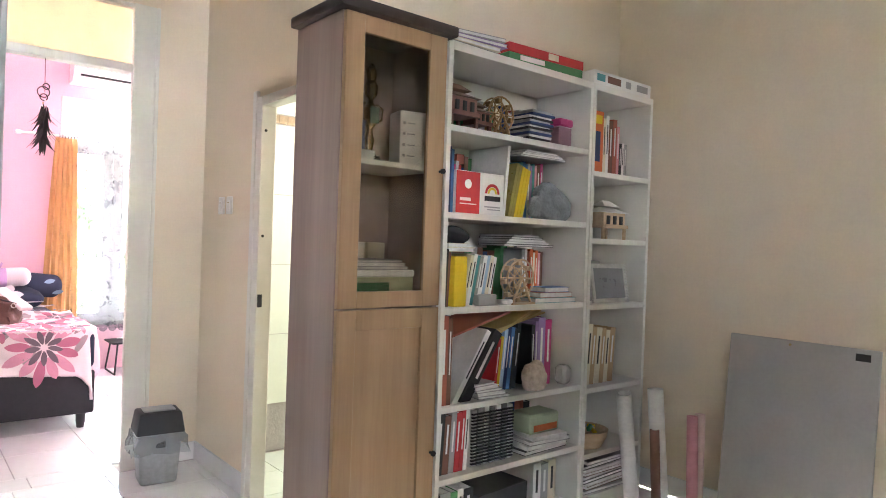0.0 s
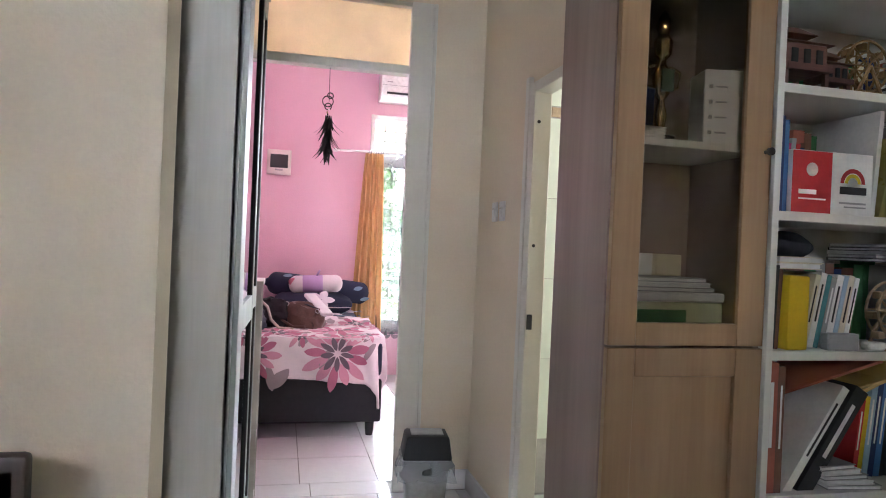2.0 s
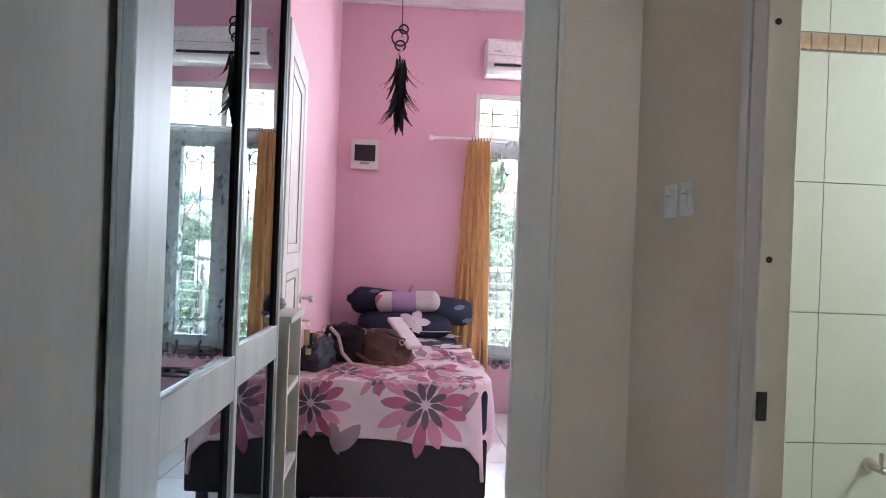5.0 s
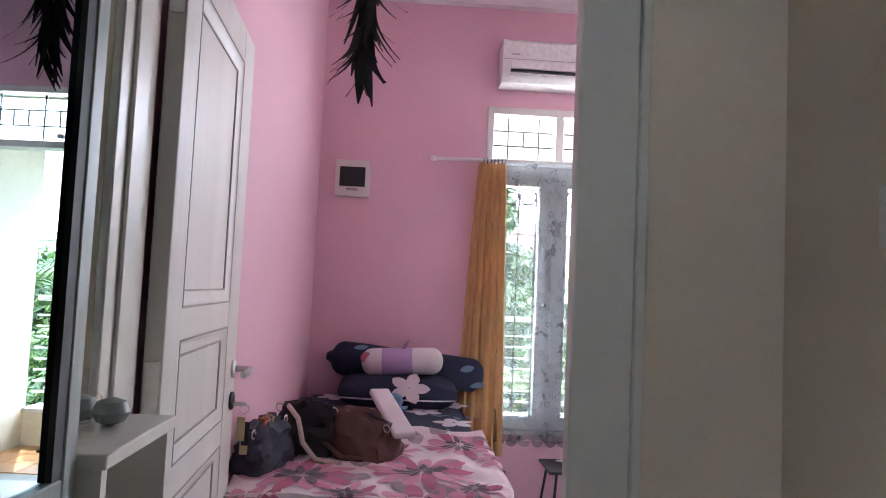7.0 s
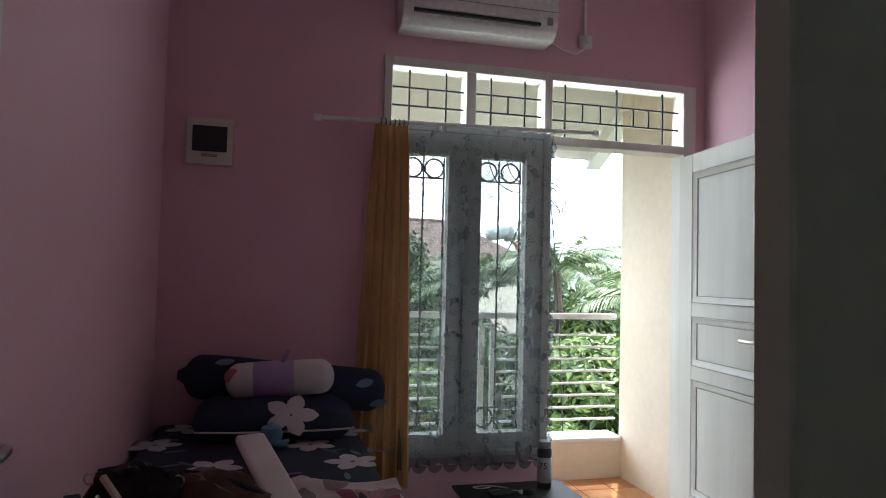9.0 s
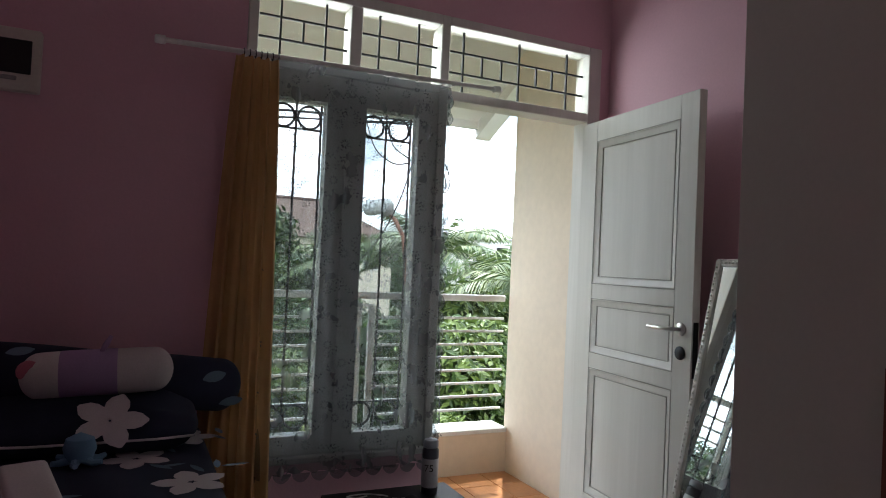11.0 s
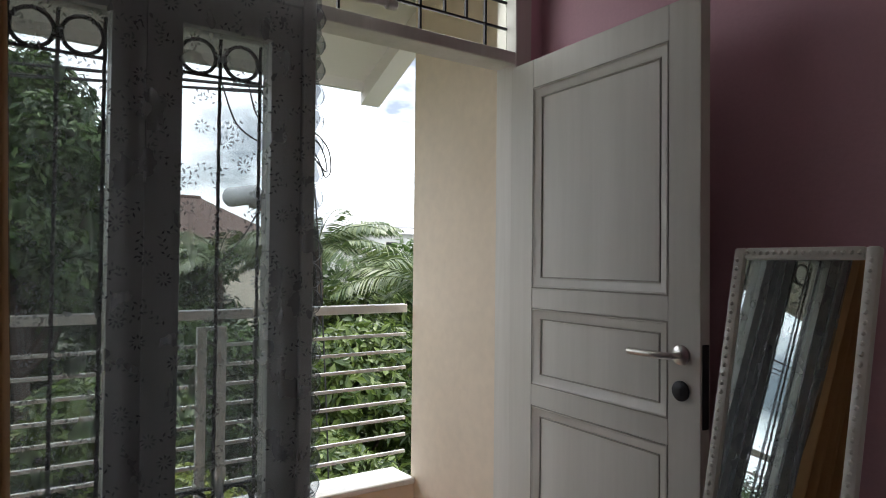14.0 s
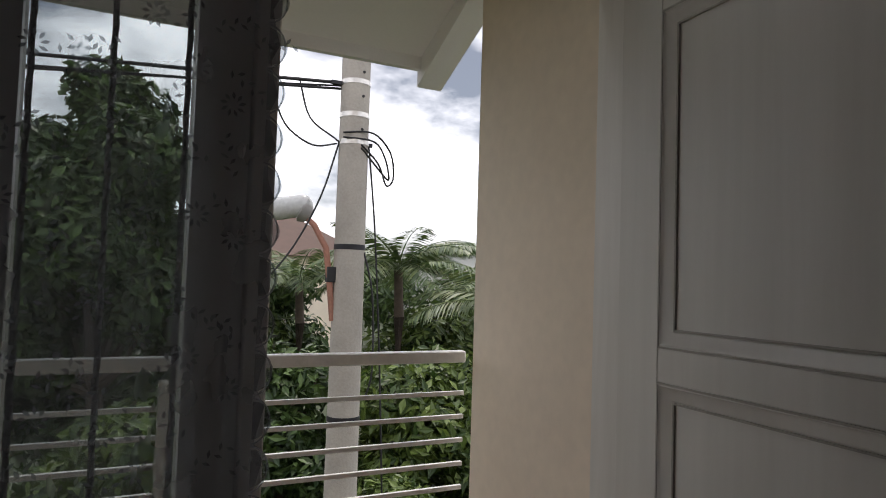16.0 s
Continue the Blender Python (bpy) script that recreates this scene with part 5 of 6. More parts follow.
def drape(u, v, lift=0.0):
    """u across from the wall, v along the bed; past the rounded edge the cloth hangs down."""
    wr = 0.020 * noise.noise(Vector((u * 7, v * 6, 3.1))) + 0.011 * noise.noise(Vector((u * 17, v * 15, 1.7)))
    fold = 0.030 * max(0.0, 1 - abs(v - 5.56) / 0.09) + 0.018 * max(0.0, 1 - abs(v - 5.38 - 0.1 * u) / 0.05)
    cu, cv = min(u, XR - RC), max(v, YF + RC)
    off = Vector((u - cu, v - cv, 0))
    dist = off.length
    if dist <= RC:
        return Vector((u, v, ZT + wr + fold + lift))
    out = off / dist
    drop = dist - RC
    swing = 0.010 + 0.016 * math.sin(17 * (u + v) + 2) * min(1, drop * 6) + 0.05 * drop
    return Vector((cu, cv, ZT + wr * 0.5)) + out * (RC + swing + lift) - Vector((0, 0, drop))


bk = thing("blanket", pose(0, 0, 0), "pale pink quilt with large mauve printed flowers over the bed's foot", "blanket")
bm = bmesh.new()
NU, NV = 64, 76
ulo, uhi, vlo, vhi = BX0 + 0.015, XR + 0.24, YF - 0.30, 5.60
grid = []
for j in range(NV + 1):
    v = vlo + (vhi - vlo) * j / NV
    rowv = []
    for i in range(NU + 1):
        u = ulo + (uhi - ulo) * i / NU
        vv = v + (0.10 * (1 - i / NU) - 0.02) * (1 if v < YF else 0) * (YF - v) / 0.30
        rowv.append(bm.verts.new(drape(u, vv + 0.05 * math.sin(5 * u) * max(0, (v - 5.3) / 0.3))))
    grid.append(rowv)
for j in range(NV):
    for i in range(NU):
        bm.faces.new((grid[j][i], grid[j][i + 1], grid[j + 1][i + 1], grid[j + 1][i]))
quilt = part("quilt", bm, BLANKET, bk)
sol = quilt.modifiers.new("thickness", "SOLIDIFY")
sol.thickness, sol.offset = 0.016, -1


def bloom(u, v, r, turn, n=13):
    """One printed flower: rose and mauve petals round a grey heart."""
    bm = bmesh.new()
    done = 0
    for slot, count, size, wide, start, lift in ((0, n, 0.9, 0.34, 0.38, 0.004), (2, 9, 0.55, 0.20, 0.12, 0.0055)):
        for k in range(count):
            a = turn + 0.3 * (slot == 2) + 2 * math.pi * k / count
            patch(bm, lambda p, q: drape(p, q, lift), u, v, a, r * size * (0.9 + 0.2 * (k % 2)), r * wide, r * start, 7)
            bm.faces.ensure_lookup_table()
            for f in bm.faces[done:]:
                f.material_index = slot if slot else (1 if k % 3 == 0 else 0)
            done = len(bm.faces)
    ob = part("printed_flower", bm, PINKPETAL, bk, "large rose and mauve printed flower")
    ob.data.materials.append(MAUVE)
    ob.data.materials.append(GREYPETAL)


GREYLEAF = cloth_mat("grey_printed_leaf", (0.30, 0.24, 0.25), 0.9, 0.0)
rq = random.Random(29)
for k in range(26):
    bm = bmesh.new()
    patch(bm, lambda p, q: drape(p, q, 0.003), rq.uniform(0.12, 1.0), rq.uniform(YF - 0.2, 5.52), rq.uniform(0, 6.28), rq.uniform(0.10, 0.17), rq.uniform(0.05, 0.08), 0.0, 7)
    part("printed_leaf", bm, GREYLEAF, bk, "soft grey printed leaf")
bloom(0.68, YF - 0.10, 0.17, 0.2)
bloom(0.17, YF - 0.10, 0.13, 0.9)
bloom(0.70, 4.98, 0.15, 0.5)
bloom(0.30, 4.90, 0.15, 0.1)
bloom(0.52, 5.24, 0.14, 1.1)
bloom(XR + 0.06, 5.15, 0.12, 0.4)
bloom(0.22, 5.30, 0.12, 0.4)
bloom(0.86, 5.36, 0.12, 0.7)
bloom(0.46, 4.74, 0.09, 0.6, 9)
bloom(0.86, 4.78, 0.08, 0.2, 9)
bloom(0.40, 5.44, 0.08, 0.2, 9)


def cushion(bm, w, d, h, m, n=22):
    """A stuffed pillow, w by d by h."""
    bmesh.ops.create_uvsphere(bm, u_segments=2 * n, v_segments=n, radius=1)
    for v in bm.verts:
        x, y, z = v.co
        e = 0.42
        px = math.copysign(abs(x) ** e, x) if x else 0
        py = math.copysign(abs(y) ** e, y) if y else 0
        q = max(abs(px), abs(py))
        v.co = m @ Vector((px * w / 2, py * d / 2, z * h / 2 * (1 - 0.25 * q) + 0.01 * noise.noise(Vector((x * 3, y * 3, z * 2)))))


def capsule(r, length, sag=0.0, n=28):
    prof = []
    for k in range(9):
        a = math.pi / 2 * k / 8
        prof.append((max(0.004, r * math.sin(a)), -length / 2 + r * 0.8 - r * 0.8 * math.cos(a)))
    prof += [(r * (1 + 0.02 * math.sin(k)), -length / 2 + r * 0.8 + (length - 1.6 * r) * k / 10) for k in range(1, 10)]
    for k in range(9):
        a = math.pi / 2 * (8 - k) / 8
        prof.append((max(0.004, r * math.sin(a)), length / 2 - r * 0.8 + r * 0.8 * math.cos(a)))
    return lathe(prof, n)


pl = thing("pillow", pose(0.60, 6.40, BT + 0.080, 8, 0, 0), "navy floral pillow lying on the bed", "pillow")
bm = bmesh.new()
cushion(bm, 0.66, 0.36, 0.17, Matrix())
part("cushion", bm, NAVYCLOTH, pl)
part("piping", tube([(-0.31, -0.17, 0.0), (-0.15, -0.186, 0.0), (0.05, -0.186, 0), (0.2, -0.184, 0), (0.31, -0.17, 0.0)], 0.004, 6), PETALWHITE, pl, "white piping along the seam")
for u, s in ((0.06, 0.12),):
    bm = bmesh.new()
    for q in range(5):
        patch(bm, lambda p, r: Vector((p, -0.165 + 0.55 * (r + 0.0), 0.062 + 0.6 * r - 0.02 * abs(p))), u, 0.0, q * 1.2566, s * 0.9, s * 0.6, 0.004)
    part("printed_flower", bm, PETALWHITE, pl, "white printed flower")
bo = thing("bolster", pose(0.65, 6.575, BT + 0.190, 0, 95.5, 0), "long navy floral bolster behind the pillow", "bolster")
part("roll", capsule(0.098, 0.90), NAVYCLOTH, bo, at=pose(0, 0, 0))
bm = bmesh.new()
for u, q in ((-0.32, 0.8), (-0.12, -0.5), (0.30, 0.3), (0.37, -0.6)):
    for s, wd in ((1, 0.05),):
        patch(bm, lambda p, r: Vector((-0.1005 * math.sin(r * 9 + q), -0.1005 * math.cos(r * 9 + q), p)), u, 0.0, 0.4, 0.085, 0.045)
part("printed_leaves", bm, LEAFBLUE, bo, "pale blue printed leaves")
part("gathered_end", lathe([(0.02, -0.475), (0.035, -0.45), (0.05, -0.425)], 14), NAVYCLOTH, bo)
LILAC = cloth_mat("lilac_plush", (0.42, 0.28, 0.48), 0.95, 0.0)
PLUSHWHITE = cloth_mat("white_plush", (0.66, 0.60, 0.60), 0.95, 0.0)
pg = thing("plush_bolster", pose(0.617, 6.43, BT + 0.235, 0, 87, -2), "white and lilac plush toy bolster on the pillows", "plush toy")
part("body", capsule(0.075, 0.46), PLUSHWHITE, pg)
part("band", lathe([(0.074, -0.115), (0.0775, -0.11), (0.0775, 0.055), (0.074, 0.06)], 28), LILAC, pg, "lilac plush band")
part("muzzle", lathe([(0.002, -0.012), (0.03, -0.008), (0.034, 0.004), (0.02, 0.012)], 14), cloth_mat("rose_plush", (0.55, 0.16, 0.22), 0.95, 0.0), pg, "rose plush patch", at=pose(-0.03, -0.05, -0.20, 60, 0, 30))
part("wing", lathe([(0.002, -0.01), (0.035, -0.006), (0.035, 0.006), (0.002, 0.01)], 14), LILAC, pg, at=pose(-0.09, 0, 0.02, 0, 30))
oc = thing("octopus_toy", pose(0.585, 6.17, BT + 0.004), "small pale blue plush octopus on the sheet", "plush toy")
PBLUE = cloth_mat("pale_blue_plush", (0.16, 0.30, 0.46), 0.95, 0.0)
part("head", lathe([(0.002, 0.012), (0.035, 0.018), (0.046, 0.05), (0.038, 0.08), (0.002, 0.097)], 18), PBLUE, oc)
for k in range(6):
    a = k * math.pi / 3 + 0.3
    part("tentacle", tube([(0.02 * math.cos(a), 0.02 * math.sin(a), 0.02), (0.05 * math.cos(a), 0.05 * math.sin(a), 0.014), (0.075 * math.cos(a + 0.15), 0.075 * math.sin(a + 0.15), 0.018)], 0.014, 8, 0.008), PBLUE, oc)

# bags on the bed
LEATHER = paint("brown_worn_leather", (0.10, 0.045, 0.03), 0.45, 0.35, 9, 90, 0.25)
BLACKBAG = paint("black_bag_fabric", (0.015, 0.014, 0.016), 0.7, 0.3, 9, 120, 0.3)
STRAP = cloth_mat("cream_webbing", (0.55, 0.48, 0.40), 0.9, 0.0)


def soft_bag(name, at, w, d, h, material, label, seed):
    t = thing(name, at, label, "bag")
    bm = bmesh.new()
    bmesh.ops.create_cube(bm, size=1.0)
    bmesh.ops.subdivide_edges(bm, edges=bm.edges[:], cuts=9, use_grid_fill=True)
    for v in bm.verts:
        x, y, z = v.co * 2
        top = (z + 1) / 2
        r = 1 - 0.12 * (x * x * y * y)
        pinch = 1 - 0.62 * top ** 1.6
        n = noise.noise(Vector((x * 1.6 + seed, y * 1.6, z * 1.6)))
        v.co = Vector((x * w / 2 * (1 - 0.15 * top) * r * (1 - 0.1 * z * z), y * d / 2 * pinch * r, top * h * (1 - 0.12 * x * x) + 0.03 * n * top + 0.0))
        v.co += Vector((0.02 * n, 0.025 * noise.noise(Vector((x * 3, seed, z * 3))), 0))
        v.co.z = max(v.co.z, 0)
    part("body", bm, material, t)
    part("zip", tube([(-w * 0.36, 0, h * 0.93), (-w * 0.12, 0.004, h * 1.0), (w * 0.12, 0, h * 1.0), (w * 0.36, 0, h * 0.92)], 0.005, 6), DARKIRON, t)
    for s in (-1, 1):
        part("strap_ring", tube([(s * w * 0.40 + 0.014 * math.cos(a), -d * 0.12, h * 0.86 + 0.014 * math.sin(a)) for a in [q * 0.524 for q in range(13)]], 0.003, 5), STEEL, t)
    return t


b1 = soft_bag("black_shoulder_bag", pose(0.27, 5.24, BT + 0.025, 4, 0, -14), 0.27, 0.17, 0.18, BLACKBAG, "black shoulder bag with a cream strap on the bed", 1.3)
part("strap", tube([(-0.06, -0.05, 0.17), (0.0, -0.10, 0.14), (0.03, -0.125, 0.06), (0.09, -0.15, 0.012), (0.19, -0.17, 0.012)], 0.010, 6), STRAP, b1, "cream webbing strap")
b2 = soft_bag("brown_leather_bag", pose(0.47, 5.22, BT + 0.02, 8, 6, -34), 0.34, 0.22, 0.16, LEATHER, "brown worn leather bag slumped on the quilt", 4.1)
part("strap", tube([(-0.13, -0.06, 0.14), (-0.08, -0.12, 0.06), (0.02, -0.13, 0.03), (0.10, -0.11, 0.04)], 0.010, 6), LEATHER, b2)
b3 = soft_bag("dark_backpack", pose(0.155, 5.00, BT + 0.025, 0, 0, 78), 0.34, 0.14, 0.15, paint("navy_bag_fabric", (0.018, 0.018, 0.035), 0.7, 0.3, 9, 120, 0.3), "dark navy bag standing at the foot of the bed", 7.7)
for k in range(3):
    part("hair_tie", tube([(-0.03 + 0.03 * k + 0.025 * math.cos(a), 0.02 * math.sin(a * 2), 0.138 + 0.02 * math.sin(a)) for a in [q * 0.524 for q in range(13)]], 0.006, 6), (ORANGE, BRASS, TAN)[k], b3, "orange hair tie")
wb = thing("white_tote_roll", look((0.580, 5.25, 0.785), (0.515, 5.45, 0.845)), "white folded plastic packet lying on the bags", "packet")
bm = boxes((-0.042, 0.042, -0.014, 0.014, -0.19, 0.19), bevel=0.011, seg=3)
part("packet", bm, PLUSHWHITE, wb)
part("zip", tube([(-0.036, -0.0145, -0.185), (-0.036, -0.0145, 0.0), (-0.03, -0.0145, 0.18)], 0.0022, 6), BLACKPLASTIC, wb, "black zip along the edge")

# ---- bedroom: fixtures ----
ac = thing("air_conditioner", pose(1.13, 6.72, 2.528), "white wall-mounted air conditioner above the window", "air conditioner")
bm = bmesh.new()
prof = [(0.0, 0.0), (-0.15, 0.0), (-0.185, 0.035), (-0.205, 0.08), (-0.205, 0.232), (-0.18, 0.256), (0.0, 0.256)]
ends = [[bm.verts.new((x, y, z)) for y, z in prof] for x in (0, 0.797)]
for k in range(len(prof)):
    j = (k + 1) % len(prof)
    bm.faces.new((ends[0][k], ends[0][j], ends[1][j], ends[1][k]))
bm.faces.new(ends[0][::-1])
bm.faces.new(ends[1])
bmesh.ops.recalc_face_normals(bm, faces=bm.faces[:])
bmesh.ops.bevel(bm, geom=bm.edges[:], offset=0.006, segments=2, affect="EDGES", profile=0.5)
part("casing", bm, WHITEPLASTIC, ac)
part("vent_slot", boxes((0.05, 0.70, -0.2085, -0.19, 0.052, 0.068)), BLACKPLASTIC, ac, "dark air outlet slot")
part("louvre", boxes((0.05, 0.70, -0.217, -0.209, 0.07, 0.115), bevel=0.002), WHITEPLASTIC, ac)
part("front_seam", boxes((0.004, 0.793, -0.2065, -0.20, 0.128, 0.131)), GREYC, ac)
part("badge", boxes((0.05, 0.10, -0.207, -0.203, 0.155, 0.163)), GREYC, ac)
part("display", boxes((0.735, 0.765, -0.207, -0.203, 0.06, 0.10)), GREYC, ac)
eb = thing("fuse_box", pose(0.157, 6.72, 1.803), "white plastic fuse box with a dark window on the pink wall", "fuse box")
part("casing", boxes((0, 0.21, -0.045, 0, 0, 0.222), bevel=0.008, seg=2), colour("cream_plastic", (0.66, 0.62, 0.55), 0.35), eb)
part("window", boxes((0.028, 0.182, -0.049, -0.044, 0.06, 0.18), bevel=0.002), BLACKPLASTIC, eb, "dark smoked window")
part("catch", boxes((0.07, 0.14, -0.052, -0.044, 0.035, 0.05), bevel=0.003), GREYC, eb)
so = thing("cable_outlet", pose(2.168, 6.72, 2.600), "white wall socket with a white cable above the window", "socket")
part("plate", boxes((-0.035, 0.035, -0.03, 0, -0.035, 0.035), bevel=0.006, seg=2), WHITEPLASTIC, so)
part("plug", lathe([(0.018, 0), (0.018, 0.03), (0.012, 0.04)], 12), WHITEPLASTIC, so, at=pose(0.0, -0.03, 0.0, 90))
part("conduit", boxes((-0.006, 0.006, -0.012, 0, 0.035, 0.44)), WHITEPLASTIC, so)
part("cable", tube([(0, -0.055, -0.005), (-0.02, -0.06, -0.05), (-0.07, -0.04, -0.085), (-0.14, -0.03, -0.06), (-0.23, -0.05, -0.03)], 0.004, 6), WHITEPLASTIC, so)

# low folding table with bottle and cables
tb = thing("folding_table", pose(1.46, 6.36, 0), "low black folding laptop table under the window", "table")
part("tabletop", boxes((0, 0.57, 0, 0.30, 0.265, 0.28), bevel=0.004), BLACKPLASTIC, tb)
for x in (0.05, 0.52):
    part("leg", tube([(x, 0.03, 0.265), (x - 0.03, -0.02, 0.02), (x - 0.03, -0.02, 0.008), (x - 0.03, 0.30, 0.008), (x - 0.03, 0.30, 0.02), (x, 0.27, 0.265)], 0.008, 8), DARKIRON, tb)
bt = thing("water_bottle", pose(1.905, 6.55, 0.28), "dark blue-grey metal water bottle marked 75 on the table", "bottle")
part("body", lathe([(0.033, 0), (0.036, 0.004), (0.036, 0.185), (0.030, 0.195)], 24), colour("dark_grey_bottle", (0.05, 0.055, 0.07), 0.35), bt)
part("cap", lathe([(0.029, 0.195), (0.033, 0.198), (0.033, 0.222), (0.028, 0.228), (0.002, 0.229)], 24), colour("pale_cap", (0.30, 0.32, 0.35), 0.35), bt, "pale grey screw cap")
part("label_band", lathe([(0.0363, 0.03), (0.0366, 0.031), (0.0366, 0.15), (0.0363, 0.151)], 24), colour("bottle_label", (0.50, 0.52, 0.55), 0.4), bt, "pale printed label")


def lettering(name, body, size, at, material, parent):
    cu = bpy.data.curves.new(name, "FONT")
    cu.body, cu.size, cu.extrude, cu.align_x = body, size, 0.0006, "CENTER"
    cu.materials.append(material)
    ob = new(name, cu)
    ob.parent, ob.matrix_basis = parent, at
    return ob


lettering("lettering", "75", 0.042, pose(-0.020, -0.0325, 0.10, 90, 0, -32), BLACKC, bt)
cbl = thing("charging_cable", pose(1.70, 6.48, 0.28), "white charging cable coiled on the table", "cable")
part("cord", tube([(0.06 * math.cos(a) * (1 + 0.2 * math.sin(2.3 * a)) - 0.01 * a, 0.035 * math.sin(a) + 0.008 * a, 0.004 + 0.0012 * a) for a in [k * 0.35 for k in range(34)]], 0.0028, 6), WHITEPLASTIC, cbl)
part("plug", boxes((0.05, 0.075, -0.012, 0.012, 0, 0.014), bevel=0.003), WHITEPLASTIC, cbl)
tagged(part("computer_mouse", lathe([(0.026, 0), (0.03, 0.008), (0.024, 0.022), (0.003, 0.03)], 18), BLACKPLASTIC, at=pose(1.79, 6.47, 0.28)), "black computer mouse on the table", "mouse")
carton("power_bank", 1.60, 6.43, 0.28, 0.13, 0.065, 0.016, BLACKC, "flat black power bank on the table", "power bank", 12, 0.004)

# closet, leaning board and mirror on the east side
cl = thing("closet", pose(2.12, 3.968, 0), "tall grey-beige closet with plain flush doors", "closet")
part("carcass", boxes((0.02, 0.79, 0, 1.205, 0, 2.45)), WARDROBE, cl)
for a, b in ((0.002, 0.368), (0.372, 0.738), (0.742, 1.203)):
    d = part("door", boxes((0, 0.019, a, b, 0.06, 2.448), bevel=0.002), WARDROBE, cl)
    part("handle", tube([(0, b - 0.05, 0.95), (-0.022, b - 0.05, 0.96), (-0.022, b - 0.05, 1.07), (0, b - 0.05, 1.08)], 0.005, 8), STEEL, d, "steel bow handle") if b < 0.5 else None
lb = thing("rust_board", pose(2.088, 4.645, 0.0, 0, 0.6), "rust-red board standing against the closet door", "board")
part("board", boxes((0, 0.015, 0, 0.062, 0.0, 1.09), (0, 0.015, 0.064, 0.134, 0.0, 1.092), bevel=0.002), paint("rust_red_board", (0.19, 0.045, 0.025), 0.5, 0.15, 5, 60, 0.05), lb)
mr = thing("leaning_mirror", pose(2.480, 5.832, 0.0, 0, 11.0, -5), "tall mirror in an ornate white frame leaning beside the door", "mirror")
MW, MH, FW = 0.35, 1.358, 0.030
for d in ((0, 0.022, -FW, 0, 0, MH), (0, 0.022, -MW, -MW + FW, 0, MH), (0, 0.022, -MW + FW, -FW, 0, FW), (0, 0.022, -MW + FW, -FW, MH - FW, MH)):
    part("frame", boxes(d, bevel=0.007, seg=2), WHITEWOOD, mr)
part("mirror_glass", boxes((0.010, 0.016, -MW + FW, -FW, FW, MH - FW)), MIRROR, mr, "silver mirror glass")
part("backing", boxes((0.0165, 0.021, -MW + FW, -FW, FW, MH - FW)), TAN, mr)
bm = bmesh.new()
for k in range(60):
    s = k / 60
    for y in (-FW / 2, -MW + FW / 2):
        bmesh.ops.create_icosphere(bm, subdivisions=1, radius=0.0065, matrix=pose(-0.0005, y, 0.02 + s * (MH - 0.03)))
for k in range(16):
    bmesh.ops.create_icosphere(bm, subdivisions=1, radius=0.0065, matrix=pose(-0.0005, -FW - (MW - 2 * FW) * (k + 0.5) / 16, MH - FW / 2))
part("carved_beading", bm, WHITEWOOD, mr, "white carved beading on the frame")

# ---- balcony railing ----
rl_ = thing("balcony_railing", pose(0, 7.62, 0.27), "white painted steel balcony railing with horizontal bars", "railing")
part("handrail", boxes((-1.5, 2.868, -0.02, 0.02, 0.775, 0.815), bevel=0.004), RAILWHITE, rl_)
for x in (1.98, 1.90, 0.95, 0.0, -1.0):
    part("post", boxes((x - 0.019, x + 0.019, -0.012, 0.012, 0, 0.775 if abs(x - 1.94) > 0.1 else 0.73), bevel=0.002), RAILWHITE, rl_)
part("bar", boxes((1.881, 1.999, -0.011, 0.011, 0.73, 0.745)), RAILWHITE, rl_)
for k in range(8):
    z = 0.668 - 0.081 * k
    for x0, x1 in ((2.0, 2.870), (0.97, 1.88), (0.02, 0.93), (-0.98, -0.02)):
        part("bar", boxes((x0, x1, -0.007, 0.007, z - 0.007, z + 0.007)), RAILWHITE, rl_)

# ---- bathroom interior ----
bp = thing("bath_tap", pose(2.02, 3.688, 0.62), "chrome wall tap on the bathroom tiles", "tap")
part("body", lathe([(0.022, 0), (0.022, 0.01), (0.012, 0.014), (0.012, 0.07)], 14), STEEL, bp, at=pose(0, 0, 0, 90))
part("spout", tube([(0, -0.06, 0), (0, -0.10, -0.005), (0, -0.115, -0.04)], 0.009, 8), STEEL, bp)
part("lever", tube([(0, -0.055, 0), (0, -0.055, 0.05)], 0.006, 8), STEEL, bp)

# ---- outside ----
GROUND = paint("dark_soil_and_grass", (0.05, 0.065, 0.03), 0.95, 0.4, 0.6, 8, 0.5)
structure("ground", boxes((-600, 600, -600, 900, -3.5, -3.3)), GROUND, "dark garden ground under the trees", "ground")
wall("wall_lower_storey", -3.15, 3.2, -3.15, 6.87, -3.3, -0.2, OUTWALL, "cream plastered wall of the lower storey")


def leaf_mat(name, low, high):
    m, t, b = tree(name)
    g, o = t.nodes.new("ShaderNodeNewGeometry"), t.nodes.new("ShaderNodeTexNoise")
    o.inputs["Scale"].default_value = 0.9
    f = value(t, "ADD", value(t, "MULTIPLY", g.outputs["Random Per Island"], 0.6), value(t, "MULTIPLY", o.outputs["Fac"], 0.4))
    col = tint(t, f, low, high)
    t.links.new(col, b.inputs["Base Color"])
    b.inputs["Roughness"].default_value = 0.45
    tr, mix = t.nodes.new("ShaderNodeBsdfTranslucent"), t.nodes.new("ShaderNodeMixShader")
    t.links.new(col, tr.inputs["Color"])
    mix.inputs[0].default_value = 0.2
    t.links.new(b.outputs[0], mix.inputs[1])
    t.links.new(tr.outputs[0], mix.inputs[2])
    t.links.new(mix.outputs[0], t.nodes["Material Output"].inputs["Surface"])
    return m


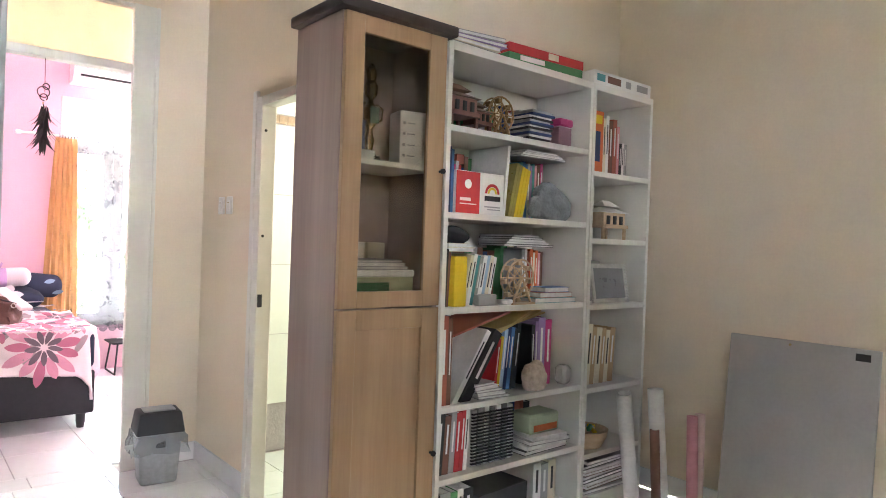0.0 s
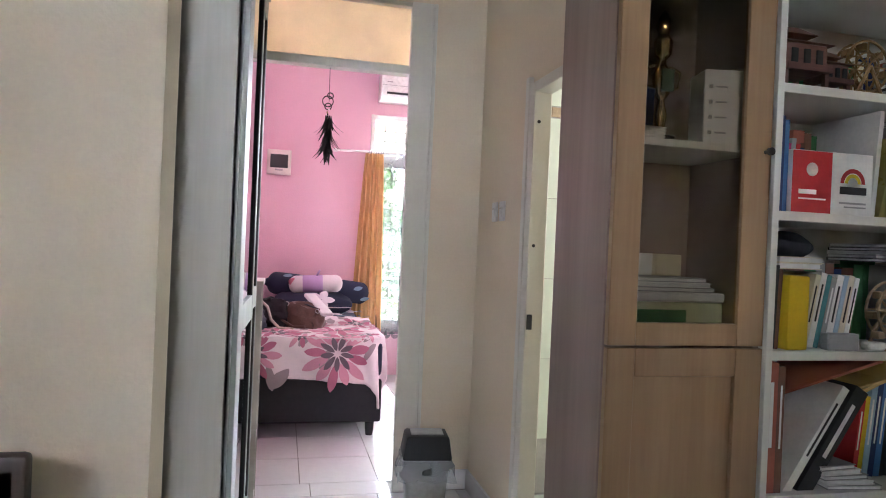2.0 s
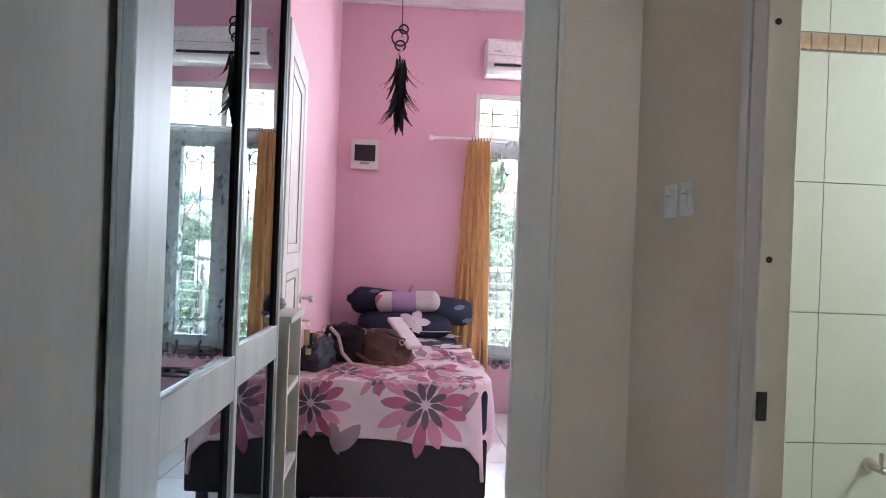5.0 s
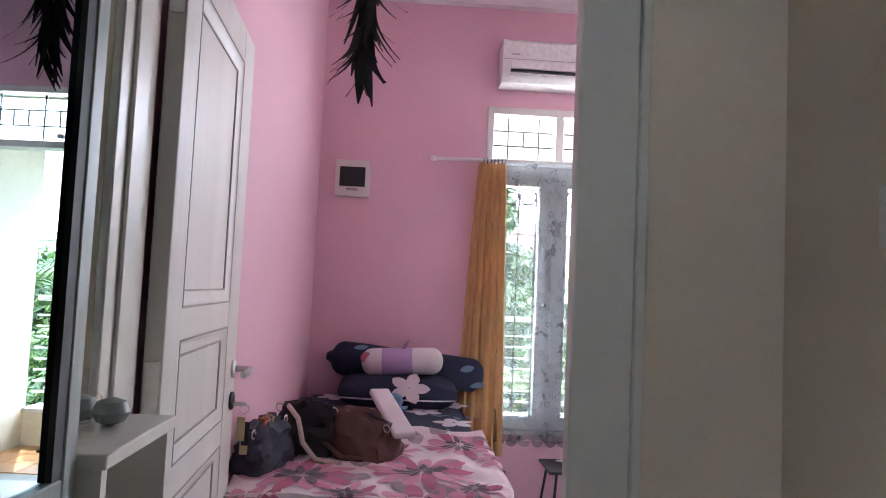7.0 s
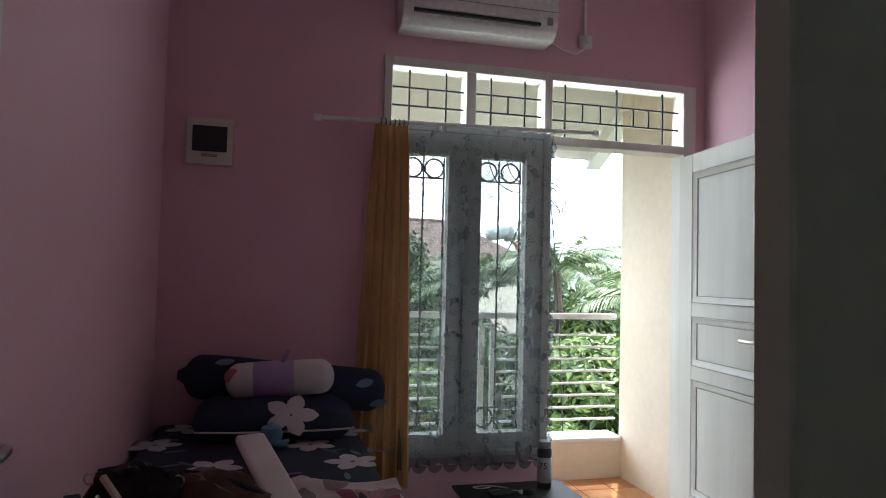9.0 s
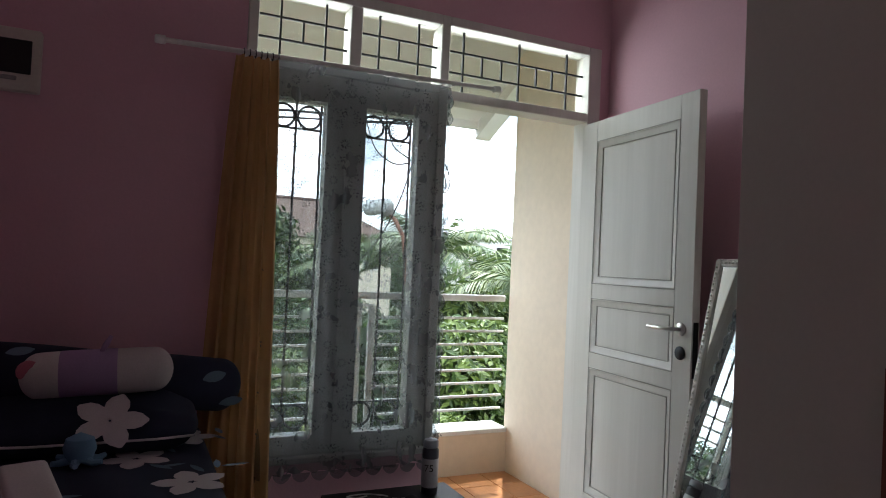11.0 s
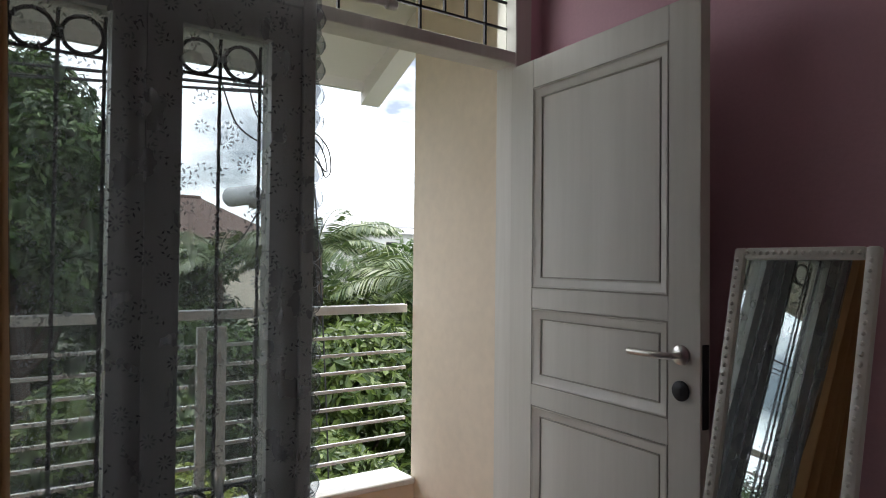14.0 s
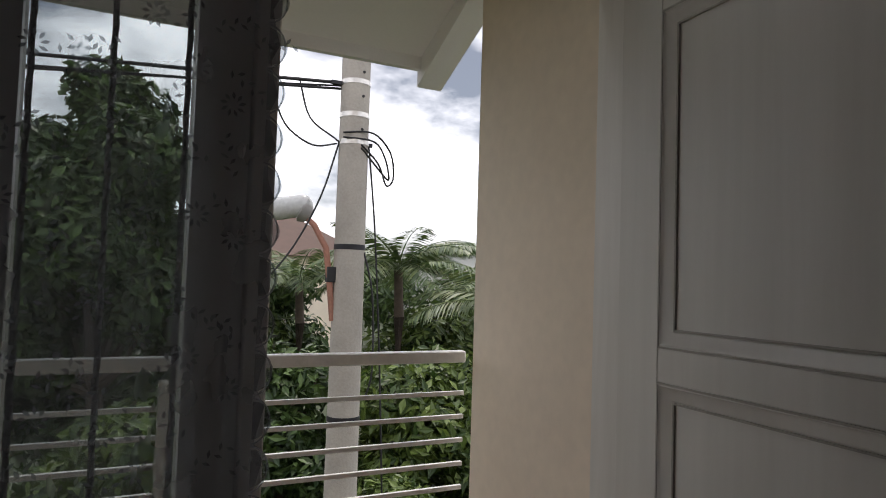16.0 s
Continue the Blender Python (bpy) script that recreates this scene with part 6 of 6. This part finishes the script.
LEAF = leaf_mat("green_leaves", (0.035, 0.07, 0.014), (0.14, 0.20, 0.04))
DARKLEAF = leaf_mat("dark_green_leaves", (0.025, 0.055, 0.014), (0.09, 0.15, 0.035))
BRIGHTLEAF = leaf_mat("yellow_green_leaves", (0.14, 0.21, 0.02), (0.32, 0.36, 0.05))
FROND = leaf_mat("palm_leaflets", (0.05, 0.095, 0.03), (0.15, 0.20, 0.065))
BARK = paint("grey_brown_bark", (0.12, 0.09, 0.07), 0.9, 0.3, 8, 50, 0.6)


def leaf_cloud(name, clumps, count, size, seed, material, parent):
    """A crown of many single leaves, set round clumps (x, y, z, radius)."""
    r = np.random.RandomState(seed)
    cl = np.array(clumps)
    pick = r.choice(len(cl), count, p=cl[:, 3] ** 2 / (cl[:, 3] ** 2).sum())
    d = r.normal(size=(count, 3))
    d /= np.linalg.norm(d, axis=1)[:, None]
    rad = cl[pick, 3] * (0.45 + 0.6 * r.rand(count) ** 0.6)
    c = cl[pick, :3] + d * rad[:, None] * np.array([1, 1, 0.8])
    n = d + r.normal(size=(count, 3)) * 0.6 + np.array([0, 0, 0.5])
    n /= np.linalg.norm(n, axis=1)[:, None]
    a = np.cross(n, r.normal(size=(count, 3)))
    a /= np.linalg.norm(a, axis=1)[:, None]
    b = np.cross(n, a)
    s = size * (0.6 + 0.8 * r.rand(count))[:, None]
    v = np.stack([c - a * s, c + b * s * 0.42 + a * s * 0.1, c + a * s - n * s * 0.25, c - b * s * 0.42 + a * s * 0.1], 1).reshape(-1, 3)
    me = bpy.data.meshes.new(name)
    me.from_pydata(v.tolist(), [], np.arange(count * 4).reshape(-1, 4).tolist())
    me.materials.append(material)
    ob = new(name, me)
    ob.parent = parent
    return ob


def leafy_tree(x, y, top, width, seed, leaves, size, material, label, name="tree", depth=None):
    r = random.Random(seed)
    base = -3.3
    h = top - base
    t = thing(name, pose(x, y, base), label, "tree", "garden trees")
    trunk = bmesh.new()
    th = h * 0.5
    lean = r.uniform(-0.2, 0.2)
    add_tube(trunk, [(0, 0, 0), (lean * 0.3, 0.05, th * 0.5), (lean, 0.0, th), (lean * 1.2, 0.1, h * 0.8)], 0.05 + h * 0.018, 8, 0.03)
    clumps = []
    d = depth or width
    for k in range(30):
        a, q = r.uniform(0, 6.28), r.uniform(0.1, 1.0) ** 0.6
        z = h * r.uniform(0.42, 0.9)
        taper = 1.0 - 0.55 * max(0, (z / h - 0.6)) / 0.4
        c = (lean + width / 2 * 0.72 * q * taper * math.cos(a), d / 2 * 0.72 * q * taper * math.sin(a), z, width * r.uniform(0.13, 0.22))
        clumps.append(c)
        if k % 3 == 0:
            add_tube(trunk, [(lean * 0.8, 0, h * 0.35), (c[0] * 0.5, c[1] * 0.5, c[2] * 0.75), c[:3]], 0.04 + h * 0.005, 6, 0.012)
    clumps.append((lean, 0, h - width * 0.15, width * 0.15))
    part("trunk", trunk, BARK, t)
    leaf_cloud("crown", clumps, leaves, size, seed, material, t)
    return t


leafy_tree(1.75, 16.8, 4.7, 4.0, 1, 30000, 0.10, DARKLEAF, "tall dark leafy tree behind the railing")
leafy_tree(-1.2, 17.5, 3.0, 4.0, 2, 22000, 0.10, DARKLEAF, "dark leafy tree in the garden")
near = ((0.2, 11.0, 0.1, 2.6, DARKLEAF), (2.3, 12.0, 0.2, 2.4, LEAF), (2.7, 10.6, -0.35, 1.5, BRIGHTLEAF), (4.3, 11.2, -0.5, 2.0, LEAF), (5.3, 13.0, 0.55, 2.6, LEAF), (7.2, 13.5, 0.35, 2.6, DARKLEAF), (3.7, 14.0, 0.6, 2.6, DARKLEAF), (-2.2, 12.5, 0.3, 2.8, LEAF), (6.3, 10.6, -0.6, 2.2, DARKLEAF), (-4.5, 13.5, 0.6, 3.0, DARKLEAF), (9.5, 15.5, 0.9, 2.8, LEAF), (4.0, 9.8, -1.1, 1.5, BRIGHTLEAF), (1.2, 9.9, -1.0, 1.7, LEAF))
for k, (x, y, top, w, m) in enumerate(near):
    leafy_tree(x, y, top, w, 30 + k, 12000, 0.065 if y < 12 else 0.08, m, "bushy yellow-green garden tree" if m is BRIGHTLEAF else "dense green garden tree", "bushy_tree")
mid = [(-6 + 2.4 * k + 0.8 * math.sin(k * 2.1), 21 + 2.5 * math.sin(k * 1.7), 1.35 + 0.5 * math.sin(k * 2.9), 4.2) for k in range(11)]
for k, (x, y, top, w) in enumerate(mid):
    leafy_tree(x, y, top, w, 60 + k, 8000, 0.12, (LEAF, DARKLEAF)[k % 2], "distant green tree in the garden", "distant_tree")


def palm(x, y, crown, seed, n, length, label):
    r = random.Random(seed)
    t = thing("coconut_palm", pose(x, y, -3.3), label, "palm tree", "coconut palms")
    h = crown + 3.3
    part("trunk", tube([(0, 0, 0), (0.1, 0, h * 0.4), (0.12, 0.05, h * 0.8), (0.05, 0.0, h)], 0.14, 10, 0.09), BARK, t)
    for k in range(n):
        a = 6.283 * k / n + r.uniform(-0.2, 0.2)
        up = r.uniform(0.2, 1.3)
        bm = bmesh.new()
        pts = []
        for i in range(15):
            u = i / 14
            rr = length * (u - 0.12 * u * u)
            pts.append(Vector((0.05 + rr * math.cos(a) * math.cos(up * (1 - u)), rr * math.sin(a) * math.cos(up * (1 - u)), h + length * (math.sin(up) * u - 0.55 * u * u))))
        add_tube(bm, pts, 0.018, 5, 0.004)
        for i in range(1, 14):
            for j in range(4):
                p = pts[i].lerp(pts[min(14, i + 1)], j / 4)
                d = (pts[min(14, i + 1)] - pts[i - 1]).normalized()
                side = d.cross(Vector((0, 0, 1))).normalized()
                ln = length * 0.26 * math.sin(math.pi * min(1, 0.15 + 0.8 * i / 14))
                for s in (-1, 1):
                    tip = p + side * s * ln * 0.8 + d * ln * 0.5 + Vector((0, 0, -ln * r.uniform(0.25, 0.6)))
                    w = d * 0.022
                    mid_ = p.lerp(tip, 0.5) + Vector((0, 0, 0.03))
                    bm.faces.new([bm.verts.new(q) for q in (p - w * 0.4, mid_ - w, tip, mid_ + w)])
        part("frond", bm, FROND, t)
    return t


palm(7.05, 18.2, 1.55, 5, 20, 2.1, "coconut palm with long drooping fronds")
palm(8.3, 15.6, 0.75, 8, 13, 2.3, "low coconut palm behind the garden trees")
palm(5.6, 20.5, 1.2, 12, 13, 1.9, "coconut palm among the trees")

# utility pole with lamp and cables
po = thing("utility_pole", pose(3.155, 9.74, -3.3), "round grey concrete utility pole with steel bands", "utility pole")
part("shaft", tube([(0, 0, 0), (0, 0, 8.6)], 0.119, 24, 0.086), CONCRETE, po)
for z in (2.62, 2.40, 2.22, 1.53, 0.81, 0.42):
    part("band", lathe([(0.1195 - 0.00384 * (z + 3.3), z + 3.285), (0.1220 - 0.00384 * (z + 3.3), z + 3.287), (0.1220 - 0.00384 * (z + 3.3), z + 3.318), (0.1195 - 0.00384 * (z + 3.3), z + 3.32)], 24), STEEL if z > 2 else DARKIRON, po, "steel strap band")
part("bracket", boxes((-0.17, -0.08, -0.012, 0.012, 5.90, 5.925), (0.08, 0.13, -0.01, 0.01, 5.51, 5.535)), DARKIRON, po)
for z in (5.98, 5.82, 5.60):
    part("bolt_hole", lathe([(0.010, 0), (0.010, 0.003)], 8), BLACKPLASTIC, po, at=pose(0.02, -0.103, z, 90))
RUSTY = paint("faded_red_iron", (0.36, 0.17, 0.12), 0.7, 0.3, 12, 60, 0.2)
sl = thing("street_lamp", pose(3.155, 9.74, 1.2), "old street lamp with a glass bowl on a rusty arm", "street lamp")
part("arm", tube([(-0.10, 0.0, -0.15), (-0.13, 0.0, 0.12), (-0.15, 0.03, 0.32), (-0.22, 0.08, 0.47), (-0.30, 0.13, 0.55)], 0.020, 10), RUSTY, sl)
bm = capsule(0.075, 0.30)
part("bowl", bm, plain("milky_glass", (0.55, 0.56, 0.56), 0.2), sl, "milky glass lamp bowl", at=pose(-0.36, 0.17, 0.585, 0, 82, -25))
part("hood", lathe([(0.03, 0), (0.06, 0.02), (0.078, 0.06), (0.07, 0.065)], 18), GREYC, sl, at=pose(-0.24, 0.10, 0.53, 0, -60, -25))
part("ballast", boxes((-0.15, -0.08, -0.03, 0.03, 0.10, 0.20), bevel=0.004), BLACKPLASTIC, sl)
ca = thing("overhead_cables", pose(3.155, 9.74, 2.6), "black overhead cables looping from the pole", "cable")


def sagging(p, q, sag, n=18, wob=0.0):
    p, q = Vector(p), Vector(q)
    return [p.lerp(q, i / n) + Vector((wob * math.sin(i * 1.3), wob * math.cos(i * 1.7), -sag * 4 * (i / n) * (1 - i / n))) for i in range(n + 1)]


for dz, sag, r in ((0.02, 0.35, 0.012), (-0.02, 0.42, 0.009), (0.0, 0.5, 0.007)):
    part("cable", tube(sagging((-0.09, 0, dz), (-14, 2.5, 0.9 + dz), sag, 24, 0.012), r, 6), BLACKPLASTIC, ca)
for pts in (
    [(-0.55, 0.1, 0.0), (-0.45, 0.1, -0.30), (-0.25, 0.08, -0.42), (-0.10, 0.05, -0.38)],
    [(-0.35, 0.1, 0.02), (-0.30, 0.05, -0.25), (-0.12, 0.0, -0.36), (-0.08, 0, -0.40)],
    [(-0.10, -0.08, -0.33), (0.10, -0.12, -0.30), (0.26, -0.05, -0.42), (0.30, 0.0, -0.60), (0.24, 0, -0.66), (0.18, -0.03, -0.50), (0.02, -0.10, -0.40)],
    [(-0.10, -0.08, -0.36), (0.12, -0.12, -0.36), (0.22, -0.05, -0.48), (0.27, 0.0, -0.62), (0.20, 0, -0.55), (0.02, -0.10, -0.42)],
    [(-0.10, 0.0, -0.38), (-0.20, 0.0, -0.75), (-0.40, 0.0, -1.15), (-0.75, 0.1, -1.55), (-1.4, 0.3, -2.0)],
    [(0.09, -0.05, -0.40), (0.14, -0.08, -0.9), (0.20, -0.1, -1.8), (0.28, -0.1, -3.2), (0.30, -0.1, -5.9)],
    [(0.08, -0.06, -1.1), (0.14, -0.1, -1.35), (0.15, -0.12, -1.9), (0.10, -0.1, -2.05)],
):
    fine = []
    for a, b in zip(pts, pts[1:]):
        fine += [Vector(a).lerp(Vector(b), k / 5) for k in range(5)]
    fine.append(Vector(pts[-1]))
    for _ in range(4):
        fine = [fine[0]] + [(fine[i - 1] + fine[i] * 2 + fine[i + 1]) / 4 for i in range(1, len(fine) - 1)] + [fine[-1]]
    part("loop", tube(fine, 0.0065, 6), BLACKPLASTIC, ca)

# houses far behind the trees
ROOFTILE = paint("brown_roof_tile", (0.12, 0.075, 0.06), 0.85, 0.2, 2, 20, 0.3)


def house(x, y, w, d, eave, ridge, wallm, roofm, label, turn=0.0, hip=0.5):
    b = thing("house", pose(x, y, -3.3, 0, 0, turn), label, "house")
    e, rg = eave + 3.3, ridge + 3.3
    wl = part("wall", boxes((-w / 2, w / 2, -d / 2, d / 2, 0, e)), wallm, b)
    bm = bmesh.new()
    o = 0.5
    v = [bm.verts.new(p) for p in ((-w / 2 - o, -d / 2 - o, e - 0.1), (w / 2 + o, -d / 2 - o, e - 0.1), (w / 2 + o, d / 2 + o, e - 0.1), (-w / 2 - o, d / 2 + o, e - 0.1), (-w / 2 * (1 - hip), 0, rg), (w / 2 * (1 - hip), 0, rg))]
    for f in ((0, 1, 5, 4), (2, 3, 4, 5), (1, 2, 5), (3, 0, 4), (3, 2, 1, 0)):
        bm.faces.new([v[k] for k in f])
    rf_ = part("roof", bm, roofm, b)
    part("ridge_cap", tube([(-w / 2 * (1 - hip), 0, rg), (w / 2 * (1 - hip), 0, rg)], 0.12, 8), roofm, rf_)
    for k in range(4):
        wx = -w / 2 + w * (k + 0.5) / 4
        wn = part("window", boxes((wx - 0.5, wx + 0.5, -d / 2 - 0.04, -d / 2, e - 1.7, e - 0.6)), WHITEWOOD, b)
        part("pane", boxes((wx - 0.42, wx + 0.42, -d / 2 - 0.05, -d / 2 - 0.04, e - 1.62, e - 0.68)), BLACKPLASTIC, wn)
    return b


house(8.4, 42, 10, 8, 2.5, 4.7, OUTWALL, ROOFTILE, "house with a brown hipped tile roof behind the trees", 6)
house(27.5, 50, 12, 9, 3.4, 4.0, RAILWHITE, plain("grey_metal_roof", (0.42, 0.42, 0.43), 0.5), "long white building behind the palms", -12, 0.1)
house(-14, 42, 10, 8, 1.4, 3.6, OUTWALL, ROOFTILE, "house with a brown roof far behind the trees", -8)
clumps = []
rr_ = random.Random(77)
for k in range(150):
    a = radians(rr_.uniform(-62, 62))
    dist = rr_.uniform(34, 85)
    if abs(dist * math.sin(a) - 9) < 7 and dist < 45:
        continue
    clumps.append((dist * math.sin(a), 6 + dist * math.cos(a), -1.5 + dist * 0.035 + rr_.uniform(-1.0, 1.0), rr_.uniform(1.8, 3.2)))
far = leaf_cloud("far_woods", clumps, 60000, 0.30, 5, DARKLEAF, None)
tagged(far, "dark line of distant woods", "woods", kind="stuff")

# ---- laid tiles, piece by piece ----
def lay(parent_name, x0, x1, y0, y1, step, z, th, material, gap=0.003, inside=None):
    parent = bpy.data.objects[parent_name]
    cache = {}
    nx, ny = math.ceil((x1 - x0) / step - 0.02), math.ceil((y1 - y0) / step - 0.02)
    for i in range(nx):
        for j in range(ny):
            a, b = x0 + i * step, y0 + j * step
            w, d = min(step, x1 - a) - gap, min(step, y1 - b) - gap
            if w < 0.02 or d < 0.02 or (inside and not inside(a + w / 2, b + d / 2)):
                continue
            key = (round(w, 3), round(d, 3))
            if key not in cache:
                bm = bmesh.new()
                v = add_box(bm, 0, w, 0, d, 0, th)
                for q in v[4:]:
                    q.co.x += 0.0012 if q.co.x < w / 2 else -0.0012
                    q.co.y += 0.0012 if q.co.y < d / 2 else -0.0012
                cache[key] = mesh_of("tile", bm, material)
            o = new("tile", cache[key])
            o.parent = parent
            o.matrix_basis = Matrix.Translation((a, b, z))


lay("floor", 0.057, 2.918, 3.964, 6.718, 0.40, -0.008, 0.008, TILE)
lay("floor", -0.376, 1.283, 2.252, 3.79, 0.40, -0.008, 0.008, TILE, inside=lambda x, y: x > 0.04 or y > 2.46)
lay("floor", 0.105, 0.895, 3.79, 3.964, 0.40, -0.008, 0.008, TILE)
lay("floor", 1.285, 3.036, 2.475, 3.69, 0.30, -0.008, 0.008, BATHTILE)
lay("floor", -1.2, 3.026, -0.2, 2.24, 0.40, -0.008, 0.008, TILE)
lay("floor", -2.99, 3.03, -2.99, -0.2, 0.80, -0.008, 0.008, TILE)
lay("floor", -2.99, -1.2, -0.2, 2.24, 0.80, -0.008, 0.008, TILE)
lay("balcony_floor", -1.49, 2.87, 6.872, 7.528, 0.22, -0.012, 0.010, TERRA)
# bathroom wall tiles with a border strip
bw = bpy.data.objects["wall_bathroom_north"]
structure("bathroom_tile_bed", boxes((1.335, 3.04, 3.695, 3.80, 0, H)), GROUT, "grouted bed behind the pale green bathroom tiles", "wall")
bed_ = bpy.data.objects["bathroom_tile_bed"]
bm = bmesh.new()
add_box(bm, 0, 0.247, -0.008, 0, 0, 0.402)
TM = mesh_of("tile", bm, BATHTILE)
bm = bmesh.new()
add_box(bm, 0, 0.052, -0.009, 0, 0, 0.048)
BM_ = mesh_of("tile", bm, BORDER)
for i in range(7):
    for z in (-0.125, 0.28, 0.685, 1.09, 1.495, 1.96, 2.365, 2.77):
        if z > -0.1:
            o = new("tile", TM)
            o.parent = bed_
            o.matrix_basis = Matrix.Translation((1.34 + 0.25 * i, 3.695, z))
for i in range(30):
    o = new("tile", BM_)
    o.parent = bed_
    o.matrix_basis = Matrix.Translation((1.34 + 0.055 * i, 3.695, 1.905))
